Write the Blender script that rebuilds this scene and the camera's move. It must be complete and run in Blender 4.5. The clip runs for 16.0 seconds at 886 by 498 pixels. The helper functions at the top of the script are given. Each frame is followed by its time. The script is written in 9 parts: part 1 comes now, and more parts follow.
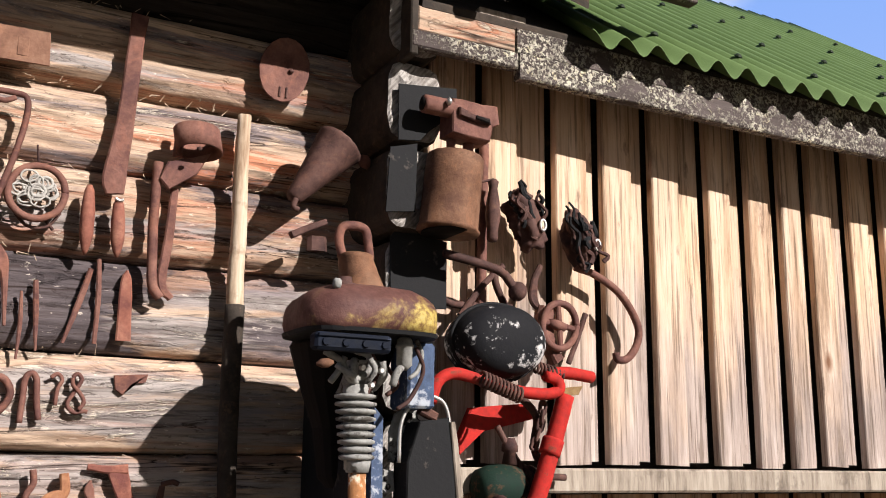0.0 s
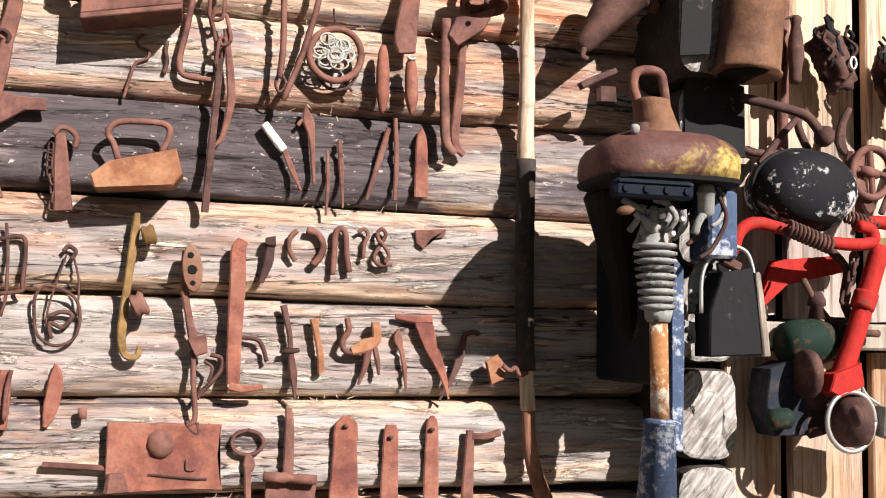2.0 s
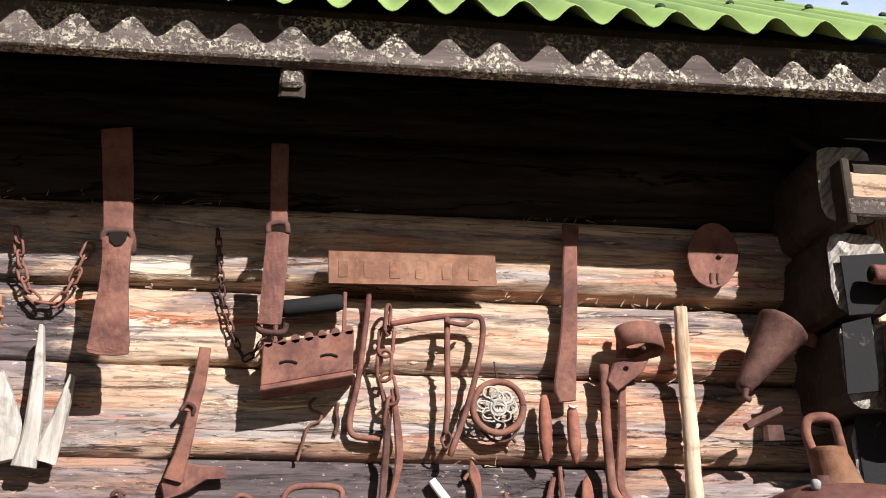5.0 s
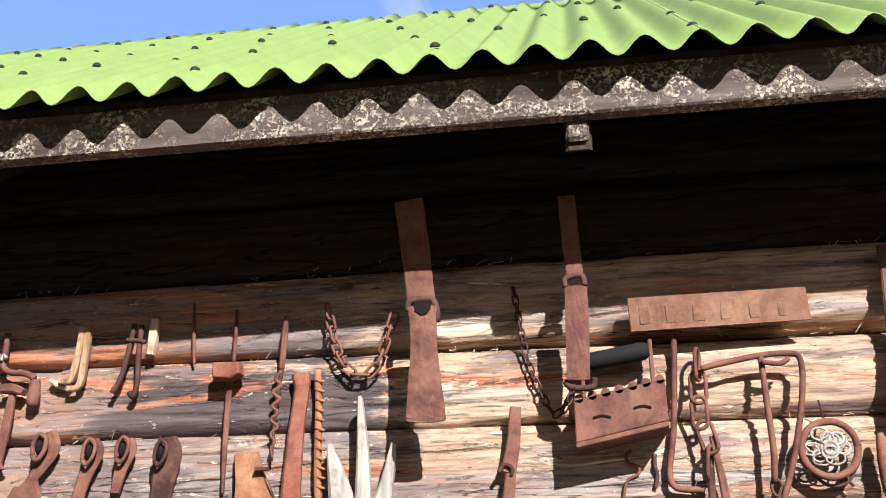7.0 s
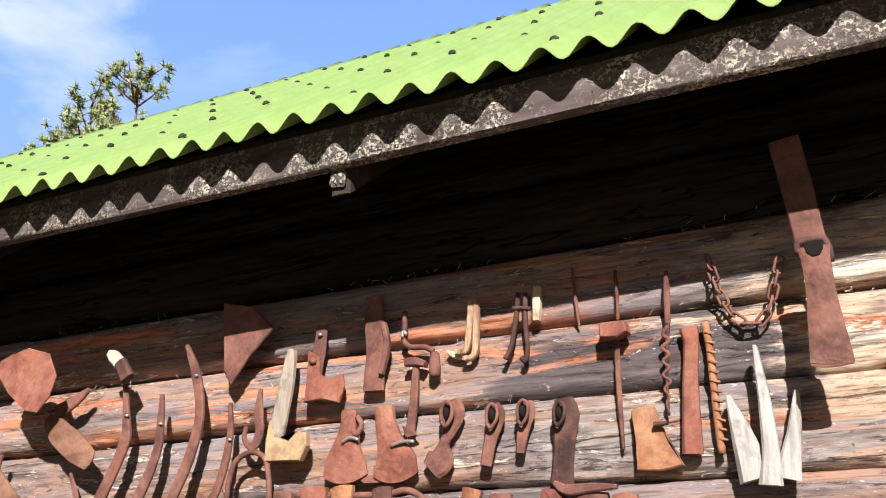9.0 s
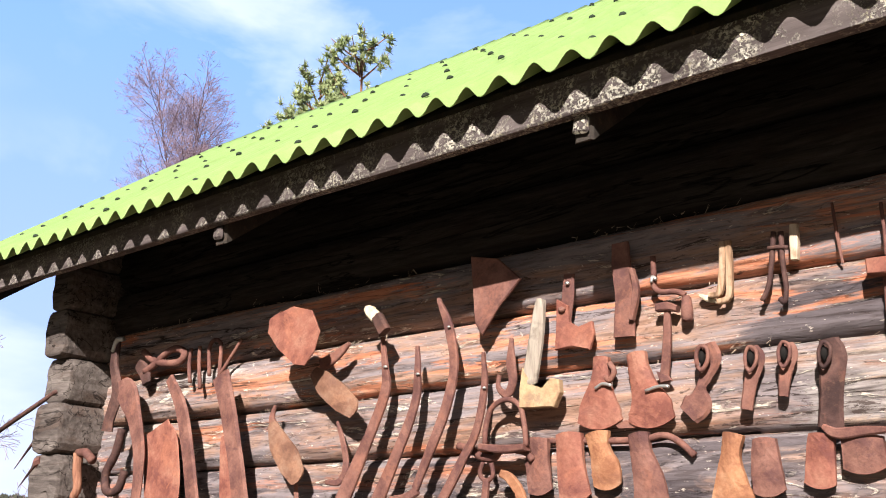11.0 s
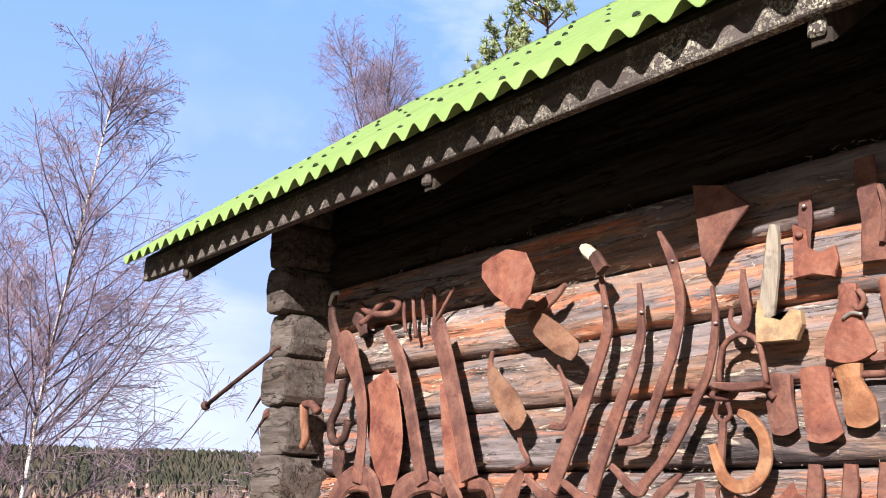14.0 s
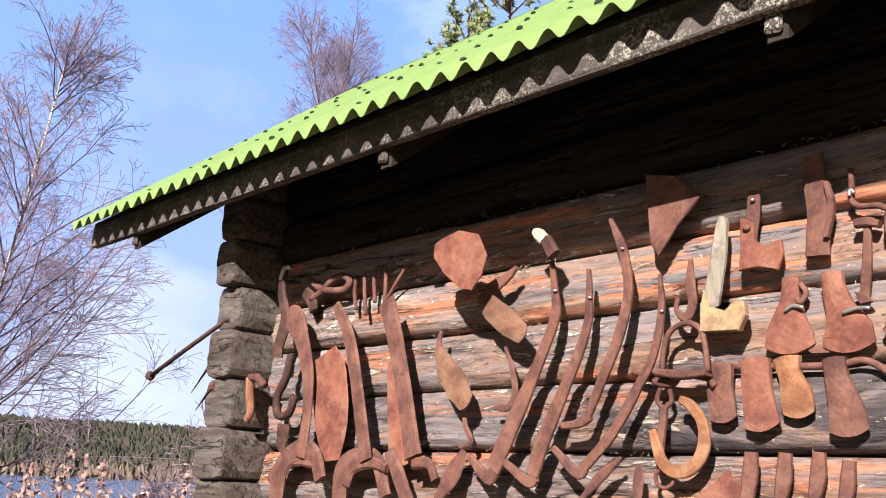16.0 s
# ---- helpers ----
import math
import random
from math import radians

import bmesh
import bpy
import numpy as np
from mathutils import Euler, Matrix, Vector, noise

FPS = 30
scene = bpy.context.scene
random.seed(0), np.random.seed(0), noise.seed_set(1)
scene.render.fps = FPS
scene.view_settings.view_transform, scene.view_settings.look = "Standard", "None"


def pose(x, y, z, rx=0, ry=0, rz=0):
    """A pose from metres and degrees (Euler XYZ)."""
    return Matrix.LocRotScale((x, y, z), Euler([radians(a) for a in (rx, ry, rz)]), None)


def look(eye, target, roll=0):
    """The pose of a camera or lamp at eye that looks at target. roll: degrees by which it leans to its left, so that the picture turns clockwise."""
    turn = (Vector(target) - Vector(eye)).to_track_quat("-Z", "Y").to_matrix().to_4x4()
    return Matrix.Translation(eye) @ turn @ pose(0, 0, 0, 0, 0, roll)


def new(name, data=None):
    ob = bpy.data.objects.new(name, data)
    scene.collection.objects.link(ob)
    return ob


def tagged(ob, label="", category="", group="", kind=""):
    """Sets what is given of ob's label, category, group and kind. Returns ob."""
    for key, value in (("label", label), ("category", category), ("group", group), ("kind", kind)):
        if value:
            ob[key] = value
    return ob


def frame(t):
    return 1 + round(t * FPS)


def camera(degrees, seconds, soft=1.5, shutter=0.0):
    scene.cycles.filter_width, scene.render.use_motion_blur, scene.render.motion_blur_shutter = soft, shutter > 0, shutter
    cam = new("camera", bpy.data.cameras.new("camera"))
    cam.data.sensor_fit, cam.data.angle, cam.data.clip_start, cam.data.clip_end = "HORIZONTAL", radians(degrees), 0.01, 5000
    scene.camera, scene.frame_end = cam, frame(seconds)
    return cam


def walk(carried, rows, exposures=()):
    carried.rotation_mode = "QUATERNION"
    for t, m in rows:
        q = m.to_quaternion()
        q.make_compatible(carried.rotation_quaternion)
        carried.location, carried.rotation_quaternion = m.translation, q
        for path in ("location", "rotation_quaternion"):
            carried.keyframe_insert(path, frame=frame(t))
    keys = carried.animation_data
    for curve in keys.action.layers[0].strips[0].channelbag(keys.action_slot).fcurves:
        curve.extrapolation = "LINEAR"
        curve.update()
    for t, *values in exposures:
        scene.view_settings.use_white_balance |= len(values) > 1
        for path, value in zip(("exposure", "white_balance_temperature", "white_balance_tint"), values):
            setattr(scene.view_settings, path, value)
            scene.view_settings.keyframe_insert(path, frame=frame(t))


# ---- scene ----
cam = camera(47.51, 16.0, 1.0)
PATH = [
    (0.0, -0.0000, -1.9862, 1.6000, 102.131, -0.596, -28.163),
    (0.5, -0.0104, -1.9721, 1.5865, 101.673, -0.607, -26.915),
    (1.0, -0.0251, -1.9449, 1.5723, 100.126, -0.835, -23.592),
    (1.5, -0.0281, -1.9381, 1.5530, 97.782, -1.216, -18.308),
    (2.0, -0.0501, -1.9274, 1.5475, 95.167, -1.220, -13.592),
    (2.5, -0.0780, -1.9241, 1.5574, 97.934, -1.218, -11.323),
    (3.0, -0.0846, -1.9403, 1.5799, 104.885, -1.194, -10.020),
    (3.5, -0.0911, -1.9590, 1.6020, 109.112, -1.053, -9.278),
    (6.0, -0.1889, -1.9821, 1.7733, 109.975, 0.665, -1.000),
    (6.5, -0.2118, -1.9845, 1.7803, 110.467, 0.720, 3.591),
    (7.0, -0.2444, -1.9771, 1.7741, 111.068, 0.655, 8.570),
    (7.5, -0.2748, -1.9815, 1.7604, 111.294, 0.630, 13.147),
    (8.0, -0.3126, -1.9900, 1.7535, 110.870, 0.593, 17.943),
    (8.5, -0.3343, -1.9971, 1.7559, 110.118, 0.480, 22.631),
    (9.0, -0.3577, -2.0195, 1.7500, 109.453, 0.247, 27.395),
    (9.5, -0.3719, -2.0374, 1.7396, 108.936, -0.267, 31.770),
    (10.0, -0.3774, -2.0548, 1.7354, 108.172, -0.763, 35.806),
    (12.5, -0.4576, -2.0125, 1.7097, 105.693, -0.810, 44.666),
    (13.0, -0.4822, -1.9917, 1.7149, 105.049, -0.603, 47.418),
    (13.5, -0.4989, -1.9989, 1.7141, 104.583, -0.660, 49.866),
    (14.0, -0.5054, -2.0159, 1.7082, 104.190, -1.000, 51.745),
    (14.5, -0.5090, -2.0240, 1.7061, 103.796, -1.378, 52.559),
    (15.0, -0.4993, -2.0290, 1.7058, 103.422, -1.790, 52.635),
    (15.5, -0.5002, -2.0266, 1.7007, 103.335, -2.363, 51.503),
    (16.0, -0.5006, -2.0207, 1.6948, 103.343, -2.776, 48.534),
]
EXPOSURES = ((0.0, 0.72, 6500, 14), (1.2, 0.74, 6500, 14), (2.0, 0.98, 6500, 14), (3.0, 0.78, 6500, 14), (6.0, 0.97, 6500, 14), (9.0, 1.0, 6500, 14), (12.5, 1.32, 6500, 13), (13.2, 1.15, 6500, 13), (16.0, 1.04, 6500, 13))
walk(cam, [(t, pose(x, y, z, rx, ry, rz)) for t, x, y, z, rx, ry, rz in PATH], EXPOSURES)

# ---- light ----
SUN_ELEV, SUN_AZ = 30.5, 27.0     # degrees above the horizon; degrees from -y towards +x
world = bpy.data.worlds.new("sky")
scene.world = world
world.use_nodes = True
nt = world.node_tree
bg = nt.nodes["Background"]
sky = nt.nodes.new("ShaderNodeTexSky")
sky.sky_type = 'NISHITA'
sky.sun_disc = False
sky.sun_elevation = radians(SUN_ELEV)
sky.sun_rotation = radians(180.0 - SUN_AZ)
nt.links.new(sky.outputs[0], bg.inputs[0])
bg.inputs[1].default_value = 0.017
SKY_GLOW = 1.0
sun = new("sun", bpy.data.lights.new("sun", 'SUN'))
sun.data.energy = 5.0
sun.data.angle = radians(0.5)
sun.data.color = (1.0, 0.965, 0.91)
SUN_DIR = Vector((math.sin(radians(SUN_AZ)) * math.cos(radians(SUN_ELEV)), -math.cos(radians(SUN_AZ)) * math.cos(radians(SUN_ELEV)), math.sin(radians(SUN_ELEV))))
sun.matrix_world = look(SUN_DIR * 20, (0, 0, 0))


# ---- materials ----
def flat_material(name, col, rough=0.8, metal=0.0):
    m = bpy.data.materials.new(name)
    m.use_nodes = True
    b = m.node_tree.nodes["Principled BSDF"]
    b.inputs["Base Color"].default_value = (*col, 1)
    b.inputs["Roughness"].default_value = rough
    b.inputs["Specular IOR Level"].default_value = 0.12
    b.inputs["Metallic"].default_value = metal
    return m


class Nodes:
    """A small helper to write a node material from top to bottom."""

    def __init__(self, name, rough=0.8, metal=0.0, spec=0.3):
        self.m = bpy.data.materials.new(name)
        self.m.use_nodes = True
        self.t = self.m.node_tree
        self.b = self.t.nodes["Principled BSDF"]
        self.b.inputs["Roughness"].default_value = rough
        self.b.inputs["Metallic"].default_value = metal
        self.b.inputs["Specular IOR Level"].default_value = spec
        self.geo = self.t.nodes.new("ShaderNodeTexCoord").outputs["Object"]
        self.info = self.t.nodes.new("ShaderNodeObjectInfo").outputs["Random"]

    def node(self, kind, **values):
        n = self.t.nodes.new(kind)
        for k, v in values.items():
            n.inputs[k].default_value = v
        return n

    def link(self, a, b):
        self.t.links.new(a, b)

    def coords(self, scale=(1, 1, 1), jitter=7.0):
        mp = self.node("ShaderNodeMapping", Scale=scale)
        self.link(self.geo, mp.inputs["Vector"])
        if jitter:
            mul = self.t.nodes.new("ShaderNodeMath")
            mul.operation = 'MULTIPLY'
            mul.inputs[1].default_value = jitter
            self.link(self.info, mul.inputs[0])
            self.link(mul.outputs[0], mp.inputs["Location"])
        return mp.outputs[0]

    def noise(self, scale, stretch=(1, 1, 1), detail=4.0, rough=0.6, distort=0.0, jitter=7.0):
        n = self.node("ShaderNodeTexNoise", Scale=scale, Detail=detail, Roughness=rough, Distortion=distort)
        self.link(self.coords(stretch, jitter), n.inputs["Vector"])
        return n.outputs["Fac"]

    def voronoi(self, scale, stretch=(1, 1, 1), out="Distance"):
        n = self.node("ShaderNodeTexVoronoi", Scale=scale)
        self.link(self.coords(stretch), n.inputs["Vector"])
        return n.outputs[out]

    def ramp(self, fac, stops):
        r = self.t.nodes.new("ShaderNodeValToRGB")
        e = r.color_ramp.elements
        while len(e) < len(stops):
            e.new(0.5)
        for el, (p, c) in zip(e, stops):
            el.position = p
            el.color = (*c, 1) if len(c) == 3 else c
        self.link(fac, r.inputs[0])
        return r.outputs[0]

    def grey(self, fac, a, b):
        return self.ramp(fac, [(a, (0, 0, 0)), (b, (1, 1, 1))])

    def mix(self, fac, a, b, blend='MIX'):
        n = self.t.nodes.new("ShaderNodeMix")
        n.data_type = 'RGBA'
        n.blend_type = blend
        for sock, v in ((n.inputs[0], fac), (n.inputs[6], a), (n.inputs[7], b)):
            if isinstance(v, (int, float)):
                sock.default_value = v
            elif isinstance(v, tuple):
                sock.default_value = (*v, 1)
            else:
                self.link(v, sock)
        return n.outputs[2]

    def done(self, col, bump=None, strength=0.5, dist=0.004, rough=None):
        if isinstance(col, tuple):
            self.b.inputs["Base Color"].default_value = (*col, 1)
        else:
            self.link(col, self.b.inputs["Base Color"])
        if bump is not None:
            n = self.node("ShaderNodeBump", Strength=strength, Distance=dist)
            self.link(bump, n.inputs["Height"])
            self.link(n.outputs[0], self.b.inputs["Normal"])
        if rough is not None:
            self.link(rough, self.b.inputs["Roughness"])
        return self.m


def log_material():
    n = Nodes("weathered_log", 0.88, 0, 0.08)
    broad = n.noise(9, (0.13, 1, 1), 8, 0.66, 0.4)
    grain = n.noise(46, (0.07, 1, 1), 6, 0.66, 0.3)
    mottle = n.noise(34, (0.36, 1, 1), 6, 0.74, 0.6, 37.0)
    fine = n.noise(150, (0.06, 1, 1), 3, 0.6, 0.3)
    flake = n.noise(24, (0.16, 1, 1.0), 7, 0.72, 1.0)
    tone = n.mix(0.36, n.mix(0.40, broad, n.noise(3.0, (0.24, 1, 1.6), 6, 0.65, 0.8, 13.0)), n.mix(0.45, grain, mottle))
    # per log: red = greying, green = orange heartwood, blue = charcoal stain
    hue = n.t.nodes.new("ShaderNodeSeparateColor")
    info = n.t.nodes.new("ShaderNodeObjectInfo")
    n.link(info.outputs["Color"], hue.inputs[0])
    sep = n.t.nodes.new("ShaderNodeSeparateXYZ")
    n.link(n.geo, sep.inputs[0])

    def ease(lo, hi, a, b):
        m = n.t.nodes.new("ShaderNodeMapRange")
        for k, v in (("From Min", lo), ("From Max", hi), ("To Min", a), ("To Max", b)):
            m.inputs[k].default_value = v
        n.link(sep.outputs[0], m.inputs["Value"])
        return m.outputs[0]

    def maths(op, p, q):
        m = n.t.nodes.new("ShaderNodeMath")
        m.operation = op
        for sock, v in zip(m.inputs, (p, q)):
            if isinstance(v, (int, float)):
                sock.default_value = v
            else:
                n.link(v, sock)
        return m.outputs[0]

    silver = n.ramp(tone, [(0.32, (0.13, 0.108, 0.10)), (0.44, (0.27, 0.232, 0.215)), (0.54, (0.375, 0.33, 0.305)), (0.68, (0.52, 0.465, 0.425))])
    cream = n.ramp(tone, [(0.32, (0.20, 0.115, 0.075)), (0.44, (0.40, 0.27, 0.19)), (0.54, (0.53, 0.39, 0.285)), (0.68, (0.66, 0.53, 0.41))])
    slate = n.ramp(tone, [(0.30, (0.075, 0.062, 0.062)), (0.44, (0.165, 0.137, 0.137)), (0.56, (0.245, 0.205, 0.205)), (0.70, (0.36, 0.30, 0.29))])
    brown = n.ramp(tone, [(0.30, (0.09, 0.046, 0.034)), (0.44, (0.23, 0.132, 0.094)), (0.56, (0.37, 0.23, 0.165)), (0.70, (0.54, 0.385, 0.285))])
    ember = n.ramp(tone, [(0.30, (0.20, 0.065, 0.032)), (0.47, (0.46, 0.162, 0.085)), (0.64, (0.58, 0.30, 0.19))])
    coal = n.ramp(tone, [(0.30, (0.030, 0.024, 0.026)), (0.47, (0.078, 0.064, 0.067)), (0.60, (0.135, 0.112, 0.114)), (0.72, (0.24, 0.195, 0.185))])

    patch = n.noise(2.3, (0.42, 1, 2.4), 9, 0.72, 1.0)
    bare = maths('ADD', n.noise(3.1, (0.30, 1, 2.8), 8, 0.72, 0.9, 11.0), maths('ADD', ease(-0.5, -1.6, 0.0, -0.19), maths('SUBTRACT', maths('MULTIPLY', hue.outputs[1], 0.13), 0.065)))
    # the upper and lower edges of each log stay tawny and flaky
    height = n.t.nodes.new("ShaderNodeSeparateXYZ")
    n.link(n.t.nodes.new("ShaderNodeTexCoord").outputs["Generated"], height.inputs[0])
    edge = maths('ABSOLUTE', maths('SUBTRACT', height.outputs[2], 0.5), 0.0)
    rim = n.t.nodes.new("ShaderNodeMapRange")
    for k, v in (("From Min", 0.22), ("From Max", 0.44), ("To Min", 0.0), ("To Max", 0.11)):
        rim.inputs[k].default_value = v
    n.link(edge, rim.inputs["Value"])
    bare = maths('ADD', bare, rim.outputs[0])
    c = n.mix(n.grey(bare, 0.47, 0.54), silver, cream)
    # greying grows towards the lake end
    grey = maths('ADD', maths('ADD', hue.outputs[0], patch), ease(-0.45, -1.5, 0.0, 0.165))
    dull = n.mix(n.grey(n.noise(5.2, (0.22, 1, 2.0), 8, 0.72, 0.8, 5.0), 0.47, 0.60), slate, brown)
    c = n.mix(n.grey(grey, 0.535, 0.60), c, dull)
    warm = maths('ADD', hue.outputs[1], ease(-0.45, -1.2, 0.0, 0.55))
    where = maths('MULTIPLY', n.grey(n.noise(4.4, (0.20, 1, 2.3), 9, 0.75, 0.8, 23.0), 0.52, 0.585), warm)
    c = n.mix(where, c, ember)
    # charcoal: a stain on the whole log, and one stretch of it about x = -alpha
    spot = n.t.nodes.new("ShaderNodeMath")
    spot.operation = 'ADD'
    n.link(sep.outputs[0], spot.inputs[0])
    n.link(info.outputs["Alpha"], spot.inputs[1])
    near = n.t.nodes.new("ShaderNodeMapRange")
    for k, v in (("From Min", 0.42), ("From Max", 0.22), ("To Min", 0.0), ("To Max", 0.22)):
        near.inputs[k].default_value = v
    n.link(maths('ABSOLUTE', spot.outputs[0], 0.0), near.inputs["Value"])
    char = maths('ADD', maths('ADD', hue.outputs[2], near.outputs[0]), n.noise(2.7, (0.35, 1, 2.2), 8, 0.7, 0.8, 31.0))
    char = n.grey(char, 0.66, 0.72)
    # splinters torn off: pale below, dark in the hollows
    c = n.mix(n.grey(flake, 0.595, 0.62), c, n.mix(0.75, c, (0.80, 0.70, 0.57)))
    c = n.mix(n.grey(n.noise(26, (0.13, 1, 1.0), 7, 0.74, 1.0, 19.0), 0.60, 0.63), c, n.mix(0.82, c, (0.045, 0.028, 0.022)))
    c = n.mix(char, c, coal)
    # long drying cracks
    for size, sharp, keep, k in ((7, 0.009, 0.46, 3.0), (14, 0.010, 0.53, 43.0)):
        crack = n.ramp(n.noise(size, (0.055, 1, 1), 5, 0.55, 0.6, k), [(0.5 - sharp, (1, 1, 1)), (0.5, (0, 0, 0)), (0.5 + sharp, (1, 1, 1))])
        here = n.grey(n.noise(4, (0.3, 1, 1.2), 3, 0.6, 0, k + 3), keep, keep + 0.06)
        c = n.mix(n.mix(here, (1.0, 1.0, 1.0), crack), (0.022, 0.014, 0.012), c)
    c = n.mix(n.grey(fine, 0.36, 0.50), n.mix(0.42, c, (0.04, 0.025, 0.02)), c)
    fleck = n.noise(85, (0.40, 1, 1), 4, 0.72, 0.3, 53.0)
    c = n.mix(n.grey(fleck, 0.64, 0.68), c, n.mix(0.55, c, (0.78, 0.68, 0.56)))
    c = n.mix(n.grey(fleck, 0.32, 0.37), n.mix(0.6, c, (0.04, 0.026, 0.02)), c)
    knots = n.voronoi(2.2, (0.7, 1, 1.6))
    c = n.mix(n.grey(knots, 0.03, 0.085), n.mix(0.75, c, (0.06, 0.028, 0.016)), c)
    relief = n.mix(0.35, n.mix(0.5, grain, mottle), n.grey(flake, 0.55, 0.65))
    return n.done(c, relief, 0.9, 0.013)


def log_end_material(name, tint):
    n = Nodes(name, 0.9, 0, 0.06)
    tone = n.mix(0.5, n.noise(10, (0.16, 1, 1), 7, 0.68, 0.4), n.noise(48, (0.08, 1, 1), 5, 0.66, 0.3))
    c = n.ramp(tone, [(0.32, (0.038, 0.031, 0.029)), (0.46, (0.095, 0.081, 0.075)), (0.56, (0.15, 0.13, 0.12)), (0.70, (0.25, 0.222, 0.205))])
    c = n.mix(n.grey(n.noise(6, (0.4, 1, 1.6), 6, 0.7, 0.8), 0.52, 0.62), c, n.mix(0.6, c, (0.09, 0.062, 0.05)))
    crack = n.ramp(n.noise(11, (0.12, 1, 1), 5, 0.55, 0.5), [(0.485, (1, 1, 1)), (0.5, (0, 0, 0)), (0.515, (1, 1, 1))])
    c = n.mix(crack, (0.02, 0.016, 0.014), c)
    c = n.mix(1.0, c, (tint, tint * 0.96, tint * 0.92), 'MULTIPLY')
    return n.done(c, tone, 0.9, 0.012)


def plank_material(name, grey_shift):
    n = Nodes(name, 0.8, 0, 0.15)
    grain = n.noise(30, (1, 1, 0.06), 8, 0.72, 0.3)
    fine = n.noise(120, (1, 1, 0.03), 4, 0.6)
    patch = n.noise(3.0, (1, 1, 0.5), 5, 0.65)
    new_wood = n.ramp(grain, [(0.28, (0.34, 0.20, 0.11)), (0.45, (0.61, 0.415, 0.275)), (0.7, (0.76, 0.575, 0.43))])
    old = n.ramp(grain, [(0.28, (0.11, 0.085, 0.07)), (0.5, (0.35, 0.28, 0.245)), (0.75, (0.57, 0.48, 0.43))])
    tan = n.ramp(grain, [(0.28, (0.22, 0.10, 0.05)), (0.5, (0.46, 0.26, 0.14)), (0.75, (0.60, 0.40, 0.25))])
    sep = n.t.nodes.new("ShaderNodeSeparateXYZ")
    n.link(n.geo, sep.inputs[0])
    low = n.t.nodes.new("ShaderNodeMapRange")
    low.inputs["From Min"].default_value, low.inputs["From Max"].default_value = 1.55, 2.15
    low.inputs["To Min"].default_value, low.inputs["To Max"].default_value = 0.42 + grey_shift, -0.2 + grey_shift
    n.link(sep.outputs[2], low.inputs["Value"])
    add = n.t.nodes.new("ShaderNodeMath")
    n.link(low.outputs[0], add.inputs[0])
    n.link(patch, add.inputs[1])
    c = n.mix(n.grey(add.outputs[0], 0.45, 0.75), new_wood, old)
    under = n.t.nodes.new("ShaderNodeMath")
    under.operation = 'LESS_THAN'
    under.inputs[1].default_value = 1.545
    n.link(sep.outputs[2], under.inputs[0])
    worn = n.noise(4.0, (1, 1, 0.35), 7, 0.7, 0.8, 29.0)
    c = n.mix(under.outputs[0], c, n.mix(n.grey(worn, 0.44, 0.56), tan, n.mix(0.5, new_wood, old)))
    c = n.mix(n.ramp(n.info, [(0.0, (0, 0, 0)), (1.0, (0.45, 0.45, 0.45))]), c, n.mix(0.7, c, old))
    c = n.mix(n.grey(fine, 0.36, 0.46), n.mix(0.6, c, (0.08, 0.05, 0.03)), c)
    c = n.mix(n.grey(n.noise(22, (1, 1, 0.25), 6, 0.7), 0.62, 0.70), c, n.mix(0.6, c, (0.12, 0.07, 0.05)))
    # dark runs of rain and resin down the boards
    c = n.mix(n.grey(n.noise(13, (1, 1, 0.10), 7, 0.72, 0.5, 17.0), 0.56, 0.66), c, n.mix(0.62, c, (0.13, 0.085, 0.055)))
    knots = n.voronoi(5, (1, 1, 0.5))
    c = n.mix(n.grey(knots, 0.03, 0.085), n.mix(0.85, c, (0.15, 0.06, 0.025)), c)
    return n.done(c, n.mix(0.5, fine, grain), 0.8, 0.005)


def rust_material(name, a, b, c, rough=0.75):
    n = Nodes(name, rough, 0.0, 0.16)
    big = n.noise(14, detail=5, rough=0.65)
    small = n.noise(110, detail=4, rough=0.7)
    col = n.ramp(big, [(0.36, a), (0.5, b), (0.64, c)])
    stain = n.noise(11, detail=7, rough=0.72, distort=0.5)
    col = n.mix(n.grey(stain, 0.54, 0.62), col, n.mix(0.5, col, tuple(v * f for v, f in zip(c, (1.25, 1.05, 0.9)))))
    col = n.mix(n.grey(stain, 0.38, 0.46), n.mix(0.55, col, (a[0] * 0.75, a[1] * 0.8, a[2] * 1.1)), col)
    col = n.mix(n.grey(small, 0.36, 0.60), n.mix(0.24, col, tuple(v * 0.4 for v in a)), col)
    speck = n.noise(45, detail=6, rough=0.75)
    col = n.mix(n.grey(speck, 0.56, 0.72), col, n.mix(0.28, col, (0.46, 0.24, 0.14)))
    col = n.mix(n.grey(speck, 0.28, 0.38), n.mix(0.4, col, tuple(v * 0.35 for v in a)), col)
    col = n.mix(0.42, col, (a[0] * 0.66, a[1] * 0.70, a[2] * 0.78))
    return n.done(col, n.mix(0.5, speck, small), 0.7, 0.003)


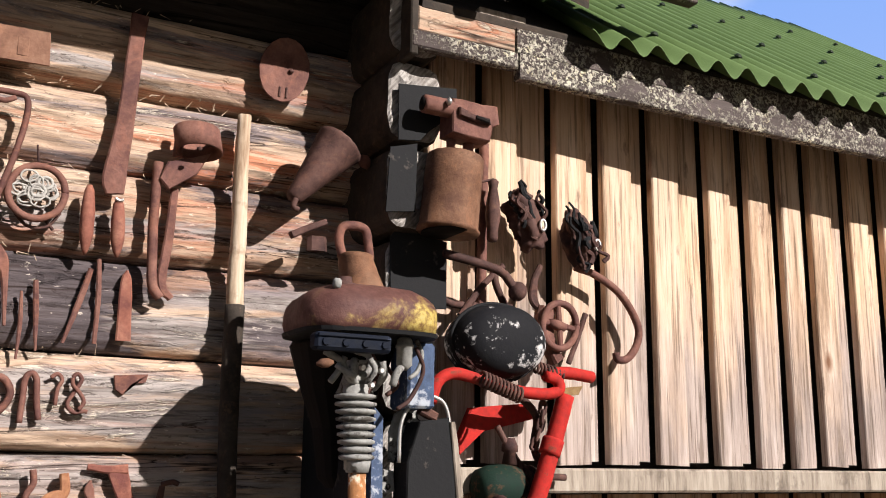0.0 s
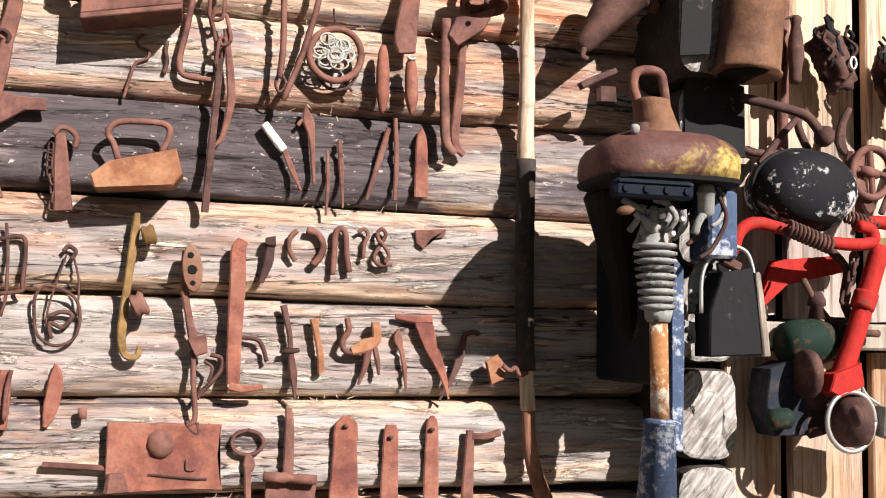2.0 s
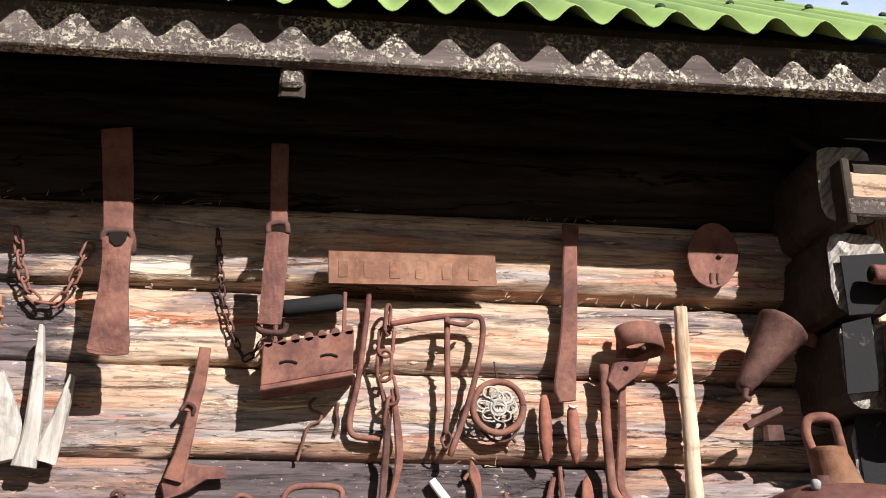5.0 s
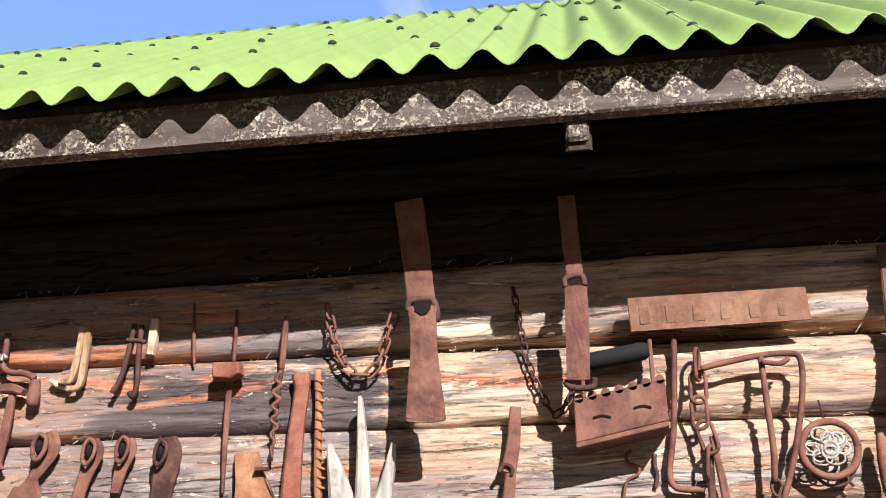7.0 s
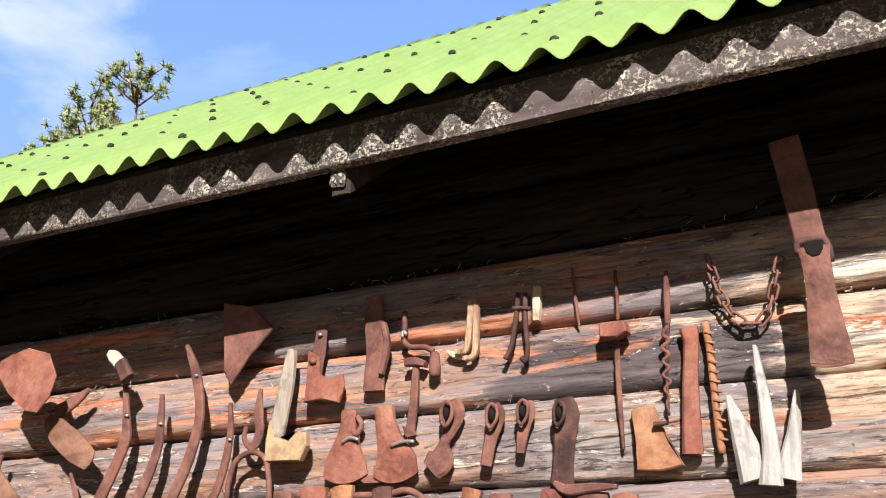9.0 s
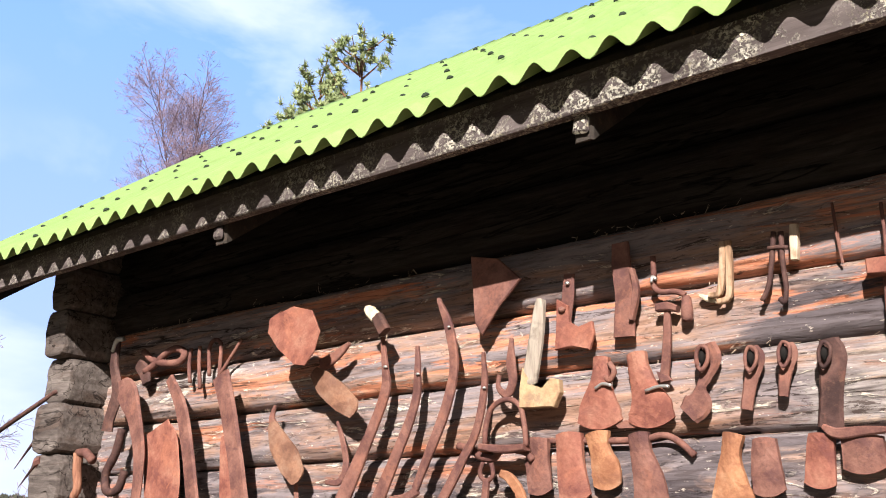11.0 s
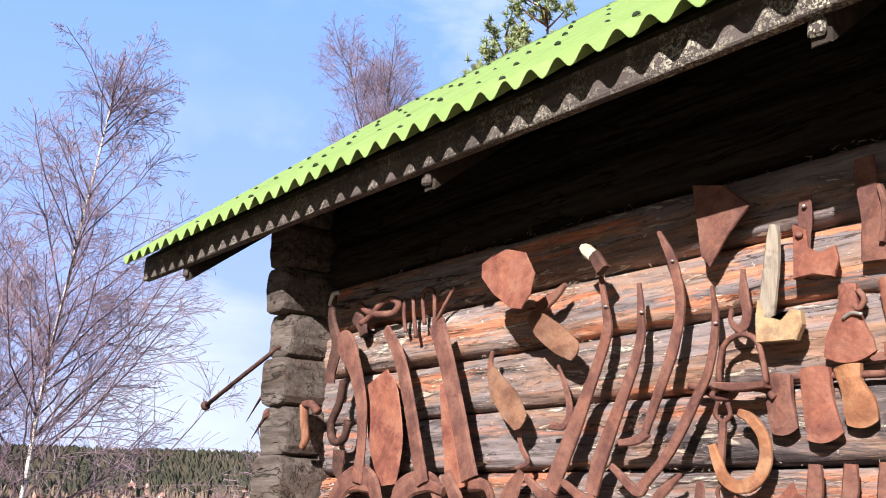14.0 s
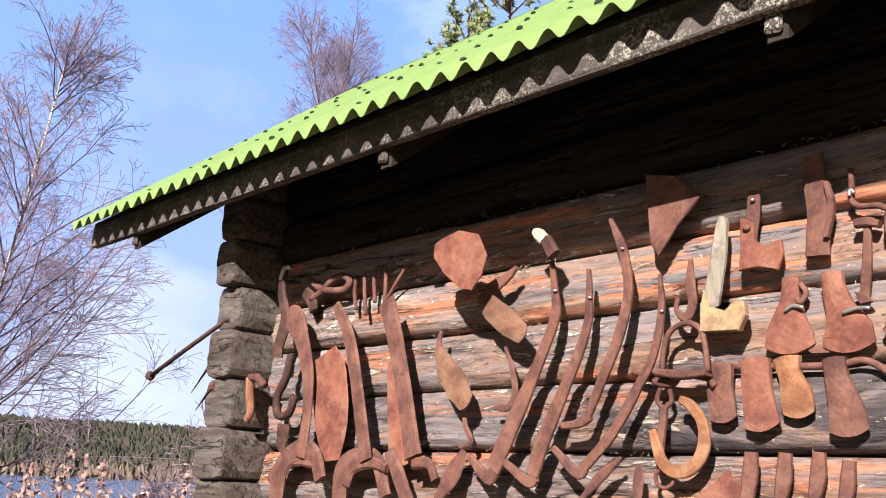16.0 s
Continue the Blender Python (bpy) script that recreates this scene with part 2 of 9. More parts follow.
def fascia_material(name="lichen_board", bare=0.45):
    n = Nodes(name, 0.9, 0, 0.1)
    grain = n.noise(30, (0.08, 1, 1), 6, 0.7)
    base = n.ramp(grain, [(0.3, (0.035, 0.026, 0.024)), (0.55, (0.10, 0.08, 0.075)), (0.8, (0.20, 0.165, 0.155))])
    spots = n.noise(120, detail=4, rough=0.7, distort=0.6)
    zone = n.noise(7, detail=6, rough=0.75)
    k = n.mix(1.0, n.grey(spots, 0.48, 0.54), n.grey(zone, bare, bare + 0.13), 'MULTIPLY')
    sep = n.t.nodes.new("ShaderNodeSeparateXYZ")
    n.link(n.geo, sep.inputs[0])
    thin = n.t.nodes.new("ShaderNodeMapRange")
    for key, v in (("From Min", -0.9), ("From Max", -2.4), ("To Min", 1.0), ("To Max", 0.35)):
        thin.inputs[key].default_value = v
    n.link(sep.outputs[0], thin.inputs["Value"])
    k = n.mix(1.0, k, thin.outputs[0], 'MULTIPLY')
    lichen = n.ramp(n.noise(45, detail=3), [(0.35, (0.38, 0.35, 0.28)), (0.55, (0.60, 0.56, 0.46)), (0.75, (0.68, 0.60, 0.36))])
    c = n.mix(k, base, lichen)
    return n.done(c, n.mix(0.6, grain, k), 1.0, 0.007)


def roof_material(name, tone):
    n = Nodes(name, 0.75, 0, 0.2)
    a = n.noise(9, detail=6, rough=0.65)
    b = n.noise(220, detail=4, rough=0.7)
    c = n.ramp(a, [(0.3, (0.185, 0.275, 0.085)), (0.55, (0.21, 0.305, 0.10)), (0.75, (0.235, 0.335, 0.12))])
    c = n.mix(n.grey(b, 0.32, 0.5), n.mix(0.25, c, (0.08, 0.14, 0.04)), c)
    c = n.mix(n.grey(n.noise(26, detail=5, rough=0.75), 0.64, 0.72), c, n.mix(0.4, c, (0.32, 0.36, 0.20)))
    c = n.mix(1.0, c, tone, 'MULTIPLY')
    return n.done(c, b, 0.3, 0.002)


LOG = log_material()
LOG_GREY = log_end_material("grey_log_end", 1.0)
# The two top logs carry the eave's shade in their near-black colour.
LOG_SHADED_TOP = log_end_material("eave_shade_top_log", 0.20)
LOG_SHADED = log_end_material("eave_shade_log", 0.23)
PLANK = plank_material("pine_plank", 0.0)
# a greyer mix of the same wood, for the recessed planks
PLANK_GREY = plank_material("greyer_plank", 0.14)
RUST = rust_material("brown_rust", (0.115, 0.050, 0.040), (0.235, 0.107, 0.080), (0.34, 0.168, 0.122))
RUST_RED = rust_material("red_rust", (0.18, 0.062, 0.044), (0.355, 0.138, 0.092), (0.45, 0.212, 0.14))
RUST_DARK = rust_material("dark_rust", (0.05, 0.026, 0.022), (0.115, 0.058, 0.047), (0.19, 0.10, 0.08))
RUST_ORANGE = rust_material("orange_rust", (0.25, 0.10, 0.05), (0.43, 0.20, 0.105), (0.54, 0.315, 0.18))
FASCIA = fascia_material()
BARE_BOARD = fascia_material("grey_split_board", 0.42)
ROOF = roof_material("green_corrugated_roofing", (1.0, 1.0, 1.0))
ROOF_OLD = roof_material("old_dark_green_roofing", (0.42, 0.46, 0.45))
DARK_WOOD = rust_material("near_black_wood", (0.035, 0.028, 0.022), (0.06, 0.048, 0.038), (0.09, 0.07, 0.055), 0.9)


# ---- mesh helpers ----
def mesh_of(name, bm, material, smooth=False):
    me = bpy.data.meshes.new(name)
    bm.to_mesh(me)
    bm.free()
    for m in (material if isinstance(material, (list, tuple)) else [material]):
        me.materials.append(m)
    if smooth:
        for p in me.polygons:
            p.use_smooth = True
    return me


def part(name, bm, material, parent=None, label="", smooth=False, at=None):
    ob = new(name, mesh_of(name, bm, material, smooth))
    if at is not None:
        ob.matrix_basis = at
    if parent is not None:
        ob.parent = parent
    if label:
        ob["label"] = label
    return ob


def thing(name, label, category, at=None, group="", kind=""):
    ob = new(name)
    ob.empty_display_size = 0.05
    if at is not None:
        ob.matrix_basis = at
    return tagged(ob, label, category, group, kind)


def add_box(bm, lo, hi, bevel=0.0, wob=0.0):
    r = bmesh.ops.create_cube(bm, size=1)
    for v in r["verts"]:
        v.co = Vector([lo[i] + (v.co[i] + 0.5) * (hi[i] - lo[i]) + random.uniform(-wob, wob) for i in range(3)])
    if bevel:
        edges = list({e for v in r["verts"] for e in v.link_edges})
        bmesh.ops.bevel(bm, geom=edges, offset=bevel, segments=1, affect='EDGES')
    return bm


def long_bm(lo, hi, pieces=32, wob=0.0):
    """A long board along x in short lengths, so that it can be shifted and wander."""
    verts, faces = [], []
    ch = min(hi[1] - lo[1], hi[2] - lo[2]) * 0.12
    ring = ((lo[1] + ch, lo[2]), (hi[1], lo[2]), (hi[1], hi[2]), (lo[1] + ch, hi[2]), (lo[1], hi[2] - ch), (lo[1], lo[2] + ch))
    for i in range(pieces + 1):
        x = lo[0] + (hi[0] - lo[0]) * i / pieces
        for k, (y, z) in enumerate(ring):
            verts.append((x, y, z + wob * noise.noise((x * 1.3, k // 3 * 7.0, lo[2] * 9))))
    for i in range(pieces):
        for k in range(6):
            a, b = i * 6 + k, i * 6 + (k + 1) % 6
            faces.append((a, b, b + 6, a + 6))
    faces.append(tuple(range(6))[::-1])
    faces.append(tuple(range(pieces * 6, pieces * 6 + 6)))
    bm = grow(bmesh.new(), verts, faces)
    bmesh.ops.recalc_face_normals(bm, faces=bm.faces)
    return bm


def box_bm(lo, hi, bevel=0.0, wob=0.0):
    return add_box(bmesh.new(), lo, hi, bevel, wob)


def grow(bm, verts, faces):
    vs = [bm.verts.new(v) for v in verts]
    for f in faces:
        try:
            bm.faces.new([vs[i] for i in f])
        except ValueError:
            pass
    return bm


# ---- the store house: log wall, eaves, roof ----
PITCH = 0.095                      # one wave of the roofing
EAVE_Y, EAVE_Z, SLOPE = -0.44, 2.75, 0.75
RIDGE_Y = 1.15
ROOF_X0, ROOF_X1 = -4.82, 1.52
SEAMS = (0.0, 0.17, 0.35, 0.53, 0.71, 0.89, 1.07, 1.25, 1.43, 1.614, 1.799, 1.98, 2.16, 2.325, 2.50, 2.67, 2.84)


def log_mesh(x0, x1, z0, z1, seed, depth=0.16, bulge=0.036, steps=420):
    """A hewn log that lies along x, its front bulging towards -y, with cracks and an uneven face."""
    rows = 30
    verts, faces = [], []
    h, c = z1 - z0, (z0 + z1) / 2
    for i in range(steps + 1):
        x = x0 + (x1 - x0) * i / steps
        sag = 0.012 * noise.noise((x * 0.5, seed * 3.1, 0.3))
        swell = 1.0 + 0.10 * noise.noise((x * 0.6, seed * 1.7, 5.0))
        for j in range(rows + 1):
            a = -1 + 2 * j / rows
            front = bulge * (1 - abs(a) ** 6.5)
            lip = 0.945 + 0.045 * noise.noise((x * 1.7, seed + (5 if a > 0 else 9), 6.0))
            if abs(a) > lip:
                front -= 0.04
            rough = 0.007 * noise.noise((x * 2.4, a * 2.2 + seed, 1.0)) + 0.0045 * noise.noise((x * 4, a * 9 + seed, 2.0)) + 0.0025 * noise.noise((x * 22, a * 24 + seed, 3.0))
            groove = noise.noise((x * 1.6, a * 7.0 + seed * 5, 4.0))
            rough -= 0.007 * max(0.0, 1 - abs(groove) * 22)
            verts.append((x, -front - rough + 0.022, c + sag + a * h * 0.5 * swell))
    n = rows + 1
    for i in range(steps):
        for j in range(rows):
            a = i * n + j
            faces.append((a, a + n, a + n + 1, a + 1))
    k = len(verts)
    for i in (0, steps):
        x = x0 if i == 0 else x1
        verts += [(x, depth, z0 + 0.005), (x, depth, z1 - 0.005)]
    faces.append((0, n * steps, k + 2, k)[::-1])
    faces.append((rows, n * steps + rows, k + 3, k + 1))
    faces.append(tuple(range(0, n)) + (k + 1, k))
    faces.append(tuple(reversed(range(n * steps, n * steps + n))) + (k + 2, k + 3))
    return grow(bmesh.new(), verts, faces)


# how each log has weathered: greying, orange heartwood, charcoal stain
WEATHER = {13: (0.05, 0.6, 0.0, 9), 12: (0.0, 1.0, 0.0, 0.97), 11: (0.02, 0.5, 0.0, 9), 10: (0.08, 0.1, 0.15, 0.0), 9: (0.03, 0.25, 0.05, 9), 8: (0.02, 0.1, 0.05, 9), 7: (0.0, 0.15, 0.03, 9), 6: (0.0, 0.25, 0.03, 9)}
wall = thing("wall_south", "weathered grey-brown log wall hung with old tools", "wall", kind="structure")
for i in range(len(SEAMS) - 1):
    log = part("log", log_mesh(-3.86, 0.93, SEAMS[i], SEAMS[i + 1], i + 1), (LOG_SHADED_TOP if i > 14 else LOG_SHADED if i > 13 else LOG), wall, smooth=True)
    log.color = WEATHER.get(i, (0.06, 0.0, 0.0, 9))
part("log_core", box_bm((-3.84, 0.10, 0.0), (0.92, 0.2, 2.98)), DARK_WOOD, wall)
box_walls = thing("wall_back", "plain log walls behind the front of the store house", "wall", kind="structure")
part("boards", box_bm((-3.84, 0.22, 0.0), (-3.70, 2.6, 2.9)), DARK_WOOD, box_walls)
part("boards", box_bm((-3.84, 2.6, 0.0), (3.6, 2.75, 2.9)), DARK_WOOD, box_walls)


# straw and moss that peeps out of the seams
rnd = random.Random(3)
cv, cf = [], []
for sz in SEAMS[7:15]:
    for i in range(420):
        x = rnd.uniform(-3.7, 0.85)
        if noise.noise((x * 3.1, sz * 9, 0)) < rnd.uniform(-0.1, 0.3):
            continue
        a = rnd.gauss(0, 0.9)
        ln, w = rnd.uniform(0.004, 0.026), rnd.uniform(0.0005, 0.0012)
        p = Vector((x, rnd.uniform(-0.008, 0.018), sz + rnd.gauss(-0.004, 0.009)))
        d = Vector((math.cos(a), rnd.gauss(-0.15, 0.2), math.sin(a))) * ln
        u = Vector((-math.sin(a), 0.2, math.cos(a))) * w
        b = len(cv)
        cv.extend([tuple(p - u), tuple(p + d - u * 0.3), tuple(p + d + u * 0.3), tuple(p + u)])
        cf.append((b, b + 1, b + 2, b + 3))
me = bpy.data.meshes.new("seam_straw")
me.from_pydata(cv, [], cf)
me.materials.append(flat_material("dry_straw", (0.38, 0.29, 0.21), 0.9))
tagged(new("seam_straw", me), "dry straw and moss stuffed between the logs", "chinking", kind="stuff")


def log_end(x0, x1, y0, z0, z1, seed, r=0.03):
    """The end of a cross-wall log that sticks out of the corner towards -y."""
    bm = bmesh.new()
    sides, verts, faces = 28, [], []
    cx, cz = (x0 + x1) / 2, (z0 + z1) / 2
    rings = ((0.12, 1.0), (y0 * 0.3, 1.0), (y0 * 0.7, 1.0), (y0 + 0.014, 0.99), (y0 + 0.003, 0.95), (y0, 0.88), (y0 - 0.002, 0.5))
    for yy, s in rings:
        for k in range(sides):
            a = 2 * math.pi * k / sides + math.pi / sides
            ca, sa = math.cos(a), math.sin(a)
            q = 1 / (abs(ca) ** 5 + abs(sa) ** 5) ** 0.2
            jig = 1 + 0.035 * noise.noise((ca * 2, sa * 2, seed + yy * 4)) - 0.05 * max(0.0, noise.noise((ca * 5, sa * 5, seed * 3.3 + yy)) - 0.15)
            verts.append((cx + ca * q * s * jig * (x1 - x0) / 2, yy + 0.010 * noise.noise((ca * 1.5, sa * 3 + seed, yy)), cz + sa * q * s * jig * (z1 - z0) / 2))
    for i in range(len(rings) - 1):
        for k in range(sides):
            a, b = i * sides + k, i * sides + (k + 1) % sides
            faces.append((a, b, b + sides, a + sides))
    faces.append(tuple(reversed(range((len(rings) - 1) * sides, len(rings) * sides))))
    return grow(bm, verts, faces)


corner_l = thing("log_corner", "stack of grey weathered log ends at the house corner", "log corner", kind="structure")
rnd = random.Random(12)
for i in range(6, 16):
    z0, z1 = SEAMS[i] + 0.07, SEAMS[i + 1] + 0.07
    out = -0.21 if i >= 13 else -0.17 - 0.02 * (i % 2)
    left = -3.915 - 0.014 * max(0, 14 - i) + rnd.uniform(-0.012, 0.012)
    part("log_end", log_end(left, -3.775, out, z0 - 0.002, z1 + 0.002, i), LOG_GREY, corner_l)

# extension: board-and-batten wall
PL_Y = -0.10
ext = thing("wall_planks", "board-and-batten wall of sun-bleached pine planks", "wall", kind="structure")
ledge_z = 1.60


# eaves
fascia = thing("fascia_board", "dark eaves board crusted with pale lichen", "fascia", kind="structure")
part("board", long_bm((ROOF_X0 + 0.05, -0.37, 2.642), (ROOF_X1, -0.34, 2.735), 60, 0.004), FASCIA, fascia)


def corrugated(x0, waves, y0, z0, run, slope, pitch=PITCH, amp=0.019, thick=0.003, sub=10, cut=0.0):
    """A corrugated sheet: waves along x, running up the roof from the eave."""
    verts, faces = [], []
    nx = int(waves * sub)
    ny = 8
    for side in (0, 1):
        for j in range(ny + 1):
            y = y0 + run * j / ny
            for i in range(nx + 1):
                x = x0 + waves * pitch * i / nx
                w = amp * math.cos(2 * math.pi * (i / sub)) - amp
                wob = 0.003 * noise.noise((x * 4, y * 2, 3.0))
                verts.append((x, y - (0.004 * noise.noise((x * 9, 1, 1)) if j == 0 else 0), z0 + slope * (y - y0) + w + wob + (thick if side else 0)))
    n = nx + 1
    off = n * (ny + 1)
    for j in range(ny):
        for i in range(nx):
            a = j * n + i
            faces.append((a, a + n, a + n + 1, a + 1))
            faces.append((a + off, a + 1 + off, a + n + 1 + off, a + n + off))
    for i in range(nx):
        faces.append((i, i + 1, i + 1 + off, i + off))
        a = ny * n + i
        faces.append((a, a + off, a + 1 + off, a + 1))
    for j in range(ny):
        for e in (0, nx):
            a = j * n + e
            faces.append((a, a + n, a + n + off, a + off))
    return grow(bmesh.new(), verts, faces)


roof = thing("roof", "green corrugated bitumen roofing with nail caps", "roof", kind="structure")
E0X = -0.487                       # a crest of the wave, from which all sheets are counted
for k in range(7):
    x0 = E0X + (-40 + 9 * (k - 1)) * PITCH
    n = 10
    if k == 0:
        x0, n = E0X - 46 * PITCH, 6.5
    if k == 6:
        n = 11
    part("roof_sheet", corrugated(x0, n, EAVE_Y + 0.006 * (k % 2), EAVE_Z + 0.0032 * (k % 2), RIDGE_Y - EAVE_Y, SLOPE), ROOF, roof, smooth=True)
back = part("roof_sheet", long_bm((ROOF_X0, RIDGE_Y, 0), (ROOF_X1, RIDGE_Y + 1.7, 0.02), 40), ROOF, roof)
for v in back.data.vertices:
    v.co.z += EAVE_Z + SLOPE * (RIDGE_Y - EAVE_Y) - 0.03 - SLOPE * (v.co.y - RIDGE_Y)

soffit = thing("roof_boarding", "dark boards under the roof sheets", "boarding", kind="structure")
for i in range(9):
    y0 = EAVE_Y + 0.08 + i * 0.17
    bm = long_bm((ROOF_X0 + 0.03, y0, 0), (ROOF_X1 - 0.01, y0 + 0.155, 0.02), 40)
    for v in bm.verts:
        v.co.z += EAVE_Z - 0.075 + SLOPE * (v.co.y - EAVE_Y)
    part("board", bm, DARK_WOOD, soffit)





# ---- builders of the hung tools ----
def wood_material(name, a, b, c):
    n = Nodes(name, 0.85, 0, 0.15)
    grain = n.noise(60, (1, 1, 0.12), 5, 0.65)
    col = n.ramp(grain, [(0.3, a), (0.5, b), (0.72, c)])
    col = n.mix(n.grey(n.noise(18), 0.55, 0.7), col, a)
    return n.done(col, grain, 0.7, 0.003)


STEEL = flat_material("bright_wire", (0.55, 0.53, 0.5), 0.4, 0.8)
WRAP = wood_material("bandage", (0.45, 0.42, 0.38), (0.66, 0.63, 0.58), (0.75, 0.73, 0.68))
PALE = wood_material("pale_wood", (0.42, 0.33, 0.22), (0.60, 0.50, 0.36), (0.70, 0.62, 0.48))
BARK = wood_material("bark_wood", (0.14, 0.08, 0.05), (0.32, 0.20, 0.12), (0.48, 0.36, 0.25))
GREYWOOD = wood_material("grey_wood", (0.15, 0.12, 0.095), (0.30, 0.25, 0.20), (0.41, 0.355, 0.29))
POLE = wood_material("peeled_pole", (0.25, 0.16, 0.10), (0.50, 0.38, 0.27), (0.62, 0.52, 0.41))
STOCK = wood_material("red_brown_stock", (0.13, 0.055, 0.035), (0.26, 0.12, 0.075), (0.36, 0.19, 0.12))
TANRUST = rust_material("tan_rust", (0.115, 0.053, 0.03), (0.21, 0.105, 0.06), (0.29, 0.16, 0.095))
BLUEBLACK = rust_material("blue_black_iron", (0.012, 0.014, 0.02), (0.03, 0.035, 0.05), (0.08, 0.08, 0.09))
BONE = wood_material("weathered_bone", (0.20, 0.185, 0.165), (0.37, 0.35, 0.32), (0.50, 0.475, 0.435))
YELLOW = rust_material("yellow_paint_on_rust", (0.30, 0.17, 0.10), (0.50, 0.35, 0.19), (0.64, 0.51, 0.29))
OCHRE = rust_material("ochre_rust", (0.17, 0.08, 0.05), (0.29, 0.15, 0.095), (0.38, 0.225, 0.15))
BRASS = rust_material("brassy_rust", (0.17, 0.09, 0.03), (0.32, 0.20, 0.08), (0.42, 0.29, 0.14), 0.55)
# Flat black pieces in this colour stand in for the shade inside openings.
SHADE_BLACK = flat_material("hollow_shade", (0.012, 0.01, 0.009), 0.9)


def glide(points, sub):
    """Catmull-Rom through the points, of any number of dimensions."""
    ps = [Vector(p) for p in points]
    ps = [ps[0] * 2 - ps[1]] + ps + [ps[-1] * 2 - ps[-2]]
    res = []
    for i in range(1, len(ps) - 2):
        a, b, c, d = ps[i - 1:i + 3]
        for k in range(sub):
            t = k / sub
            res.append(0.5 * (2 * b + (c - a) * t + (2 * a - 5 * b + 4 * c - d) * t * t + (3 * b - a - 3 * c + d) * t ** 3))
    res.append(ps[-2])
    return res


def bar_bm(points, thick, off, origin):
    """A flat forged bar along a line on the wall: (x, z, width), with chamfered and slightly uneven edges."""
    line = glide(points, 5)
    verts, faces = [], []
    n = len(line)
    seed = points[0][0] * 37.0
    for i, p in enumerate(line):
        q = line[min(i + 1, n - 1)] - line[max(i - 1, 0)]
        t = Vector((q[0], q[1])).normalized()
        s = Vector((-t[1], t[0]))
        w = max(p[2], 0.003) / 2 * (1 + 0.05 * noise.noise((i * 0.6, seed, 0)))
        ch = min(0.003 if thick < 0.014 else 0.34 * w, w * 0.5, thick * 0.45)
        for u, v in ((-w, thick / 2 - ch), (-w, -thick / 2 + ch), (-w + ch, -thick / 2), (w - ch, -thick / 2), (w, -thick / 2 + ch), (w, thick / 2 - ch), (w - ch, thick / 2), (-w + ch, thick / 2)):
            verts.append((p[0] + s[0] * u - origin[0], -off + v + 0.0015 * noise.noise((i * 0.4, seed, u * 40)), p[1] + s[1] * u - origin[1]))
    for i in range(n - 1):
        for k in range(8):
            a, b = i * 8 + k, i * 8 + (k + 1) % 8
            faces.append((a, b, b + 8, a + 8))
    faces.append(tuple(range(8))[::-1])
    faces.append(tuple(range((n - 1) * 8, n * 8)))
    return fixed(grow(bmesh.new(), verts, faces))


def blade_bm(points, thick, off, origin, bow=0.2):
    """A forged blade along a line: (x, z, width), thick at the poll, thin and rounded at the cutting edge."""
    line = glide(points, 5)
    n, cols = len(line), 8
    seed = points[0][0] * 53.0
    verts, faces = [], []
    for side in (-1, 1):
        for i, p in enumerate(line):
            q = line[min(i + 1, n - 1)] - line[max(i - 1, 0)]
            t = Vector((q[0], q[1])).normalized()
            s = i / (n - 1)
            end = max(0.0, (s - 0.6) / 0.4)
            for k in range(cols + 1):
                u = -1 + 2 * k / cols
                w = p[2] / 2 * u * (1 + 0.05 * noise.noise((i * 0.5, seed, u)))
                push = bow * p[2] * (1 - u * u) * end * end - 0.06 * p[2] * (1 - s) ** 4 * u * u * -1
                h = thick / 2 * (1 - 0.8 * s ** 1.6) * (1 - 0.55 * u * u) + 0.0012
                h += 0.0012 * noise.noise((i * 0.8, u * 4, seed + side))
                verts.append((p[0] - t[1] * w + t[0] * push - origin[0], -off + side * h, p[1] + t[0] * w + t[1] * push - origin[1]))
    m = cols + 1
    back = n * m
    for i in range(n - 1):
        for k in range(cols):
            a = i * m + k
            faces.append((a, a + 1, a + m + 1, a + m))
            faces.append((back + a, back + a + m, back + a + m + 1, back + a + 1))
        for e in (0, cols):
            a = i * m + e
            faces.append((a, a + m, back + a + m, back + a))
    for k in range(cols):
        for r in (0, (n - 1) * m):
            faces.append((r + k, r + k + 1, back + r + k + 1, back + r + k))
    return fixed(grow(bmesh.new(), verts, faces))


def fixed(bm):
    bmesh.ops.recalc_face_normals(bm, faces=bm.faces)
    return bm


def tube_bm(line, radius, sides=8, end=1.0, bm=None):
    """A round bar along a line of points; end: the radius at the far end as a share."""
    bm = bm or bmesh.new()
    n = len(line)
    verts, faces = [], []
    t = (line[1] - line[0]).normalized()
    s = t.orthogonal().normalized()
    for i, p in enumerate(line):
        t = (line[min(i + 1, n - 1)] - line[max(i - 1, 0)]).normalized()
        s = (s - t * s.dot(t)).normalized()
        b = t.cross(s)
        r = radius * (1 + (end - 1) * i / max(n - 1, 1)) * (1 + 0.06 * noise.noise((p.x * 40, p.y * 40, p.z * 40)))
        for k in range(sides):
            a = 2 * math.pi * k / sides
            verts.append(p + (s * math.cos(a) + b * math.sin(a)) * r)
    for i in range(n - 1):
        for k in range(sides):
            a, c = i * sides + k, i * sides + (k + 1) % sides
            faces.append((a, c, c + sides, a + sides))
    faces.append(tuple(range(sides))[::-1])
    faces.append(tuple(range((n - 1) * sides, n * sides)))
    return grow(bm, verts, faces)


def rod_bm(points, r, end, origin):
    o = Vector((origin[0], 0, origin[1]))
    return tube_bm([p - o for p in glide(points, 5)], r, 8, end)


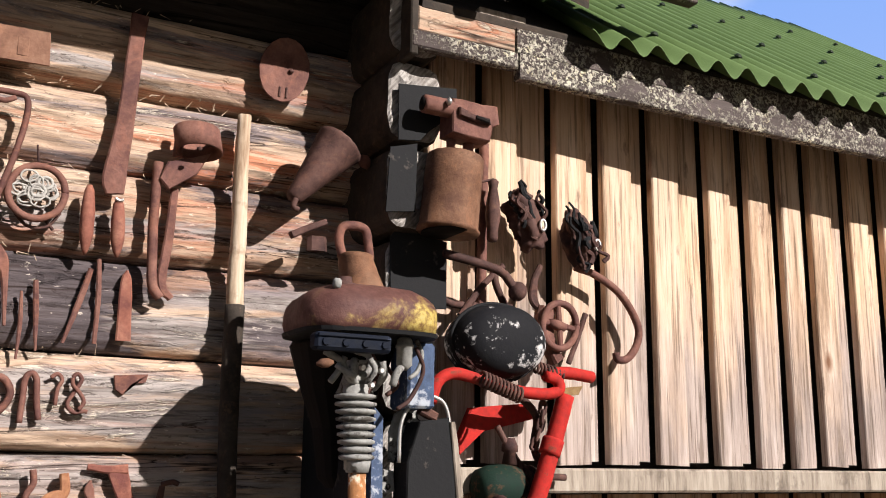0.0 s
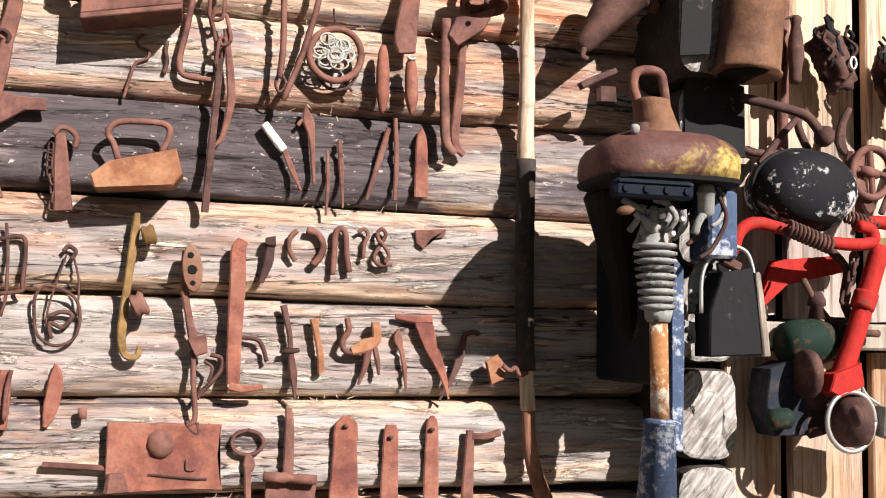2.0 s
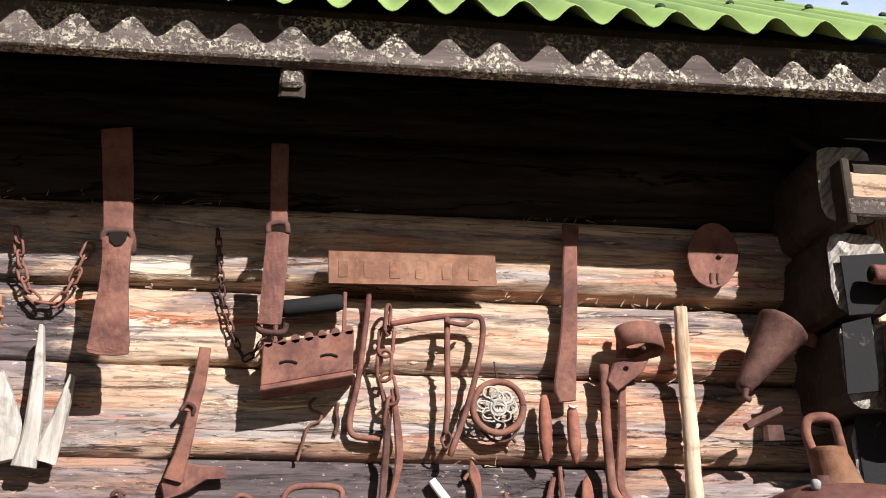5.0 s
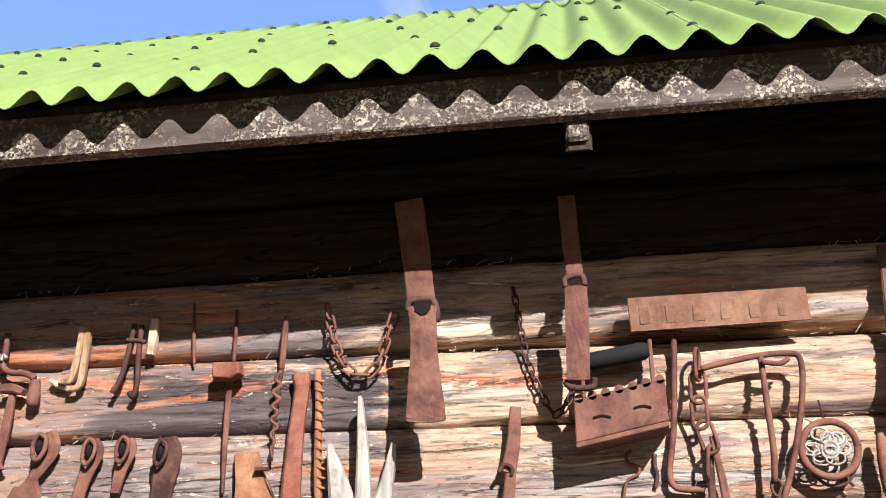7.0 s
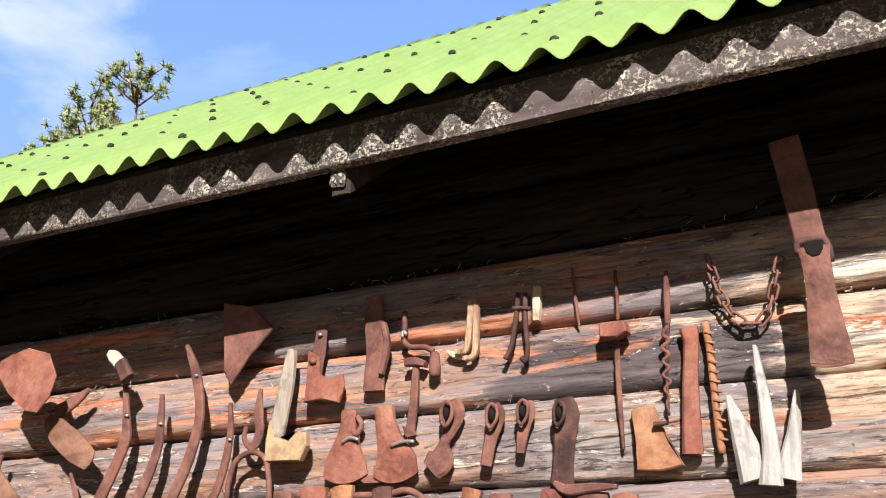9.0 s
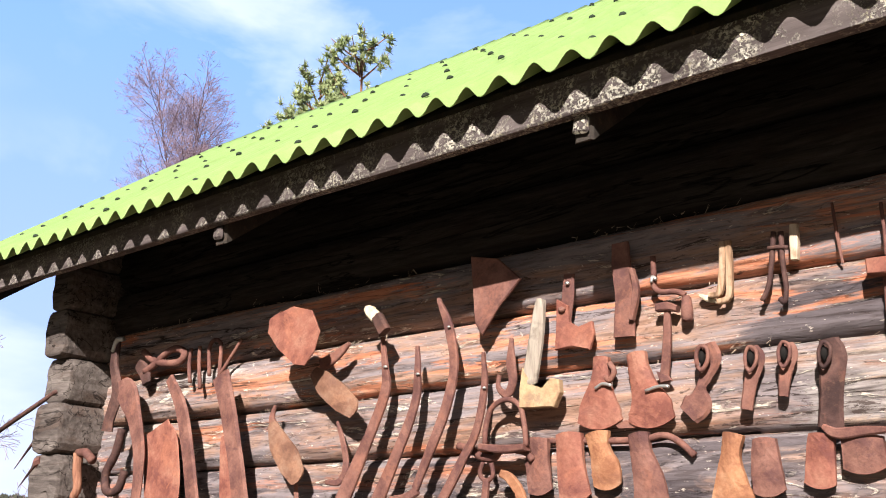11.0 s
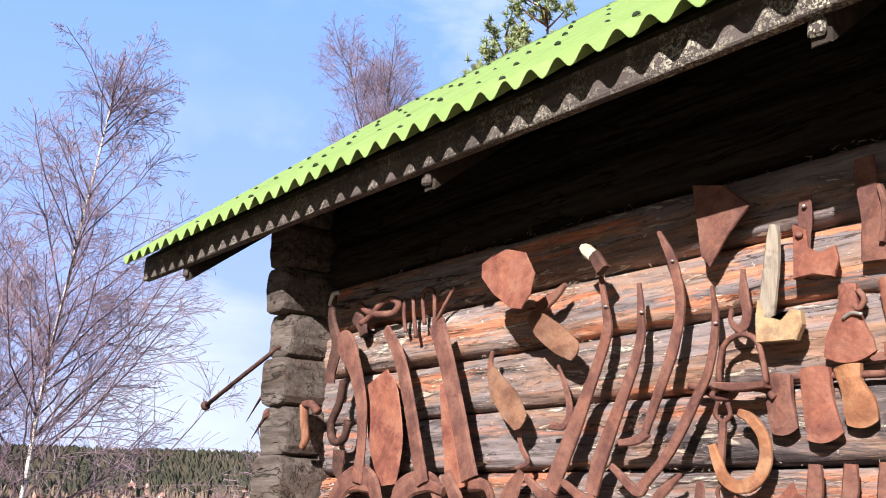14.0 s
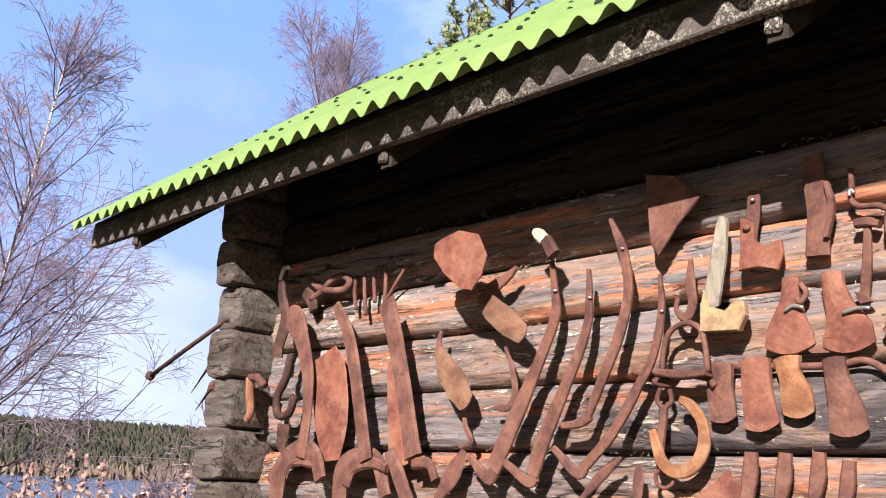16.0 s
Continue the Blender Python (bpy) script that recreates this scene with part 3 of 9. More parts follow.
def plate_bm(outline, thick, off, origin):
    """A forged plate: an outline on the wall with rounded-off edges."""
    bm = bmesh.new()
    c = Vector((sum(p[0] for p in outline) / len(outline), sum(p[1] for p in outline) / len(outline)))
    ch = min(0.003, thick * 0.3)
    rings = ((thick / 2, ch), (thick / 2 - ch, 0), (-thick / 2 + ch, 0), (-thick / 2, ch))
    pts = [Vector(p) for p in outline]
    verts, faces = [], []
    n = len(pts)
    for y, inset in rings:
        for p in pts:
            d = (c - p)
            q = p + d.normalized() * inset
            verts.append((q[0] - origin[0], -off + y, q[1] - origin[1]))
    for i in range(3):
        for k in range(n):
            a, b = i * n + k, i * n + (k + 1) % n
            faces.append((a, b, b + n, a + n))
    faces.append(tuple(range(n))[::-1])
    faces.append(tuple(range(3 * n, 4 * n)))
    grow(bm, verts, faces)
    bmesh.ops.triangulate(bm, faces=[f for f in bm.faces if len(f.verts) > 4])
    return fixed(bm)


def band_bm(centre, rx, ry, height, off, origin, thick=0.004, sides=26):
    """A hoop of flat iron band that stands out from the wall, seen from below."""
    rings = ((rx, ry, -0.5), (rx, ry, 0.5), (rx - thick, ry - thick, 0.5), (rx - thick, ry - thick, -0.5))
    verts, faces = [], []
    for a, b, h in rings:
        for k in range(sides):
            t = 2 * math.pi * k / sides
            y = b * math.sin(t)
            verts.append((centre[0] - origin[0] + a * math.cos(t) - 0.2 * h * height, -off + y, centre[1] - origin[1] + h * height - 0.25 * y))
    for i in range(4):
        for k in range(sides):
            p, q, e = i * sides + k, i * sides + (k + 1) % sides, (i + 1) % 4 * sides
            faces.append((p, q, e + (k + 1) % sides, e + k))
    return fixed(grow(bmesh.new(), verts, faces))


def lathe_bm(p0, p1, prof, off, origin=(0, 0), sides=14):
    """A turned part between two places on the wall; prof: (share of the length, radius)."""
    a, b = Vector((p0[0] - origin[0], -off, p0[1] - origin[1])), Vector((p1[0] - origin[0], -off, p1[1] - origin[1]))
    return turned_bm(a, b, prof, sides)


def turned_bm(a, b, prof, sides=16, bm=None):
    bm = bm or bmesh.new()
    t = (b - a).normalized()
    s = t.orthogonal().normalized()
    u = t.cross(s)
    verts, faces = [], []
    for h, r in prof:
        for k in range(sides):
            ang = 2 * math.pi * k / sides
            verts.append(a + (b - a) * h + (s * math.cos(ang) + u * math.sin(ang)) * r)
    for i in range(len(prof) - 1):
        for k in range(sides):
            p, q = i * sides + k, i * sides + (k + 1) % sides
            faces.append((p, q, q + sides, p + sides))
    faces.append(tuple(range(sides))[::-1])
    faces.append(tuple(range((len(prof) - 1) * sides, len(prof) * sides)))
    return grow(bm, verts, faces)


LINKS = {}


def link_mesh(length, r, mat):
    key = (length, r, mat.name)
    if key not in LINKS:
        w = length * 0.24
        pts = [Vector((w * math.cos(a), 0, w * math.sin(a) + (length / 2 - w) * (1 if math.sin(a) > 0 else -1))) for a in (math.pi * (k + 0.5) / 6 for k in range(12))]
        pts.append(pts[0])
        pts.append(pts[1])
        LINKS[key] = mesh_of("link", tube_bm(pts, r, 6), mat, True)
    return LINKS[key]


def chain_parts(parent, points, length, r, mat, origin):
    line = glide(points, 12)
    o = Vector((origin[0], 0, origin[1]))
    step, walked, side, nxt = length * 0.76, 0.0, 0, 0.0
    for i in range(len(line) - 1):
        seg = (line[i + 1] - line[i])
        walked += seg.length
        if walked >= nxt:
            nxt += step
            m = seg.to_track_quat('Z', 'Y').to_matrix().to_4x4()
            ob = new("link", link_mesh(length, r, mat))
            ob.parent = parent
            ob.matrix_basis = Matrix.Translation(line[i] - o) @ m @ pose(0, 0, 0, 0, 0, 20 + 80 * side)
            side = 1 - side


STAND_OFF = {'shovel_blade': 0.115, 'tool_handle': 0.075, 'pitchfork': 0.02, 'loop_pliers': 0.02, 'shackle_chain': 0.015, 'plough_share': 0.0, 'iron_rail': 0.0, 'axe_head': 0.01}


def tool(name, label, category, parts, group=""):
    """A tool hung on the log wall, made of bars, rods, plates, turned parts and chains."""
    first = parts[0][3][0]
    origin = (first[0], first[2]) if parts[0][1] in ('rod', 'chain') else (first[0], first[1])
    # towards the lake end the irons are moved off the logs towards the camera, to fit its view
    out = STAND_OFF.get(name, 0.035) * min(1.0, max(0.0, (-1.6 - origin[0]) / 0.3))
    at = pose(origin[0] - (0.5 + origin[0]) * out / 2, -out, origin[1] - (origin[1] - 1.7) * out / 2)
    single = len(parts) == 1 and parts[0][1] != 'chain'
    top = None if single else thing(name, label, category, at, group)
    for pname, kind, mat, pts, *rest in parts:
        if kind == 'chain':
            chain_parts(top, pts, rest[0], rest[1], mat, origin)
            continue
        if kind == 'bar':
            bm, smooth = bar_bm(pts, rest[0], rest[1], origin), False
        elif kind == 'blade':
            bm, smooth = blade_bm(pts, rest[0], rest[1], origin, rest[2]), False
        elif kind == 'rod':
            bm, smooth = rod_bm(pts, rest[0], rest[1], origin), True
        elif kind == 'band':
            bm, smooth = band_bm(pts[0], rest[0], rest[1], rest[2], rest[3], origin), True
        elif kind == 'plate':
            bm, smooth = plate_bm(pts, rest[0], rest[1], origin), False
        else:
            bm, smooth = lathe_bm(pts[0], pts[1], rest[0], rest[1], origin), True
        if single:
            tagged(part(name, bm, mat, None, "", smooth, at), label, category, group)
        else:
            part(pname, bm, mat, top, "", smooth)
    return top


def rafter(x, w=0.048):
    t = thing("rafter", "rough rafter darkened for eave shade, with a grey cut end", "rafter", kind="structure")
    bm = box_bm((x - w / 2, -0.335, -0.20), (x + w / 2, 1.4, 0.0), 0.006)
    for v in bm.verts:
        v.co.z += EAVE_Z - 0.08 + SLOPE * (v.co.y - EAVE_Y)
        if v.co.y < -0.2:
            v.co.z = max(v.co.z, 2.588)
    # Eave shade is put into the beam's colour; the sunlit end stays grey.
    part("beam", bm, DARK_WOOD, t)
    end = box_bm((x - 0.021, -0.349, 2.602), (x + 0.021, -0.3355, 2.641), 0.006)
    for v in end.verts:
        v.co += 0.004 * Vector((noise.noise(v.co * 40), 0, noise.noise(v.co * 40 + Vector((3, 3, 3)))))
    part("cut_end", end, FASCIA, t)


for rx in (-0.232, -1.475, -2.73, -4.38, 1.02):
    rafter(rx)


# ---- the extension's board-and-batten wall ----
def board(x0, x1, y0, y1, z0, z1, jag=0.0):
    """An upright board with slightly uneven edges and a rounded arris."""
    bm = bmesh.new()
    n, verts, faces = 8, [], []
    seed = x0 * 13
    for i in range(n + 1):
        z = z0 + (z1 - z0) * i / n
        d0, d1 = 0.003 * noise.noise((seed, z * 3, 0)), 0.003 * noise.noise((seed, z * 3, 9))
        ch = 0.003
        for x, y in ((x0 + d0, y1), (x0 + d0, y0 + ch), (x0 + d0 + ch, y0), (x1 + d1 - ch, y0), (x1 + d1, y0 + ch), (x1 + d1, y1)):
            verts.append((x, y, z + (jag * noise.noise((seed, x * 30, 4)) if i == 0 else 0)))
    for i in range(n):
        for k in range(6):
            a, b = i * 6 + k, i * 6 + (k + 1) % 6
            faces.append((a, b, b + 6, a + 6))
    faces.append(tuple(range(6))[::-1])
    faces.append(tuple(range(n * 6, n * 6 + 6)))
    return fixed(grow(bm, verts, faces))


random.seed(5)
EDGES = (0.955, 1.10, 1.288, 1.425, 1.574, 1.754, 1.892, 2.012, 2.123, 2.272, 2.41, 2.54, 2.67, 2.80, 2.93, 3.06, 3.19, 3.32, 3.45, 3.58)
WIDTHS = (0.10, 0.082, 0.088, 0.085, 0.085, 0.075, 0.07, 0.07, 0.075, 0.075)
for i, x in enumerate(EDGES[:-1]):
    w = WIDTHS[i % 10]
    part("batten", board(x, x + w, PL_Y - 0.022, PL_Y, ledge_z + random.uniform(0, 0.006), 2.60, 0.004), PLANK, ext)
    part("plank", board(x + w - 0.02, EDGES[i + 1] - 0.012, PL_Y + 0.004, PL_Y + 0.022, ledge_z + 0.012, 2.60, 0.004), PLANK_GREY, ext)
part("back_board", box_bm((0.98, PL_Y + 0.045, 0.0), (3.6, PL_Y + 0.06, 2.63)), DARK_WOOD, ext)
part("ledge_board", box_bm((0.98, PL_Y - 0.075, 1.545), (3.6, PL_Y + 0.02, 1.597), 0.005), GREYWOOD, ext)
for i, x in enumerate(EDGES[:-1]):
    part("plank", board(x + 0.01, x + 0.09, PL_Y - 0.012, PL_Y + 0.008, 0.02, 1.54), PLANK, ext)
    part("plank", board(x + 0.085, EDGES[i + 1] + 0.0, PL_Y + 0.01, PL_Y + 0.03, 0.02, 1.54), PLANK, ext)
part("end_board", box_bm((3.58, PL_Y, 0.0), (3.62, 2.6, 2.5)), DARK_WOOD, ext)
fascia2 = thing("fascia_board_low", "grey eaves board of the extension, split and lichen-grown", "fascia", kind="structure")
part("board", box_bm((0.842, -0.262, 2.437), (1.10, -0.235, 2.475), 0.004), FASCIA, fascia2)
part("board", long_bm((1.102, -0.262, 2.417), (3.7, -0.235, 2.475), 24, 0.004), BARE_BOARD, fascia2)
part("board", long_bm((1.10, -0.255, 2.477), (3.7, -0.232, 2.535), 24, 0.004), BARE_BOARD, fascia2)
part("board", box_bm((0.86, -0.25, 2.478), (1.10, -0.225, 2.535), 0.004), LOG, fascia2, "pale brown offcut of board").color = (0.0, 1.0, 0.05, 9)
part("board", box_bm((1.01, -0.245, 2.547), (1.13, -0.215, 2.57), 0.003), GREYWOOD, fascia2)
part("end_cap", box_bm((0.84, -0.26, 2.42), (0.858, 0.3, 2.56), 0.003), DARK_WOOD, fascia2)
roof2 = thing("roof_low", "darker old green corrugated roofing over the extension", "roof", kind="structure")
W2 = 0.0915
for k in range(3):
    part("roof_sheet", corrugated(1.255 + 9 * W2 * k, 9 if k < 2 else 9.5, -0.32 + 0.004 * (k % 2), 2.54 + 0.003 * (k % 2), 1.66, SLOPE, W2), ROOF_OLD, roof2, smooth=True)
bm = long_bm((0.87, -0.25, 0), (3.7, 1.3, 0.02), 24)
for v in bm.verts:
    v.co.z += 2.54 - 0.062 + SLOPE * (v.co.y + 0.32)
part("boarding", bm, DARK_WOOD, roof2)

# nail caps on the roof sheets
cap = bmesh.new()
turned_bm(Vector((0, 0, 0)), Vector((0, 0, 0.009)), ((0, 0.010), (0.35, 0.0105), (0.7, 0.008), (1, 0.004)), 8, cap)
bmesh.ops.transform(cap, matrix=pose(0, 0, 0, 36.9), verts=cap.verts)
cap_mesh = mesh_of("nail_cap", cap, flat_material("dark_green_cap", (0.025, 0.035, 0.02), 0.6))
for j, yy in enumerate((-0.36, -0.05, 0.27, 0.59, 0.90)):
    for i in range(-44, 20):
        if (i + j) % (2 if j else 5) == 0:
            o = new("nail_cap", cap_mesh)
            o.parent = roof
            o.location = (E0X + i * PITCH, yy + 0.006 * ((i * 7) % 3), EAVE_Z + SLOPE * (yy - EAVE_Y) + 0.004)
for j, yy in enumerate((-0.2, 0.15, 0.5, 0.85)):
    for i in range(1, 26):
        if (i + j) % 3 == 0:
            o = new("nail_cap", cap_mesh)
            o.parent = roof2
            o.location = (1.255 + i * W2, yy, 2.54 + SLOPE * (yy + 0.32) + 0.004)


def eave_to_camera(p, lap=0.0):
    """Moves eave points along the camera's sight lines to fit the shadow, more towards the lake end; lap: how much more
    the sheets do.
    """
    f = min(0.034, 0.0065 + 0.009 * max(0.0, 0.5 - p[0])) + lap * min(1.0, max(0.0, (-0.9 - p[0]) / 1.5))
    return Vector((p[0] + (-0.5 - p[0]) * f, p[1] + (-2.0 - p[1]) * f, p[2] + (1.7 - p[2]) * f))


def low_eave_to_camera(p):
    return Vector(p).lerp((0, -1.98, 1.6), 0.003 + 0.026 * min(1.0, max(0.0, (p[0] - 1.2) / 1.2)))


for ob in list(bpy.data.objects):
    if ob.parent and (ob.parent in (fascia, roof, soffit) or ob.parent.name.startswith("rafter")):
        if ob.name.startswith("nail_cap"):
            ob.location = eave_to_camera(ob.location, 0.014)
        else:
            for v in ob.data.vertices:
                v.co = eave_to_camera(v.co, 0.014 if ob.parent == roof else 0.0)
    elif ob.parent in (fascia2, roof2):
        # the low eave is drawn towards the first camera place, more at its far end
        if ob.name.startswith("nail_cap"):
            ob.location = low_eave_to_camera(ob.location)
        else:
            for v in ob.data.vertices:
                v.co = low_eave_to_camera(v.co)

tool('hinge_pair', 'broad rusty iron strap hinge hanging in two lengths', 'hinge', [
    ('upper_strap', 'bar', RUST, [(-0.586, 2.608, 0.060), (-0.572, 2.498, 0.058), (-0.561, 2.394, 0.056)], 0.008, 0.120),
    ('lower_strap', 'blade', RUST, [(-0.553, 2.372, 0.060), (-0.553, 2.345, 0.052), (-0.551, 2.290, 0.050), (-0.550, 2.220, 0.062), (-0.548, 2.165, 0.074), (-0.548, 2.148, 0.072)], 0.016, 0.145, 0.05),
    ('eye_hole', 'plate', SHADE_BLACK, [(-0.570, 2.378), (-0.567, 2.360), (-0.557, 2.350), (-0.545, 2.351), (-0.537, 2.362), (-0.535, 2.379)], 0.004, 0.154),
    ('eye', 'rod', RUST_DARK, [(-0.586, -0.128, 2.368), (-0.581, -0.128, 2.388), (-0.541, -0.128, 2.391), (-0.530, -0.128, 2.373), (-0.528, -0.128, 2.344)], 0.007, 1.0)], 'strap hinges')
tool('hinge_pair', 'narrow rusty iron strap hinge ending in a hook', 'hinge', [
    ('upper_strap', 'bar', RUST, [(-0.266, 2.598, 0.035), (-0.263, 2.509, 0.034), (-0.259, 2.431, 0.034)], 0.008, 0.108),
    ('lower_strap', 'blade', RUST, [(-0.258, 2.397, 0.043), (-0.260, 2.307, 0.044), (-0.264, 2.216, 0.044)], 0.014, 0.133, 0.03),
    ('eye', 'rod', RUST_DARK, [(-0.278, -0.116, 2.402), (-0.276, -0.116, 2.421), (-0.246, -0.116, 2.425), (-0.240, -0.116, 2.404)], 0.006, 1.0),
    ('hook', 'rod', RUST_DARK, [(-0.289, -0.123, 2.216), (-0.277, -0.123, 2.204), (-0.240, -0.123, 2.203), (-0.233, -0.123, 2.220)], 0.006, 1.0)], 'strap hinges')
tool('chain', 'thin dark iron chain looped on the log wall', 'chain', [
    ('links', 'chain', RUST_DARK, [(-0.384, -0.03, 2.428), (-0.374, -0.03, 2.356), (-0.362, -0.03, 2.284), (-0.34, -0.03, 2.221), (-0.314, -0.03, 2.175), (-0.289, -0.03, 2.196), (-0.273, -0.03, 2.22), (-0.253, -0.03, 2.231)], 0.024, 0.002)], 'chains')
tool('number_plate', 'rusty embossed metal number plate with worn characters', 'plate', [
    ('sheet', 'plate', OCHRE, [(-0.161, 2.391), (0.178, 2.394), (0.181, 2.328), (-0.158, 2.322)], 0.006, 0.06),
    ('embossed_bar', 'bar', OCHRE, [(-0.13, 2.37, 0.022), (-0.129, 2.336, 0.022)], 0.004, 0.0622),
    ('embossed_bar', 'bar', OCHRE, [(-0.079, 2.37, 0.022), (-0.078, 2.336, 0.022)], 0.004, 0.0622),
    ('embossed_bar', 'bar', OCHRE, [(-0.027, 2.371, 0.024), (-0.026, 2.337, 0.024)], 0.004, 0.0622),
    ('embossed_bar', 'bar', OCHRE, [(0.026, 2.372, 0.022), (0.026, 2.338, 0.024)], 0.004, 0.0622),
    ('embossed_bar', 'bar', OCHRE, [(0.078, 2.373, 0.022), (0.079, 2.338, 0.022)], 0.004, 0.0622),
    ('embossed_bar', 'bar', OCHRE, [(0.132, 2.373, 0.022), (0.132, 2.339, 0.022)], 0.004, 0.0622)])
tool('hook_rod', 'bent iron rod with a hooked lower end', 'hook', [
    ('rod', 'rod', RUST, [(-0.075, -0.035, 2.32), (-0.081, -0.035, 2.244), (-0.092, -0.035, 2.138), (-0.106, -0.035, 2.058), (-0.101, -0.035, 2.03), (-0.081, -0.035, 2.023), (-0.047, -0.035, 2.022)], 0.006, 1.0)], 'iron hooks')
tool('trace_chain', 'heavy rusty chain with long oval links and a hook', 'chain', [
    ('links', 'chain', RUST, [(-0.038, -0.05, 2.254), (-0.041, -0.05, 2.201), (-0.042, -0.05, 2.149), (-0.031, -0.05, 2.104), (-0.035, -0.05, 2.056)], 0.062, 0.004),
    ('long_bar', 'bar', RUST_DARK, [(-0.033, 2.059, 0.013), (-0.038, 1.96, 0.014), (-0.044, 1.864, 0.014), (-0.049, 1.771, 0.014)], 0.012, 0.05),
    ('hook', 'bar', RUST, [(-0.025, 2.117, 0.01), (-0.013, 2.028, 0.015), (-0.011, 1.973, 0.015), (-0.024, 1.913, 0.009), (-0.037, 1.894, 0.007)], 0.01, 0.045)], 'chains')
tool('iron_bracket', 'rusty iron rod frame bent like a stirrup', 'bracket', [
    ('frame', 'rod', RUST, [(-0.033, -0.06, 2.243), (-0.002, -0.06, 2.25), (0.074, -0.06, 2.263), (0.124, -0.06, 2.265), (0.15, -0.06, 2.253), (0.144, -0.06, 2.181), (0.117, -0.06, 2.076), (0.085, -0.06, 1.988)], 0.006, 1.0),
    ('leg', 'rod', RUST, [(0.079, -0.06, 2.26), (0.08, -0.06, 2.166), (0.081, -0.06, 2.085), (0.076, -0.06, 2.029)], 0.006, 1.0),
    ('brace', 'rod', RUST, [(0.078, -0.07, 2.248), (0.11, -0.07, 2.244), (0.128, -0.07, 2.253)], 0.005, 1.0),
    ('link', 'rod', RUST_DARK, [(0.076, -0.055, 2.041), (0.07, -0.055, 2.019), (0.078, -0.055, 2.003), (0.089, -0.055, 2.02), (0.079, -0.055, 2.039)], 0.003, 1.0)])
tool('shear', 'rusty iron blade fork ending in two pear-shaped weights', 'shears', [
    ('blade', 'bar', RUST, [(0.341, 2.472, 0.034), (0.336, 2.401, 0.031), (0.328, 2.245, 0.034), (0.316, 2.137, 0.044), (0.319, 2.1, 0.035)], 0.012, 0.05),
    ('weight', 'lathe', RUST_RED, [(0.273, 2.111), (0.274, 1.977)], [(0, 0.005), (0.08, 0.009), (0.35, 0.013), (0.7, 0.013), (0.92, 0.007), (1, 0.002)], 0.05),
    ('weight', 'lathe', RUST_RED, [(0.328, 2.091), (0.332, 1.978)], [(0, 0.005), (0.08, 0.01), (0.35, 0.013), (0.7, 0.013), (0.92, 0.007), (1, 0.002)], 0.05),
    ('wire', 'rod', STEEL, [(0.319, -0.06, 2.09), (0.328, -0.06, 2.086), (0.335, -0.06, 2.089)], 0.003, 1.0)])
tool('clamp', 'rusty iron collar clamp with two long legs', 'clamp', [
    ('leg', 'rod', RUST, [(0.397, -0.05, 2.175), (0.395, -0.05, 2.072), (0.398, -0.05, 1.981), (0.402, -0.05, 1.931), (0.418, -0.05, 1.907)], 0.01, 1.0),
    ('leg', 'bar', RUST, [(0.435, 2.13, 0.015), (0.43, 2.031, 0.018), (0.422, 1.94, 0.018), (0.442, 1.91, 0.014)], 0.01, 0.035),
    ('jaw', 'plate', RUST, [(0.398, 2.139), (0.412, 2.176), (0.46, 2.191), (0.496, 2.205), (0.471, 2.158), (0.417, 2.119)], 0.012, 0.06),
    ('collar', 'band', RUST, [(0.466, 2.222)], 0.046, 0.036, 0.044, 0.075),
    ('rivet', 'lathe', RUST_DARK, [(0.456, 2.196), (0.465, 2.196)], [(0, 0.003), (0.5, 0.005), (1, 0.003)], 0.112),
    ('upright', 'bar', RUST, [(0.435, 2.253, 0.017), (0.433, 2.192, 0.019)], 0.01, 0.05)])
tool('knife', 'white bandaged knife with a worn thin blade', 'knife', [
    ('handle', 'bar', WRAP, [(0.053, 1.946, 0.015), (0.071, 1.923, 0.016), (0.092, 1.898, 0.015)], 0.014, 0.03),
    ('blade', 'bar', RUST, [(0.092, 1.898, 0.01), (0.108, 1.862, 0.011), (0.126, 1.823, 0.004)], 0.004, 0.03)], 'small hand tools')
tool('spike', 'rusty iron spike with a barbed head', 'spike', [
    ('shaft', 'bar', RUST, [(0.129, 1.983, 0.004), (0.135, 1.959, 0.022), (0.143, 1.923, 0.013), (0.15, 1.837, 0.005)], 0.01, 0.03),
    ('barb', 'rod', RUST, [(0.137, -0.03, 1.963), (0.122, -0.03, 1.956), (0.116, -0.03, 1.947)], 0.004, 1.0)], 'small hand tools')
tool('blade', 'thin rusty iron awl hung on the log wall', 'blade', [
    ('blade', 'bar', RUST, [(0.174, 1.903, 0.005), (0.177, 1.844, 0.008), (0.175, 1.779, 0.004)], 0.006, 0.025)], 'small hand tools')
tool('blade', 'narrow rusty knife blade hung on the log wall', 'blade', [
    ('blade', 'bar', RUST, [(0.197, 1.926, 0.009), (0.202, 1.867, 0.01), (0.207, 1.795, 0.004)], 0.006, 0.025)], 'small hand tools')
tool('blade', 'worn rusty chisel hung by a wire hung on the log wall', 'blade', [
    ('blade', 'bar', RUST, [(0.292, 1.956, 0.01), (0.277, 1.897, 0.012), (0.252, 1.813, 0.006)], 0.006, 0.025)], 'small hand tools')
tool('blade', 'slim rusty iron bar hung on the log wall', 'blade', [
    ('blade', 'bar', RUST, [(0.305, 1.976, 0.008), (0.309, 1.904, 0.01), (0.308, 1.815, 0.008)], 0.006, 0.025)], 'small hand tools')
tool('blade', 'short broad rusty blade hung on the log wall', 'blade', [
    ('blade', 'bar', RUST_RED, [(0.358, 1.959, 0.004), (0.358, 1.933, 0.022), (0.36, 1.824, 0.029)], 0.006, 0.025)], 'small hand tools')
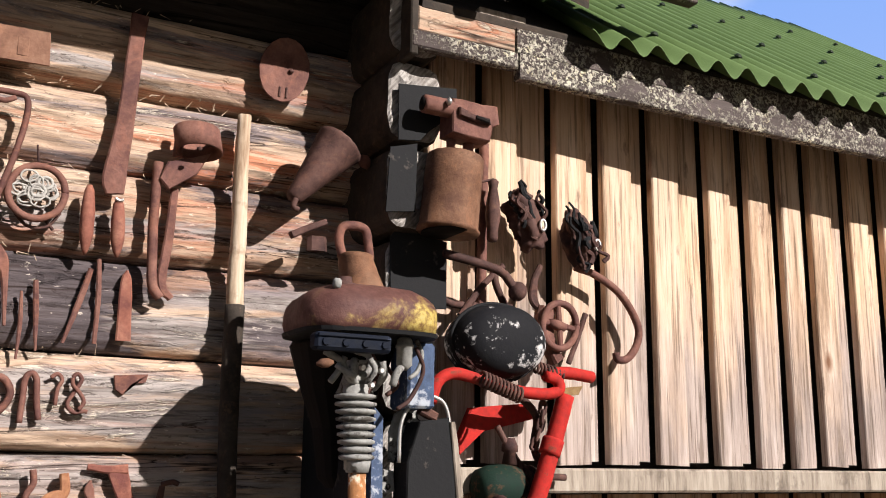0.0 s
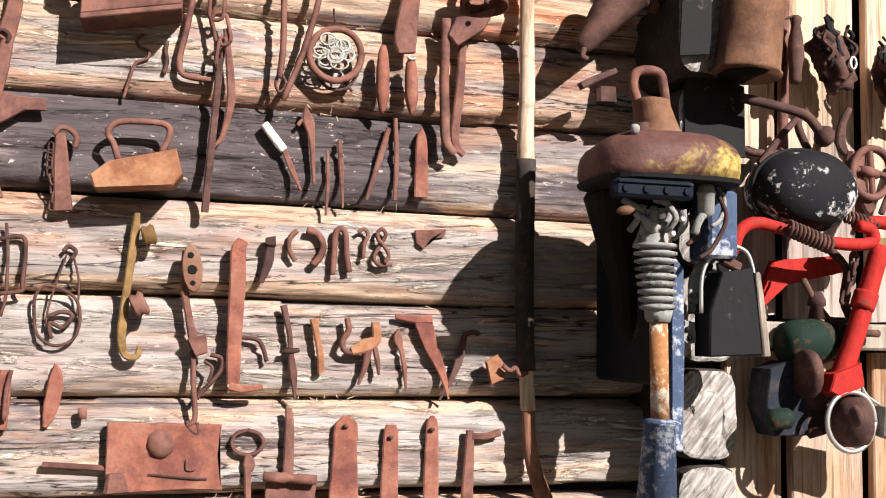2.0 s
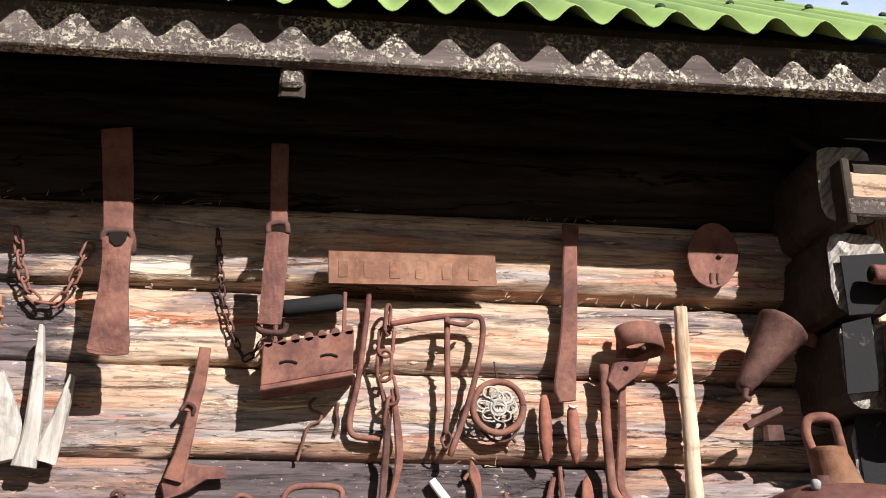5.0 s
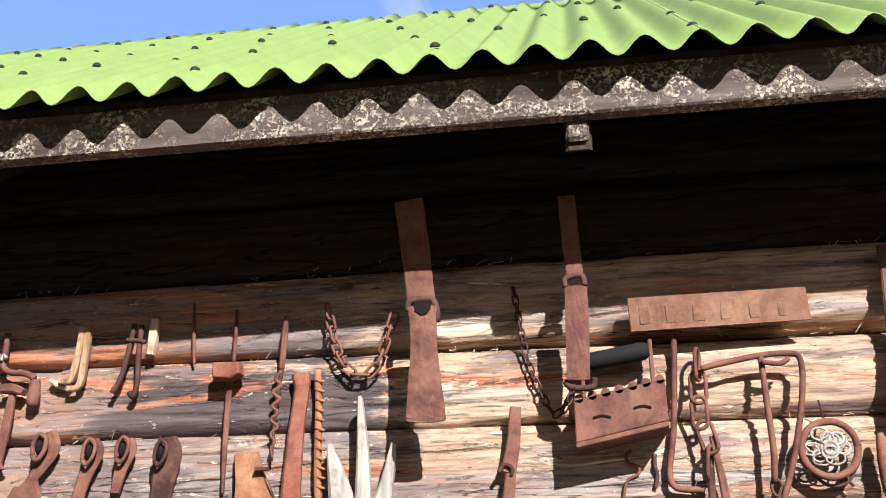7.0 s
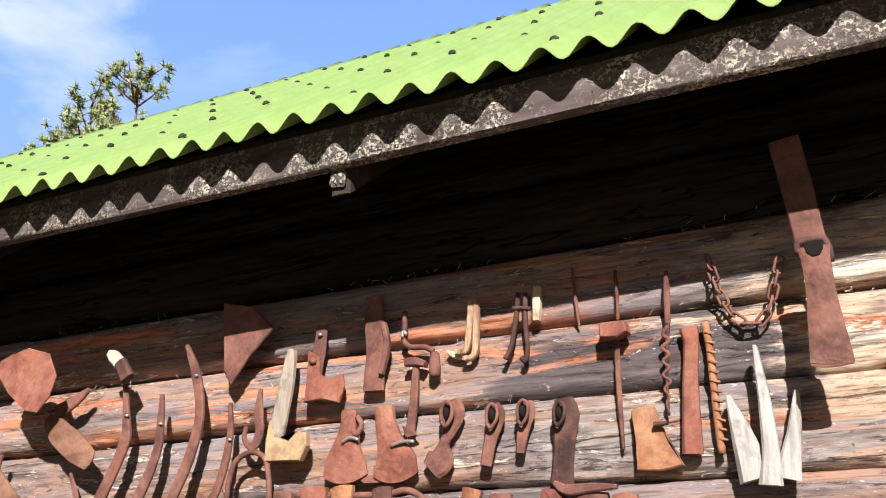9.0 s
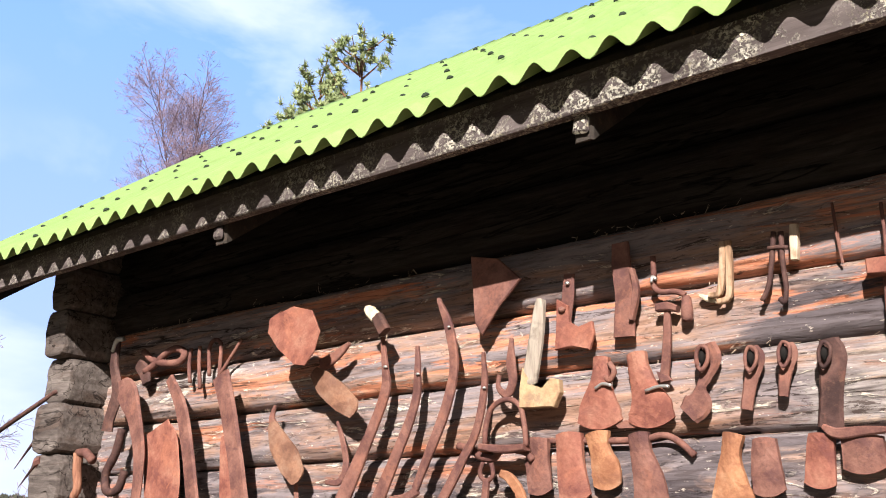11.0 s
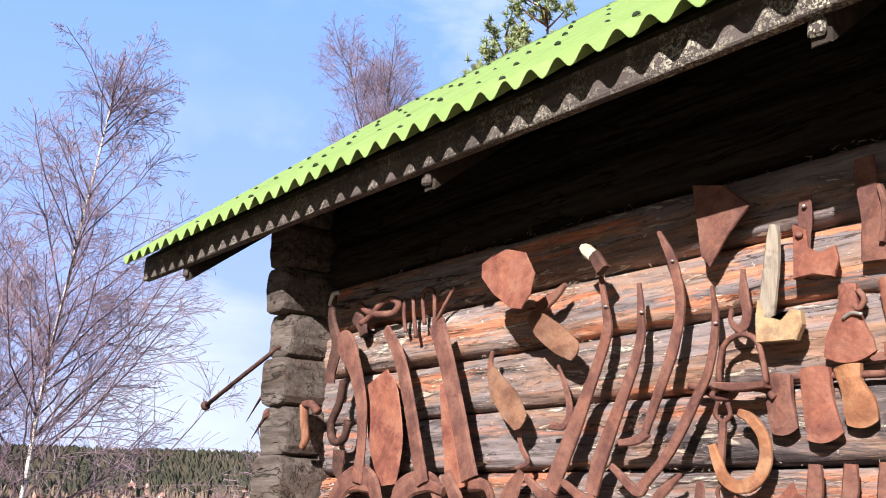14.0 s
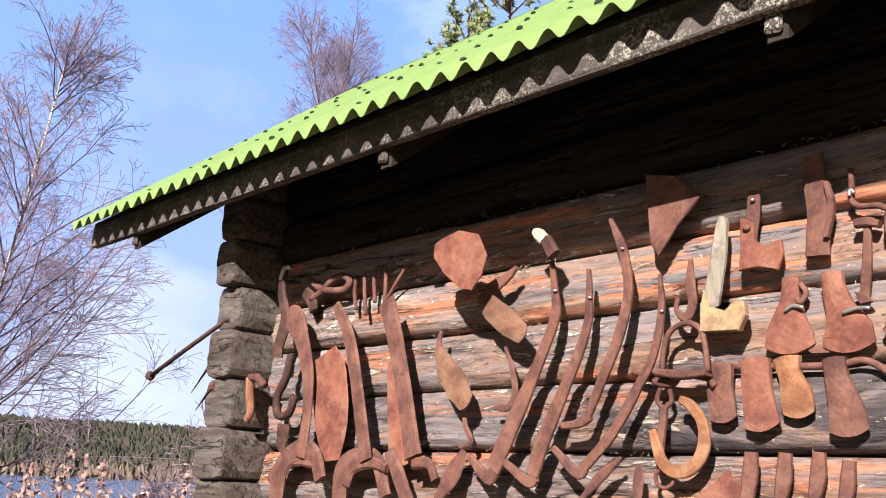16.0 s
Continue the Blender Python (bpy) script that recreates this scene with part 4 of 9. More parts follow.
tool('flat_iron', 'rusty flat iron with a bent rod handle', 'flat iron', [
    ('body', 'plate', RUST_ORANGE, [(-0.246, 1.82), (-0.215, 1.846), (-0.102, 1.875), (-0.09, 1.83), (-0.105, 1.809), (-0.237, 1.797)], 0.07, 0.075),
    ('handle', 'rod', RUST, [(-0.203, -0.06, 1.856), (-0.213, -0.06, 1.885), (-0.223, -0.06, 1.902), (-0.216, -0.06, 1.918), (-0.194, -0.06, 1.927), (-0.137, -0.06, 1.928), (-0.118, -0.06, 1.92), (-0.118, -0.06, 1.901), (-0.13, -0.06, 1.874)], 0.006, 1.0)])
tool('hinged_strap', 'rusty hinged iron strap with a flared plate', 'strap', [
    ('upper_bar', 'bar', RUST, [(-0.389, 2.189, 0.022), (-0.396, 2.117, 0.026), (-0.408, 2.064, 0.031)], 0.012, 0.04),
    ('middle_bar', 'bar', RUST, [(-0.402, 2.061, 0.02), (-0.41, 2.006, 0.024), (-0.428, 1.936, 0.034)], 0.012, 0.045),
    ('flare', 'plate', RUST, [(-0.45, 1.93), (-0.421, 1.973), (-0.379, 1.965), (-0.335, 1.963), (-0.331, 1.942), (-0.366, 1.94), (-0.403, 1.915), (-0.441, 1.899)], 0.01, 0.035),
    ('lower_bar', 'bar', RUST, [(-0.44, 1.905, 0.018), (-0.426, 1.85, 0.016), (-0.405, 1.778, 0.023)], 0.01, 0.04),
    ('eye', 'rod', RUST_DARK, [(-0.425, -0.05, 2.063), (-0.413, -0.05, 2.078), (-0.399, -0.05, 2.07), (-0.401, -0.05, 2.055)], 0.004, 1.0)])
tool('wire_trap', 'old rusty wire trap hanging on the logs', 'trap', [
    ('wire', 'rod', RUST_DARK, [(-0.521, -0.03, 1.914), (-0.53, -0.03, 1.857), (-0.539, -0.03, 1.798), (-0.537, -0.03, 1.757)], 0.004, 1.0),
    ('wire', 'rod', RUST_DARK, [(-0.521, -0.03, 1.914), (-0.507, -0.03, 1.858), (-0.497, -0.03, 1.8), (-0.487, -0.03, 1.759)], 0.004, 1.0),
    ('wire', 'rod', RUST_DARK, [(-0.547, -0.03, 1.798), (-0.521, -0.03, 1.792), (-0.489, -0.03, 1.796)], 0.003, 1.0),
    ('wire', 'rod', RUST_DARK, [(-0.538, -0.03, 1.908), (-0.529, -0.03, 1.917), (-0.512, -0.03, 1.911)], 0.004, 1.0)])
tool('s_hook', 'small rusty iron S hook', 'hook', [
    ('hook', 'rod', RUST, [(-0.174, -0.02, 2.101), (-0.184, -0.02, 2.089), (-0.179, -0.02, 2.076), (-0.163, -0.02, 2.07), (-0.164, -0.02, 2.056), (-0.185, -0.02, 2.044), (-0.195, -0.02, 2.012), (-0.203, -0.02, 1.977)], 0.003, 1.0)], 'iron hooks')
tool('nail', 'bent rusty nail driven into the log', 'nail', [
    ('nail', 'rod', RUST_DARK, [(-0.13, -0.02, 2.092), (-0.132, -0.02, 2.072), (-0.129, -0.02, 2.054), (-0.134, -0.02, 2.029)], 0.004, 1.0)])
tool('iron_clasp', 'rusty iron clasp with a ring and a short chain', 'clasp', [
    ('clasp', 'bar', RUST, [(-0.306, 1.902, 0.018), (-0.302, 1.845, 0.026), (-0.295, 1.763, 0.032)], 0.012, 0.035),
    ('ring', 'rod', RUST, [(-0.317, -0.04, 1.898), (-0.306, -0.04, 1.911), (-0.29, -0.04, 1.909), (-0.278, -0.04, 1.895), (-0.28, -0.04, 1.876)], 0.005, 1.0),
    ('chain', 'chain', RUST_DARK, [(-0.321, -0.035, 1.875), (-0.321, -0.035, 1.834), (-0.312, -0.035, 1.794), (-0.315, -0.035, 1.762)], 0.02, 0.002)])
tool('iron_catch', 'dark iron catch with a notched head', 'catch', [
    ('shank', 'bar', RUST_DARK, [(0.073, 1.714, 0.016), (0.070, 1.685, 0.018), (0.057, 1.647, 0.012)], 0.012, 0.03),
    ('head', 'bar', RUST_DARK, [(0.064, 1.723, 0.014), (0.082, 1.724, 0.020)], 0.016, 0.034)], 'small iron fittings')
tool('long_strap', 'tall rusty iron strap with a turned foot', 'strap', [
    ('strap', 'bar', RUST_RED, [(0.022, 1.723, 0.02), (0.014, 1.702, 0.028), (0.015, 1.645, 0.029), (0.013, 1.542, 0.027), (0.014, 1.46, 0.023)], 0.012, 0.045),
    ('foot', 'bar', RUST_RED, [(0.007, 1.456, 0.014), (0.032, 1.451, 0.013), (0.067, 1.455, 0.009)], 0.02, 0.045)])
tool('split_ring', 'open rusty iron ring of two halves', 'ring', [
    ('half', 'rod', RUST, [(0.123, -0.025, 1.748), (0.11, -0.025, 1.734), (0.108, -0.025, 1.713), (0.12, -0.025, 1.69)], 0.005, 1.0),
    ('half', 'rod', RUST, [(0.14, -0.025, 1.749), (0.161, -0.025, 1.742), (0.172, -0.025, 1.72), (0.166, -0.025, 1.699), (0.153, -0.025, 1.683)], 0.007, 1.0)], 'small iron fittings')
tool('staple', 'rusty iron staple with two long prongs', 'staple', [
    ('staple', 'rod', RUST, [(0.191, -0.025, 1.666), (0.193, -0.025, 1.706), (0.195, -0.025, 1.744), (0.205, -0.025, 1.755), (0.214, -0.025, 1.744), (0.217, -0.025, 1.707), (0.223, -0.025, 1.672)], 0.006, 1.0)], 'small iron fittings')
tool('small_hook', 'small rusty iron hook', 'hook', [
    ('hook', 'rod', RUST, [(0.238, -0.025, 1.749), (0.25, -0.025, 1.756), (0.258, -0.025, 1.745), (0.251, -0.025, 1.728), (0.249, -0.025, 1.699)], 0.004, 1.0)], 'small iron fittings')
tool('eye_link', 'figure-eight iron link with a tail', 'link', [
    ('link', 'rod', RUST, [(0.276, -0.025, 1.751), (0.284, -0.025, 1.758), (0.292, -0.025, 1.747), (0.281, -0.025, 1.725), (0.27, -0.025, 1.702), (0.282, -0.025, 1.688), (0.299, -0.025, 1.69), (0.306, -0.025, 1.689)], 0.004, 1.0),
    ('link', 'rod', RUST, [(0.275, -0.03, 1.75), (0.277, -0.03, 1.737), (0.289, -0.03, 1.724), (0.298, -0.03, 1.707), (0.29, -0.03, 1.692)], 0.004, 1.0)], 'small iron fittings')
tool('hinge_plate', 'small torn rusty hinge plate', 'hinge', [
    ('plate', 'plate', RUST, [(0.349, 1.759), (0.413, 1.764), (0.409, 1.748), (0.384, 1.743), (0.367, 1.722), (0.353, 1.732)], 0.006, 0.02)], 'small iron fittings')
tool('pulley_hook', 'brassy rusted pulley block with a hooked strap', 'pulley', [
    ('strap', 'bar', BRASS, [(-0.167, 1.764, 0.01), (-0.17, 1.72, 0.016), (-0.178, 1.639, 0.014), (-0.184, 1.557, 0.016), (-0.182, 1.522, 0.014), (-0.172, 1.506, 0.013), (-0.156, 1.508, 0.012), (-0.152, 1.526, 0.008)], 0.012, 0.04),
    ('wheel', 'lathe', BRASS, [(-0.156, 1.72), (-0.133, 1.727)], [(0, 0.014), (0.2, 0.02), (0.5, 0.016), (0.8, 0.02), (1, 0.014)], 0.055),
    ('wheel', 'lathe', RUST, [(-0.167, 1.593), (-0.144, 1.604)], [(0, 0.018), (0.2, 0.024), (0.5, 0.018), (0.8, 0.024), (1, 0.018)], 0.055)], 'pulleys')
tool('pulley_hook', 'rusted pulley with an iron arm and curled hooks', 'pulley', [
    ('pierced_plate', 'plate', OCHRE, [(-0.048, 1.668), (-0.053, 1.689), (-0.062, 1.705), (-0.072, 1.710), (-0.080, 1.703), (-0.085, 1.686), (-0.085, 1.663), (-0.080, 1.642), (-0.071, 1.626), (-0.061, 1.622), (-0.053, 1.629), (-0.048, 1.645)], 0.014, 0.06),
    ('hole', 'plate', SHADE_BLACK, [(-0.057, 1.664), (-0.060, 1.670), (-0.066, 1.673), (-0.073, 1.670), (-0.075, 1.664), (-0.073, 1.657), (-0.066, 1.655), (-0.060, 1.657)], 0.004, 0.0665),
    ('hole', 'plate', SHADE_BLACK, [(-0.064, 1.690), (-0.066, 1.694), (-0.070, 1.696), (-0.075, 1.694), (-0.076, 1.690), (-0.075, 1.685), (-0.070, 1.684), (-0.066, 1.685)], 0.004, 0.0665),
    ('hole', 'plate', SHADE_BLACK, [(-0.059, 1.640), (-0.061, 1.643), (-0.064, 1.645), (-0.068, 1.643), (-0.069, 1.640), (-0.068, 1.636), (-0.064, 1.635), (-0.061, 1.636)], 0.004, 0.0665),
    ('arm', 'bar', RUST, [(-0.078, 1.698, 0.016), (-0.08, 1.642, 0.014), (-0.067, 1.57, 0.014), (-0.055, 1.528, 0.022)], 0.012, 0.045),
    ('base', 'plate', RUST, [(-0.071, 1.54), (-0.037, 1.549), (-0.033, 1.515), (-0.055, 1.508)], 0.01, 0.05),
    ('rod', 'rod', RUST, [(-0.059, -0.04, 1.52), (-0.056, -0.04, 1.459), (-0.051, -0.04, 1.398), (-0.065, -0.04, 1.383)], 0.005, 1.0),
    ('curl', 'rod', RUST_DARK, [(-0.028, -0.035, 1.512), (-0.008, -0.035, 1.505), (-0.011, -0.035, 1.479), (-0.038, -0.035, 1.448), (-0.049, -0.035, 1.432)], 0.004, 1.0),
    ('curl', 'rod', RUST_DARK, [(-0.038, -0.045, 1.5), (-0.024, -0.045, 1.488), (-0.03, -0.045, 1.463)], 0.003, 1.0),
    ('curl', 'rod', RUST_DARK, [(-0.065, -0.04, 1.393), (-0.059, -0.04, 1.378), (-0.044, -0.04, 1.37), (-0.047, -0.04, 1.39)], 0.004, 1.0)], 'pulleys')
tool('wire_tangle', 'tangle of dark rusty trap wire', 'wire', [
    ('wire', 'rod', RUST_DARK, [(-0.335, -0.03, 1.589), (-0.332, -0.03, 1.614), (-0.313, -0.03, 1.629), (-0.27, -0.03, 1.611), (-0.257, -0.03, 1.576), (-0.266, -0.03, 1.536), (-0.298, -0.03, 1.523), (-0.328, -0.03, 1.544), (-0.335, -0.03, 1.589)], 0.003, 1.0),
    ('wire', 'rod', RUST_DARK, [(-0.285, -0.03, 1.686), (-0.3, -0.03, 1.635), (-0.311, -0.03, 1.589), (-0.314, -0.03, 1.554)], 0.002, 1.0),
    ('wire', 'rod', RUST_DARK, [(-0.274, -0.03, 1.686), (-0.262, -0.03, 1.636), (-0.262, -0.03, 1.576)], 0.002, 1.0),
    ('wire', 'rod', RUST_DARK, [(-0.311, -0.03, 1.574), (-0.287, -0.03, 1.583), (-0.27, -0.03, 1.576), (-0.286, -0.03, 1.555), (-0.307, -0.03, 1.563), (-0.304, -0.03, 1.535)], 0.004, 1.0),
    ('wire', 'rod', RUST_DARK, [(-0.291, -0.03, 1.691), (-0.282, -0.03, 1.7), (-0.27, -0.03, 1.691), (-0.277, -0.03, 1.676)], 0.004, 1.0)])
tool('trap_frame', 'square rusty wire trap frame', 'trap', [
    ('frame', 'rod', RUST_DARK, [(-0.397, -0.03, 1.708), (-0.36, -0.03, 1.713), (-0.354, -0.03, 1.683), (-0.356, -0.03, 1.633), (-0.357, -0.03, 1.618), (-0.392, -0.03, 1.612)], 0.004, 1.0),
    ('frame', 'rod', RUST_DARK, [(-0.388, -0.03, 1.737), (-0.383, -0.03, 1.682), (-0.382, -0.03, 1.612), (-0.389, -0.03, 1.572)], 0.003, 1.0)])
tool('iron_rod_hook', 'small bent iron rod with a drooping end', 'hook', [
    ('rod', 'rod', RUST_DARK, [(0.004, -0.03, 1.545), (0.04, -0.03, 1.544), (0.058, -0.03, 1.539), (0.067, -0.03, 1.524), (0.074, -0.03, 1.501)], 0.004, 1.0)], 'iron hooks')
tool('hand_drill', 'narrow rusty hand drill with a collar', 'drill', [
    ('shaft', 'bar', RUST_DARK, [(0.101, 1.606, 0.013), (0.114, 1.554, 0.01), (0.117, 1.521, 0.01), (0.123, 1.481, 0.015), (0.128, 1.433, 0.004)], 0.01, 0.03),
    ('collar', 'lathe', RUST_DARK, [(0.102, 1.52), (0.133, 1.523)], [(0, 0.004), (0.5, 0.006), (1, 0.004)], 0.035)], 'small hand tools')
tool('latch_piece', 'small orange-rusted latch piece', 'latch', [
    ('latch', 'bar', RUST_ORANGE, [(0.159, 1.582, 0.018), (0.164, 1.555, 0.012), (0.172, 1.518, 0.013), (0.175, 1.482, 0.014)], 0.01, 0.03)], 'small iron fittings')
tool('door_bracket', 'rusty branched door bracket with sharp prongs', 'bracket', [
    ('arm', 'rod', RUST, [(0.221, -0.035, 1.585), (0.224, -0.035, 1.562), (0.213, -0.035, 1.54), (0.22, -0.035, 1.523), (0.25, -0.035, 1.519)], 0.006, 1.0),
    ('body', 'bar', RUST_ORANGE, [(0.231, 1.523, 0.015), (0.258, 1.534, 0.026), (0.277, 1.547, 0.018), (0.274, 1.579, 0.015)], 0.015, 0.035),
    ('prong', 'bar', RUST, [(0.263, 1.528, 0.015), (0.257, 1.494, 0.011), (0.245, 1.46, 0.004)], 0.01, 0.035),
    ('prong', 'bar', RUST, [(0.273, 1.536, 0.011), (0.281, 1.504, 0.009), (0.284, 1.479, 0.004)], 0.01, 0.035)])
tool('pruning_blade', 'curved rusty pruning blade', 'blade', [
    ('blade', 'bar', RUST, [(0.322, 1.567, 0.004), (0.321, 1.548, 0.018), (0.328, 1.526, 0.01), (0.335, 1.494, 0.01), (0.339, 1.451, 0.004)], 0.005, 0.025)], 'small hand tools')
tool('scythe', 'long rusty scythe blade pointing downwards', 'scythe', [
    ('tang', 'bar', RUST_RED, [(0.314, 1.591, 0.011), (0.348, 1.586, 0.015), (0.386, 1.587, 0.018)], 0.008, 0.03),
    ('blade', 'bar', RUST_RED, [(0.368, 1.584, 0.037), (0.384, 1.538, 0.029), (0.408, 1.485, 0.016), (0.422, 1.435, 0.004)], 0.005, 0.03)])
tool('sickle_blade', 'thin curved sickle blade', 'sickle', [
    ('tang', 'rod', RUST_DARK, [(0.449, -0.03, 1.559), (0.469, -0.03, 1.564), (0.481, -0.03, 1.56)], 0.005, 1.0),
    ('blade', 'bar', RUST_DARK, [(0.451, 1.557, 0.011), (0.444, 1.518, 0.015), (0.428, 1.474, 0.011), (0.404, 1.433, 0.004)], 0.004, 0.03)])
tool('oval_plate', 'rusty pointed oval plate with a nail hole', 'plate', [
    ('plate', 'bar', RUST_RED, [(-0.294, 1.492, 0.004), (-0.292, 1.47, 0.022), (-0.295, 1.436, 0.027), (-0.301, 1.401, 0.022), (-0.306, 1.381, 0.009)], 0.006, 0.025)])
tool('iron_bar', 'short rusty bar with a curled edge', 'bar', [
    ('bar', 'bar', RUST_RED, [(-0.375, 1.479, 0.018), (-0.376, 1.435, 0.022), (-0.38, 1.377, 0.023)], 0.012, 0.03),
    ('curl', 'rod', RUST, [(-0.363, -0.045, 1.48), (-0.369, -0.045, 1.446), (-0.371, -0.045, 1.393)], 0.004, 1.0)])
tool('peg', 'short iron peg driven into the log', 'peg', [
    ('peg', 'lathe', RUST, [(-0.244, 1.415), (-0.243, 1.396)], [(0, 0.008), (0.5, 0.008), (1, 0.007)], 0.04)])
tool('lock_plate', 'large rusty lock case with a sliding bolt', 'lock', [
    ('case', 'plate', RUST_RED, [(-0.201, 1.39), (-0.095, 1.388), (-0.003, 1.386), (-0.005, 1.327), (0.002, 1.269), (-0.06, 1.271), (-0.201, 1.265)], 0.016, 0.035),
    ('boss', 'lathe', RUST, [(-0.111, 1.378), (-0.106, 1.326)], [(0, 0.01), (0.2, 0.022), (0.5, 0.026), (0.8, 0.022), (1, 0.01)], 0.035),
    ('bolt', 'bar', RUST, [(-0.306, 1.316, 0.01), (-0.236, 1.311, 0.01), (-0.173, 1.306, 0.011)], 0.012, 0.03),
    ('slot', 'bar', RUST_DARK, [(-0.127, 1.299, 0.004), (-0.071, 1.293, 0.004), (-0.025, 1.29, 0.004)], 0.003, 0.046),
    ('keeper', 'bar', RUST, [(-0.182, 1.302, 0.027), (-0.18, 1.269, 0.044)], 0.02, 0.045),
    ('slot', 'bar', RUST_DARK, [(-0.062, 1.324, 0.004), (-0.061, 1.307, 0.004), (-0.047, 1.307, 0.004)], 0.003, 0.046)])
tool('key', 'large rusty key with an oval bow', 'key', [
    ('bow', 'rod', RUST, [(0.044, -0.025, 1.375), (0.065, -0.025, 1.368), (0.074, -0.025, 1.352), (0.064, -0.025, 1.336), (0.046, -0.025, 1.33), (0.025, -0.025, 1.336), (0.017, -0.025, 1.352), (0.024, -0.025, 1.368), (0.044, -0.025, 1.375)], 0.004, 1.0),
    ('shaft', 'bar', RUST, [(0.046, 1.332, 0.01), (0.049, 1.313, 0.022), (0.047, 1.295, 0.013), (0.049, 1.252, 0.012)], 0.012, 0.025)])
tool('latch_bar', 'rusty latch bar with a barrel hinge', 'latch', [
    ('bar', 'bar', RUST, [(0.117, 1.416, 0.013), (0.12, 1.377, 0.018), (0.12, 1.29, 0.02)], 0.008, 0.03),
    ('barrel', 'lathe', RUST, [(0.074, 1.294), (0.171, 1.287)], [(0, 0.009), (0.42, 0.01), (0.43, 0.008), (0.62, 0.008), (0.63, 0.01), (1, 0.009)], 0.05),
    ('leaf', 'plate', RUST, [(0.08, 1.283), (0.173, 1.276), (0.17, 1.251), (0.079, 1.253)], 0.006, 0.03)])
tool('strap_plate', 'round-topped wide rusty strap plate with a nail hole', 'plate', [
    ('plate', 'bar', RUST_RED, [(0.225, 1.401, 0.014), (0.226, 1.382, 0.044), (0.225, 1.335, 0.046), (0.225, 1.249, 0.055)], 0.006, 0.025),
    ('nail', 'lathe', RUST_DARK, [(0.22, 1.383), (0.229, 1.383)], [(0, 0.003), (0.5, 0.004), (1, 0.003)], 0.033)], 'strap plates')
tool('strap_plate', 'narrow rusty strap plate with a nail hole', 'plate', [
    ('plate', 'bar', RUST_RED, [(0.312, 1.385, 0.02), (0.312, 1.361, 0.029), (0.311, 1.248, 0.035)], 0.006, 0.025),
    ('nail', 'lathe', RUST_DARK, [(0.307, 1.362), (0.315, 1.362)], [(0, 0.003), (0.5, 0.004), (1, 0.003)], 0.033)], 'strap plates')
tool('strap_plate', 'pointed rusty strap plate with a nail hole', 'plate', [
    ('plate', 'bar', RUST_RED, [(0.392, 1.402, 0.009), (0.392, 1.377, 0.024), (0.392, 1.247, 0.031)], 0.006, 0.025),
    ('nail', 'lathe', RUST_DARK, [(0.386, 1.377), (0.395, 1.377)], [(0, 0.003), (0.5, 0.004), (1, 0.003)], 0.033)], 'strap plates')
tool('angle_hinge', 'rusty L-shaped angle hinge', 'hinge', [
    ('upright', 'bar', RUST, [(0.466, 1.375, 0.015), (0.465, 1.334, 0.019), (0.462, 1.247, 0.024)], 0.01, 0.03),
    ('arm', 'bar', RUST, [(0.469, 1.364, 0.013), (0.498, 1.364, 0.012), (0.526, 1.371, 0.013)], 0.014, 0.03)])
tool('bracket_clamp', 'small red-rusted clamp wound with wire', 'clamp', [
    ('plate', 'plate', RUST_ORANGE, [(0.488, 1.508), (0.512, 1.522), (0.533, 1.496), (0.525, 1.474), (0.5, 1.463)], 0.012, 0.05),
    ('wire', 'rod', RUST, [(0.518, -0.07, 1.501), (0.532, -0.07, 1.492), (0.543, -0.07, 1.497), (0.552, -0.07, 1.484), (0.568, -0.07, 1.49)], 0.005, 1.0)])
tool('chain', 'rusty chain hung in a loop between two nails', 'chain', [
    ('links', 'chain', RUST, [(-0.769, -0.04, 2.406), (-0.76, -0.04, 2.366), (-0.748, -0.04, 2.323), (-0.729, -0.04, 2.286), (-0.704, -0.04, 2.27), (-0.674, -0.04, 2.276), (-0.654, -0.04, 2.316), (-0.641, -0.04, 2.357), (-0.628, -0.04, 2.394)], 0.036, 0.003)], 'chains')
tool('wooden_plug', 'pale wooden wedge stuck under the eaves', 'wedge', [
    ('wedge', 'bar', POLE, [(-1.150, 2.412, 0.015), (-1.152, 2.375, 0.018), (-1.154, 2.335, 0.014)], 0.02, 0.03)])
tool('gimlet', 'thin rusty gimlet hung on the logs', 'gimlet', [
    ('shaft', 'bar', RUST, [(-1.069, 2.446, 0.005), (-1.065, 2.382, 0.008), (-1.059, 2.313, 0.005)], 0.005, 0.025)], 'small hand tools')
tool('iron_mallet', 'rusty mallet head on a long thin iron spike', 'mallet', [
    ('shank', 'rod', RUST, [(-0.971, -0.03, 2.424), (-0.97, -0.03, 2.361), (-0.971, -0.03, 2.312)], 0.004, 1.0),
    ('head', 'plate', RUST_RED, [(-1.003, 2.303), (-0.948, 2.302), (-0.943, 2.278), (-0.967, 2.268), (-1.002, 2.272)], 0.035, 0.05),
    ('spike', 'bar', RUST, [(-0.977, 2.273, 0.012), (-0.978, 2.192, 0.012), (-0.978, 2.123, 0.01), (-0.976, 2.044, 0.004)], 0.009, 0.03)])
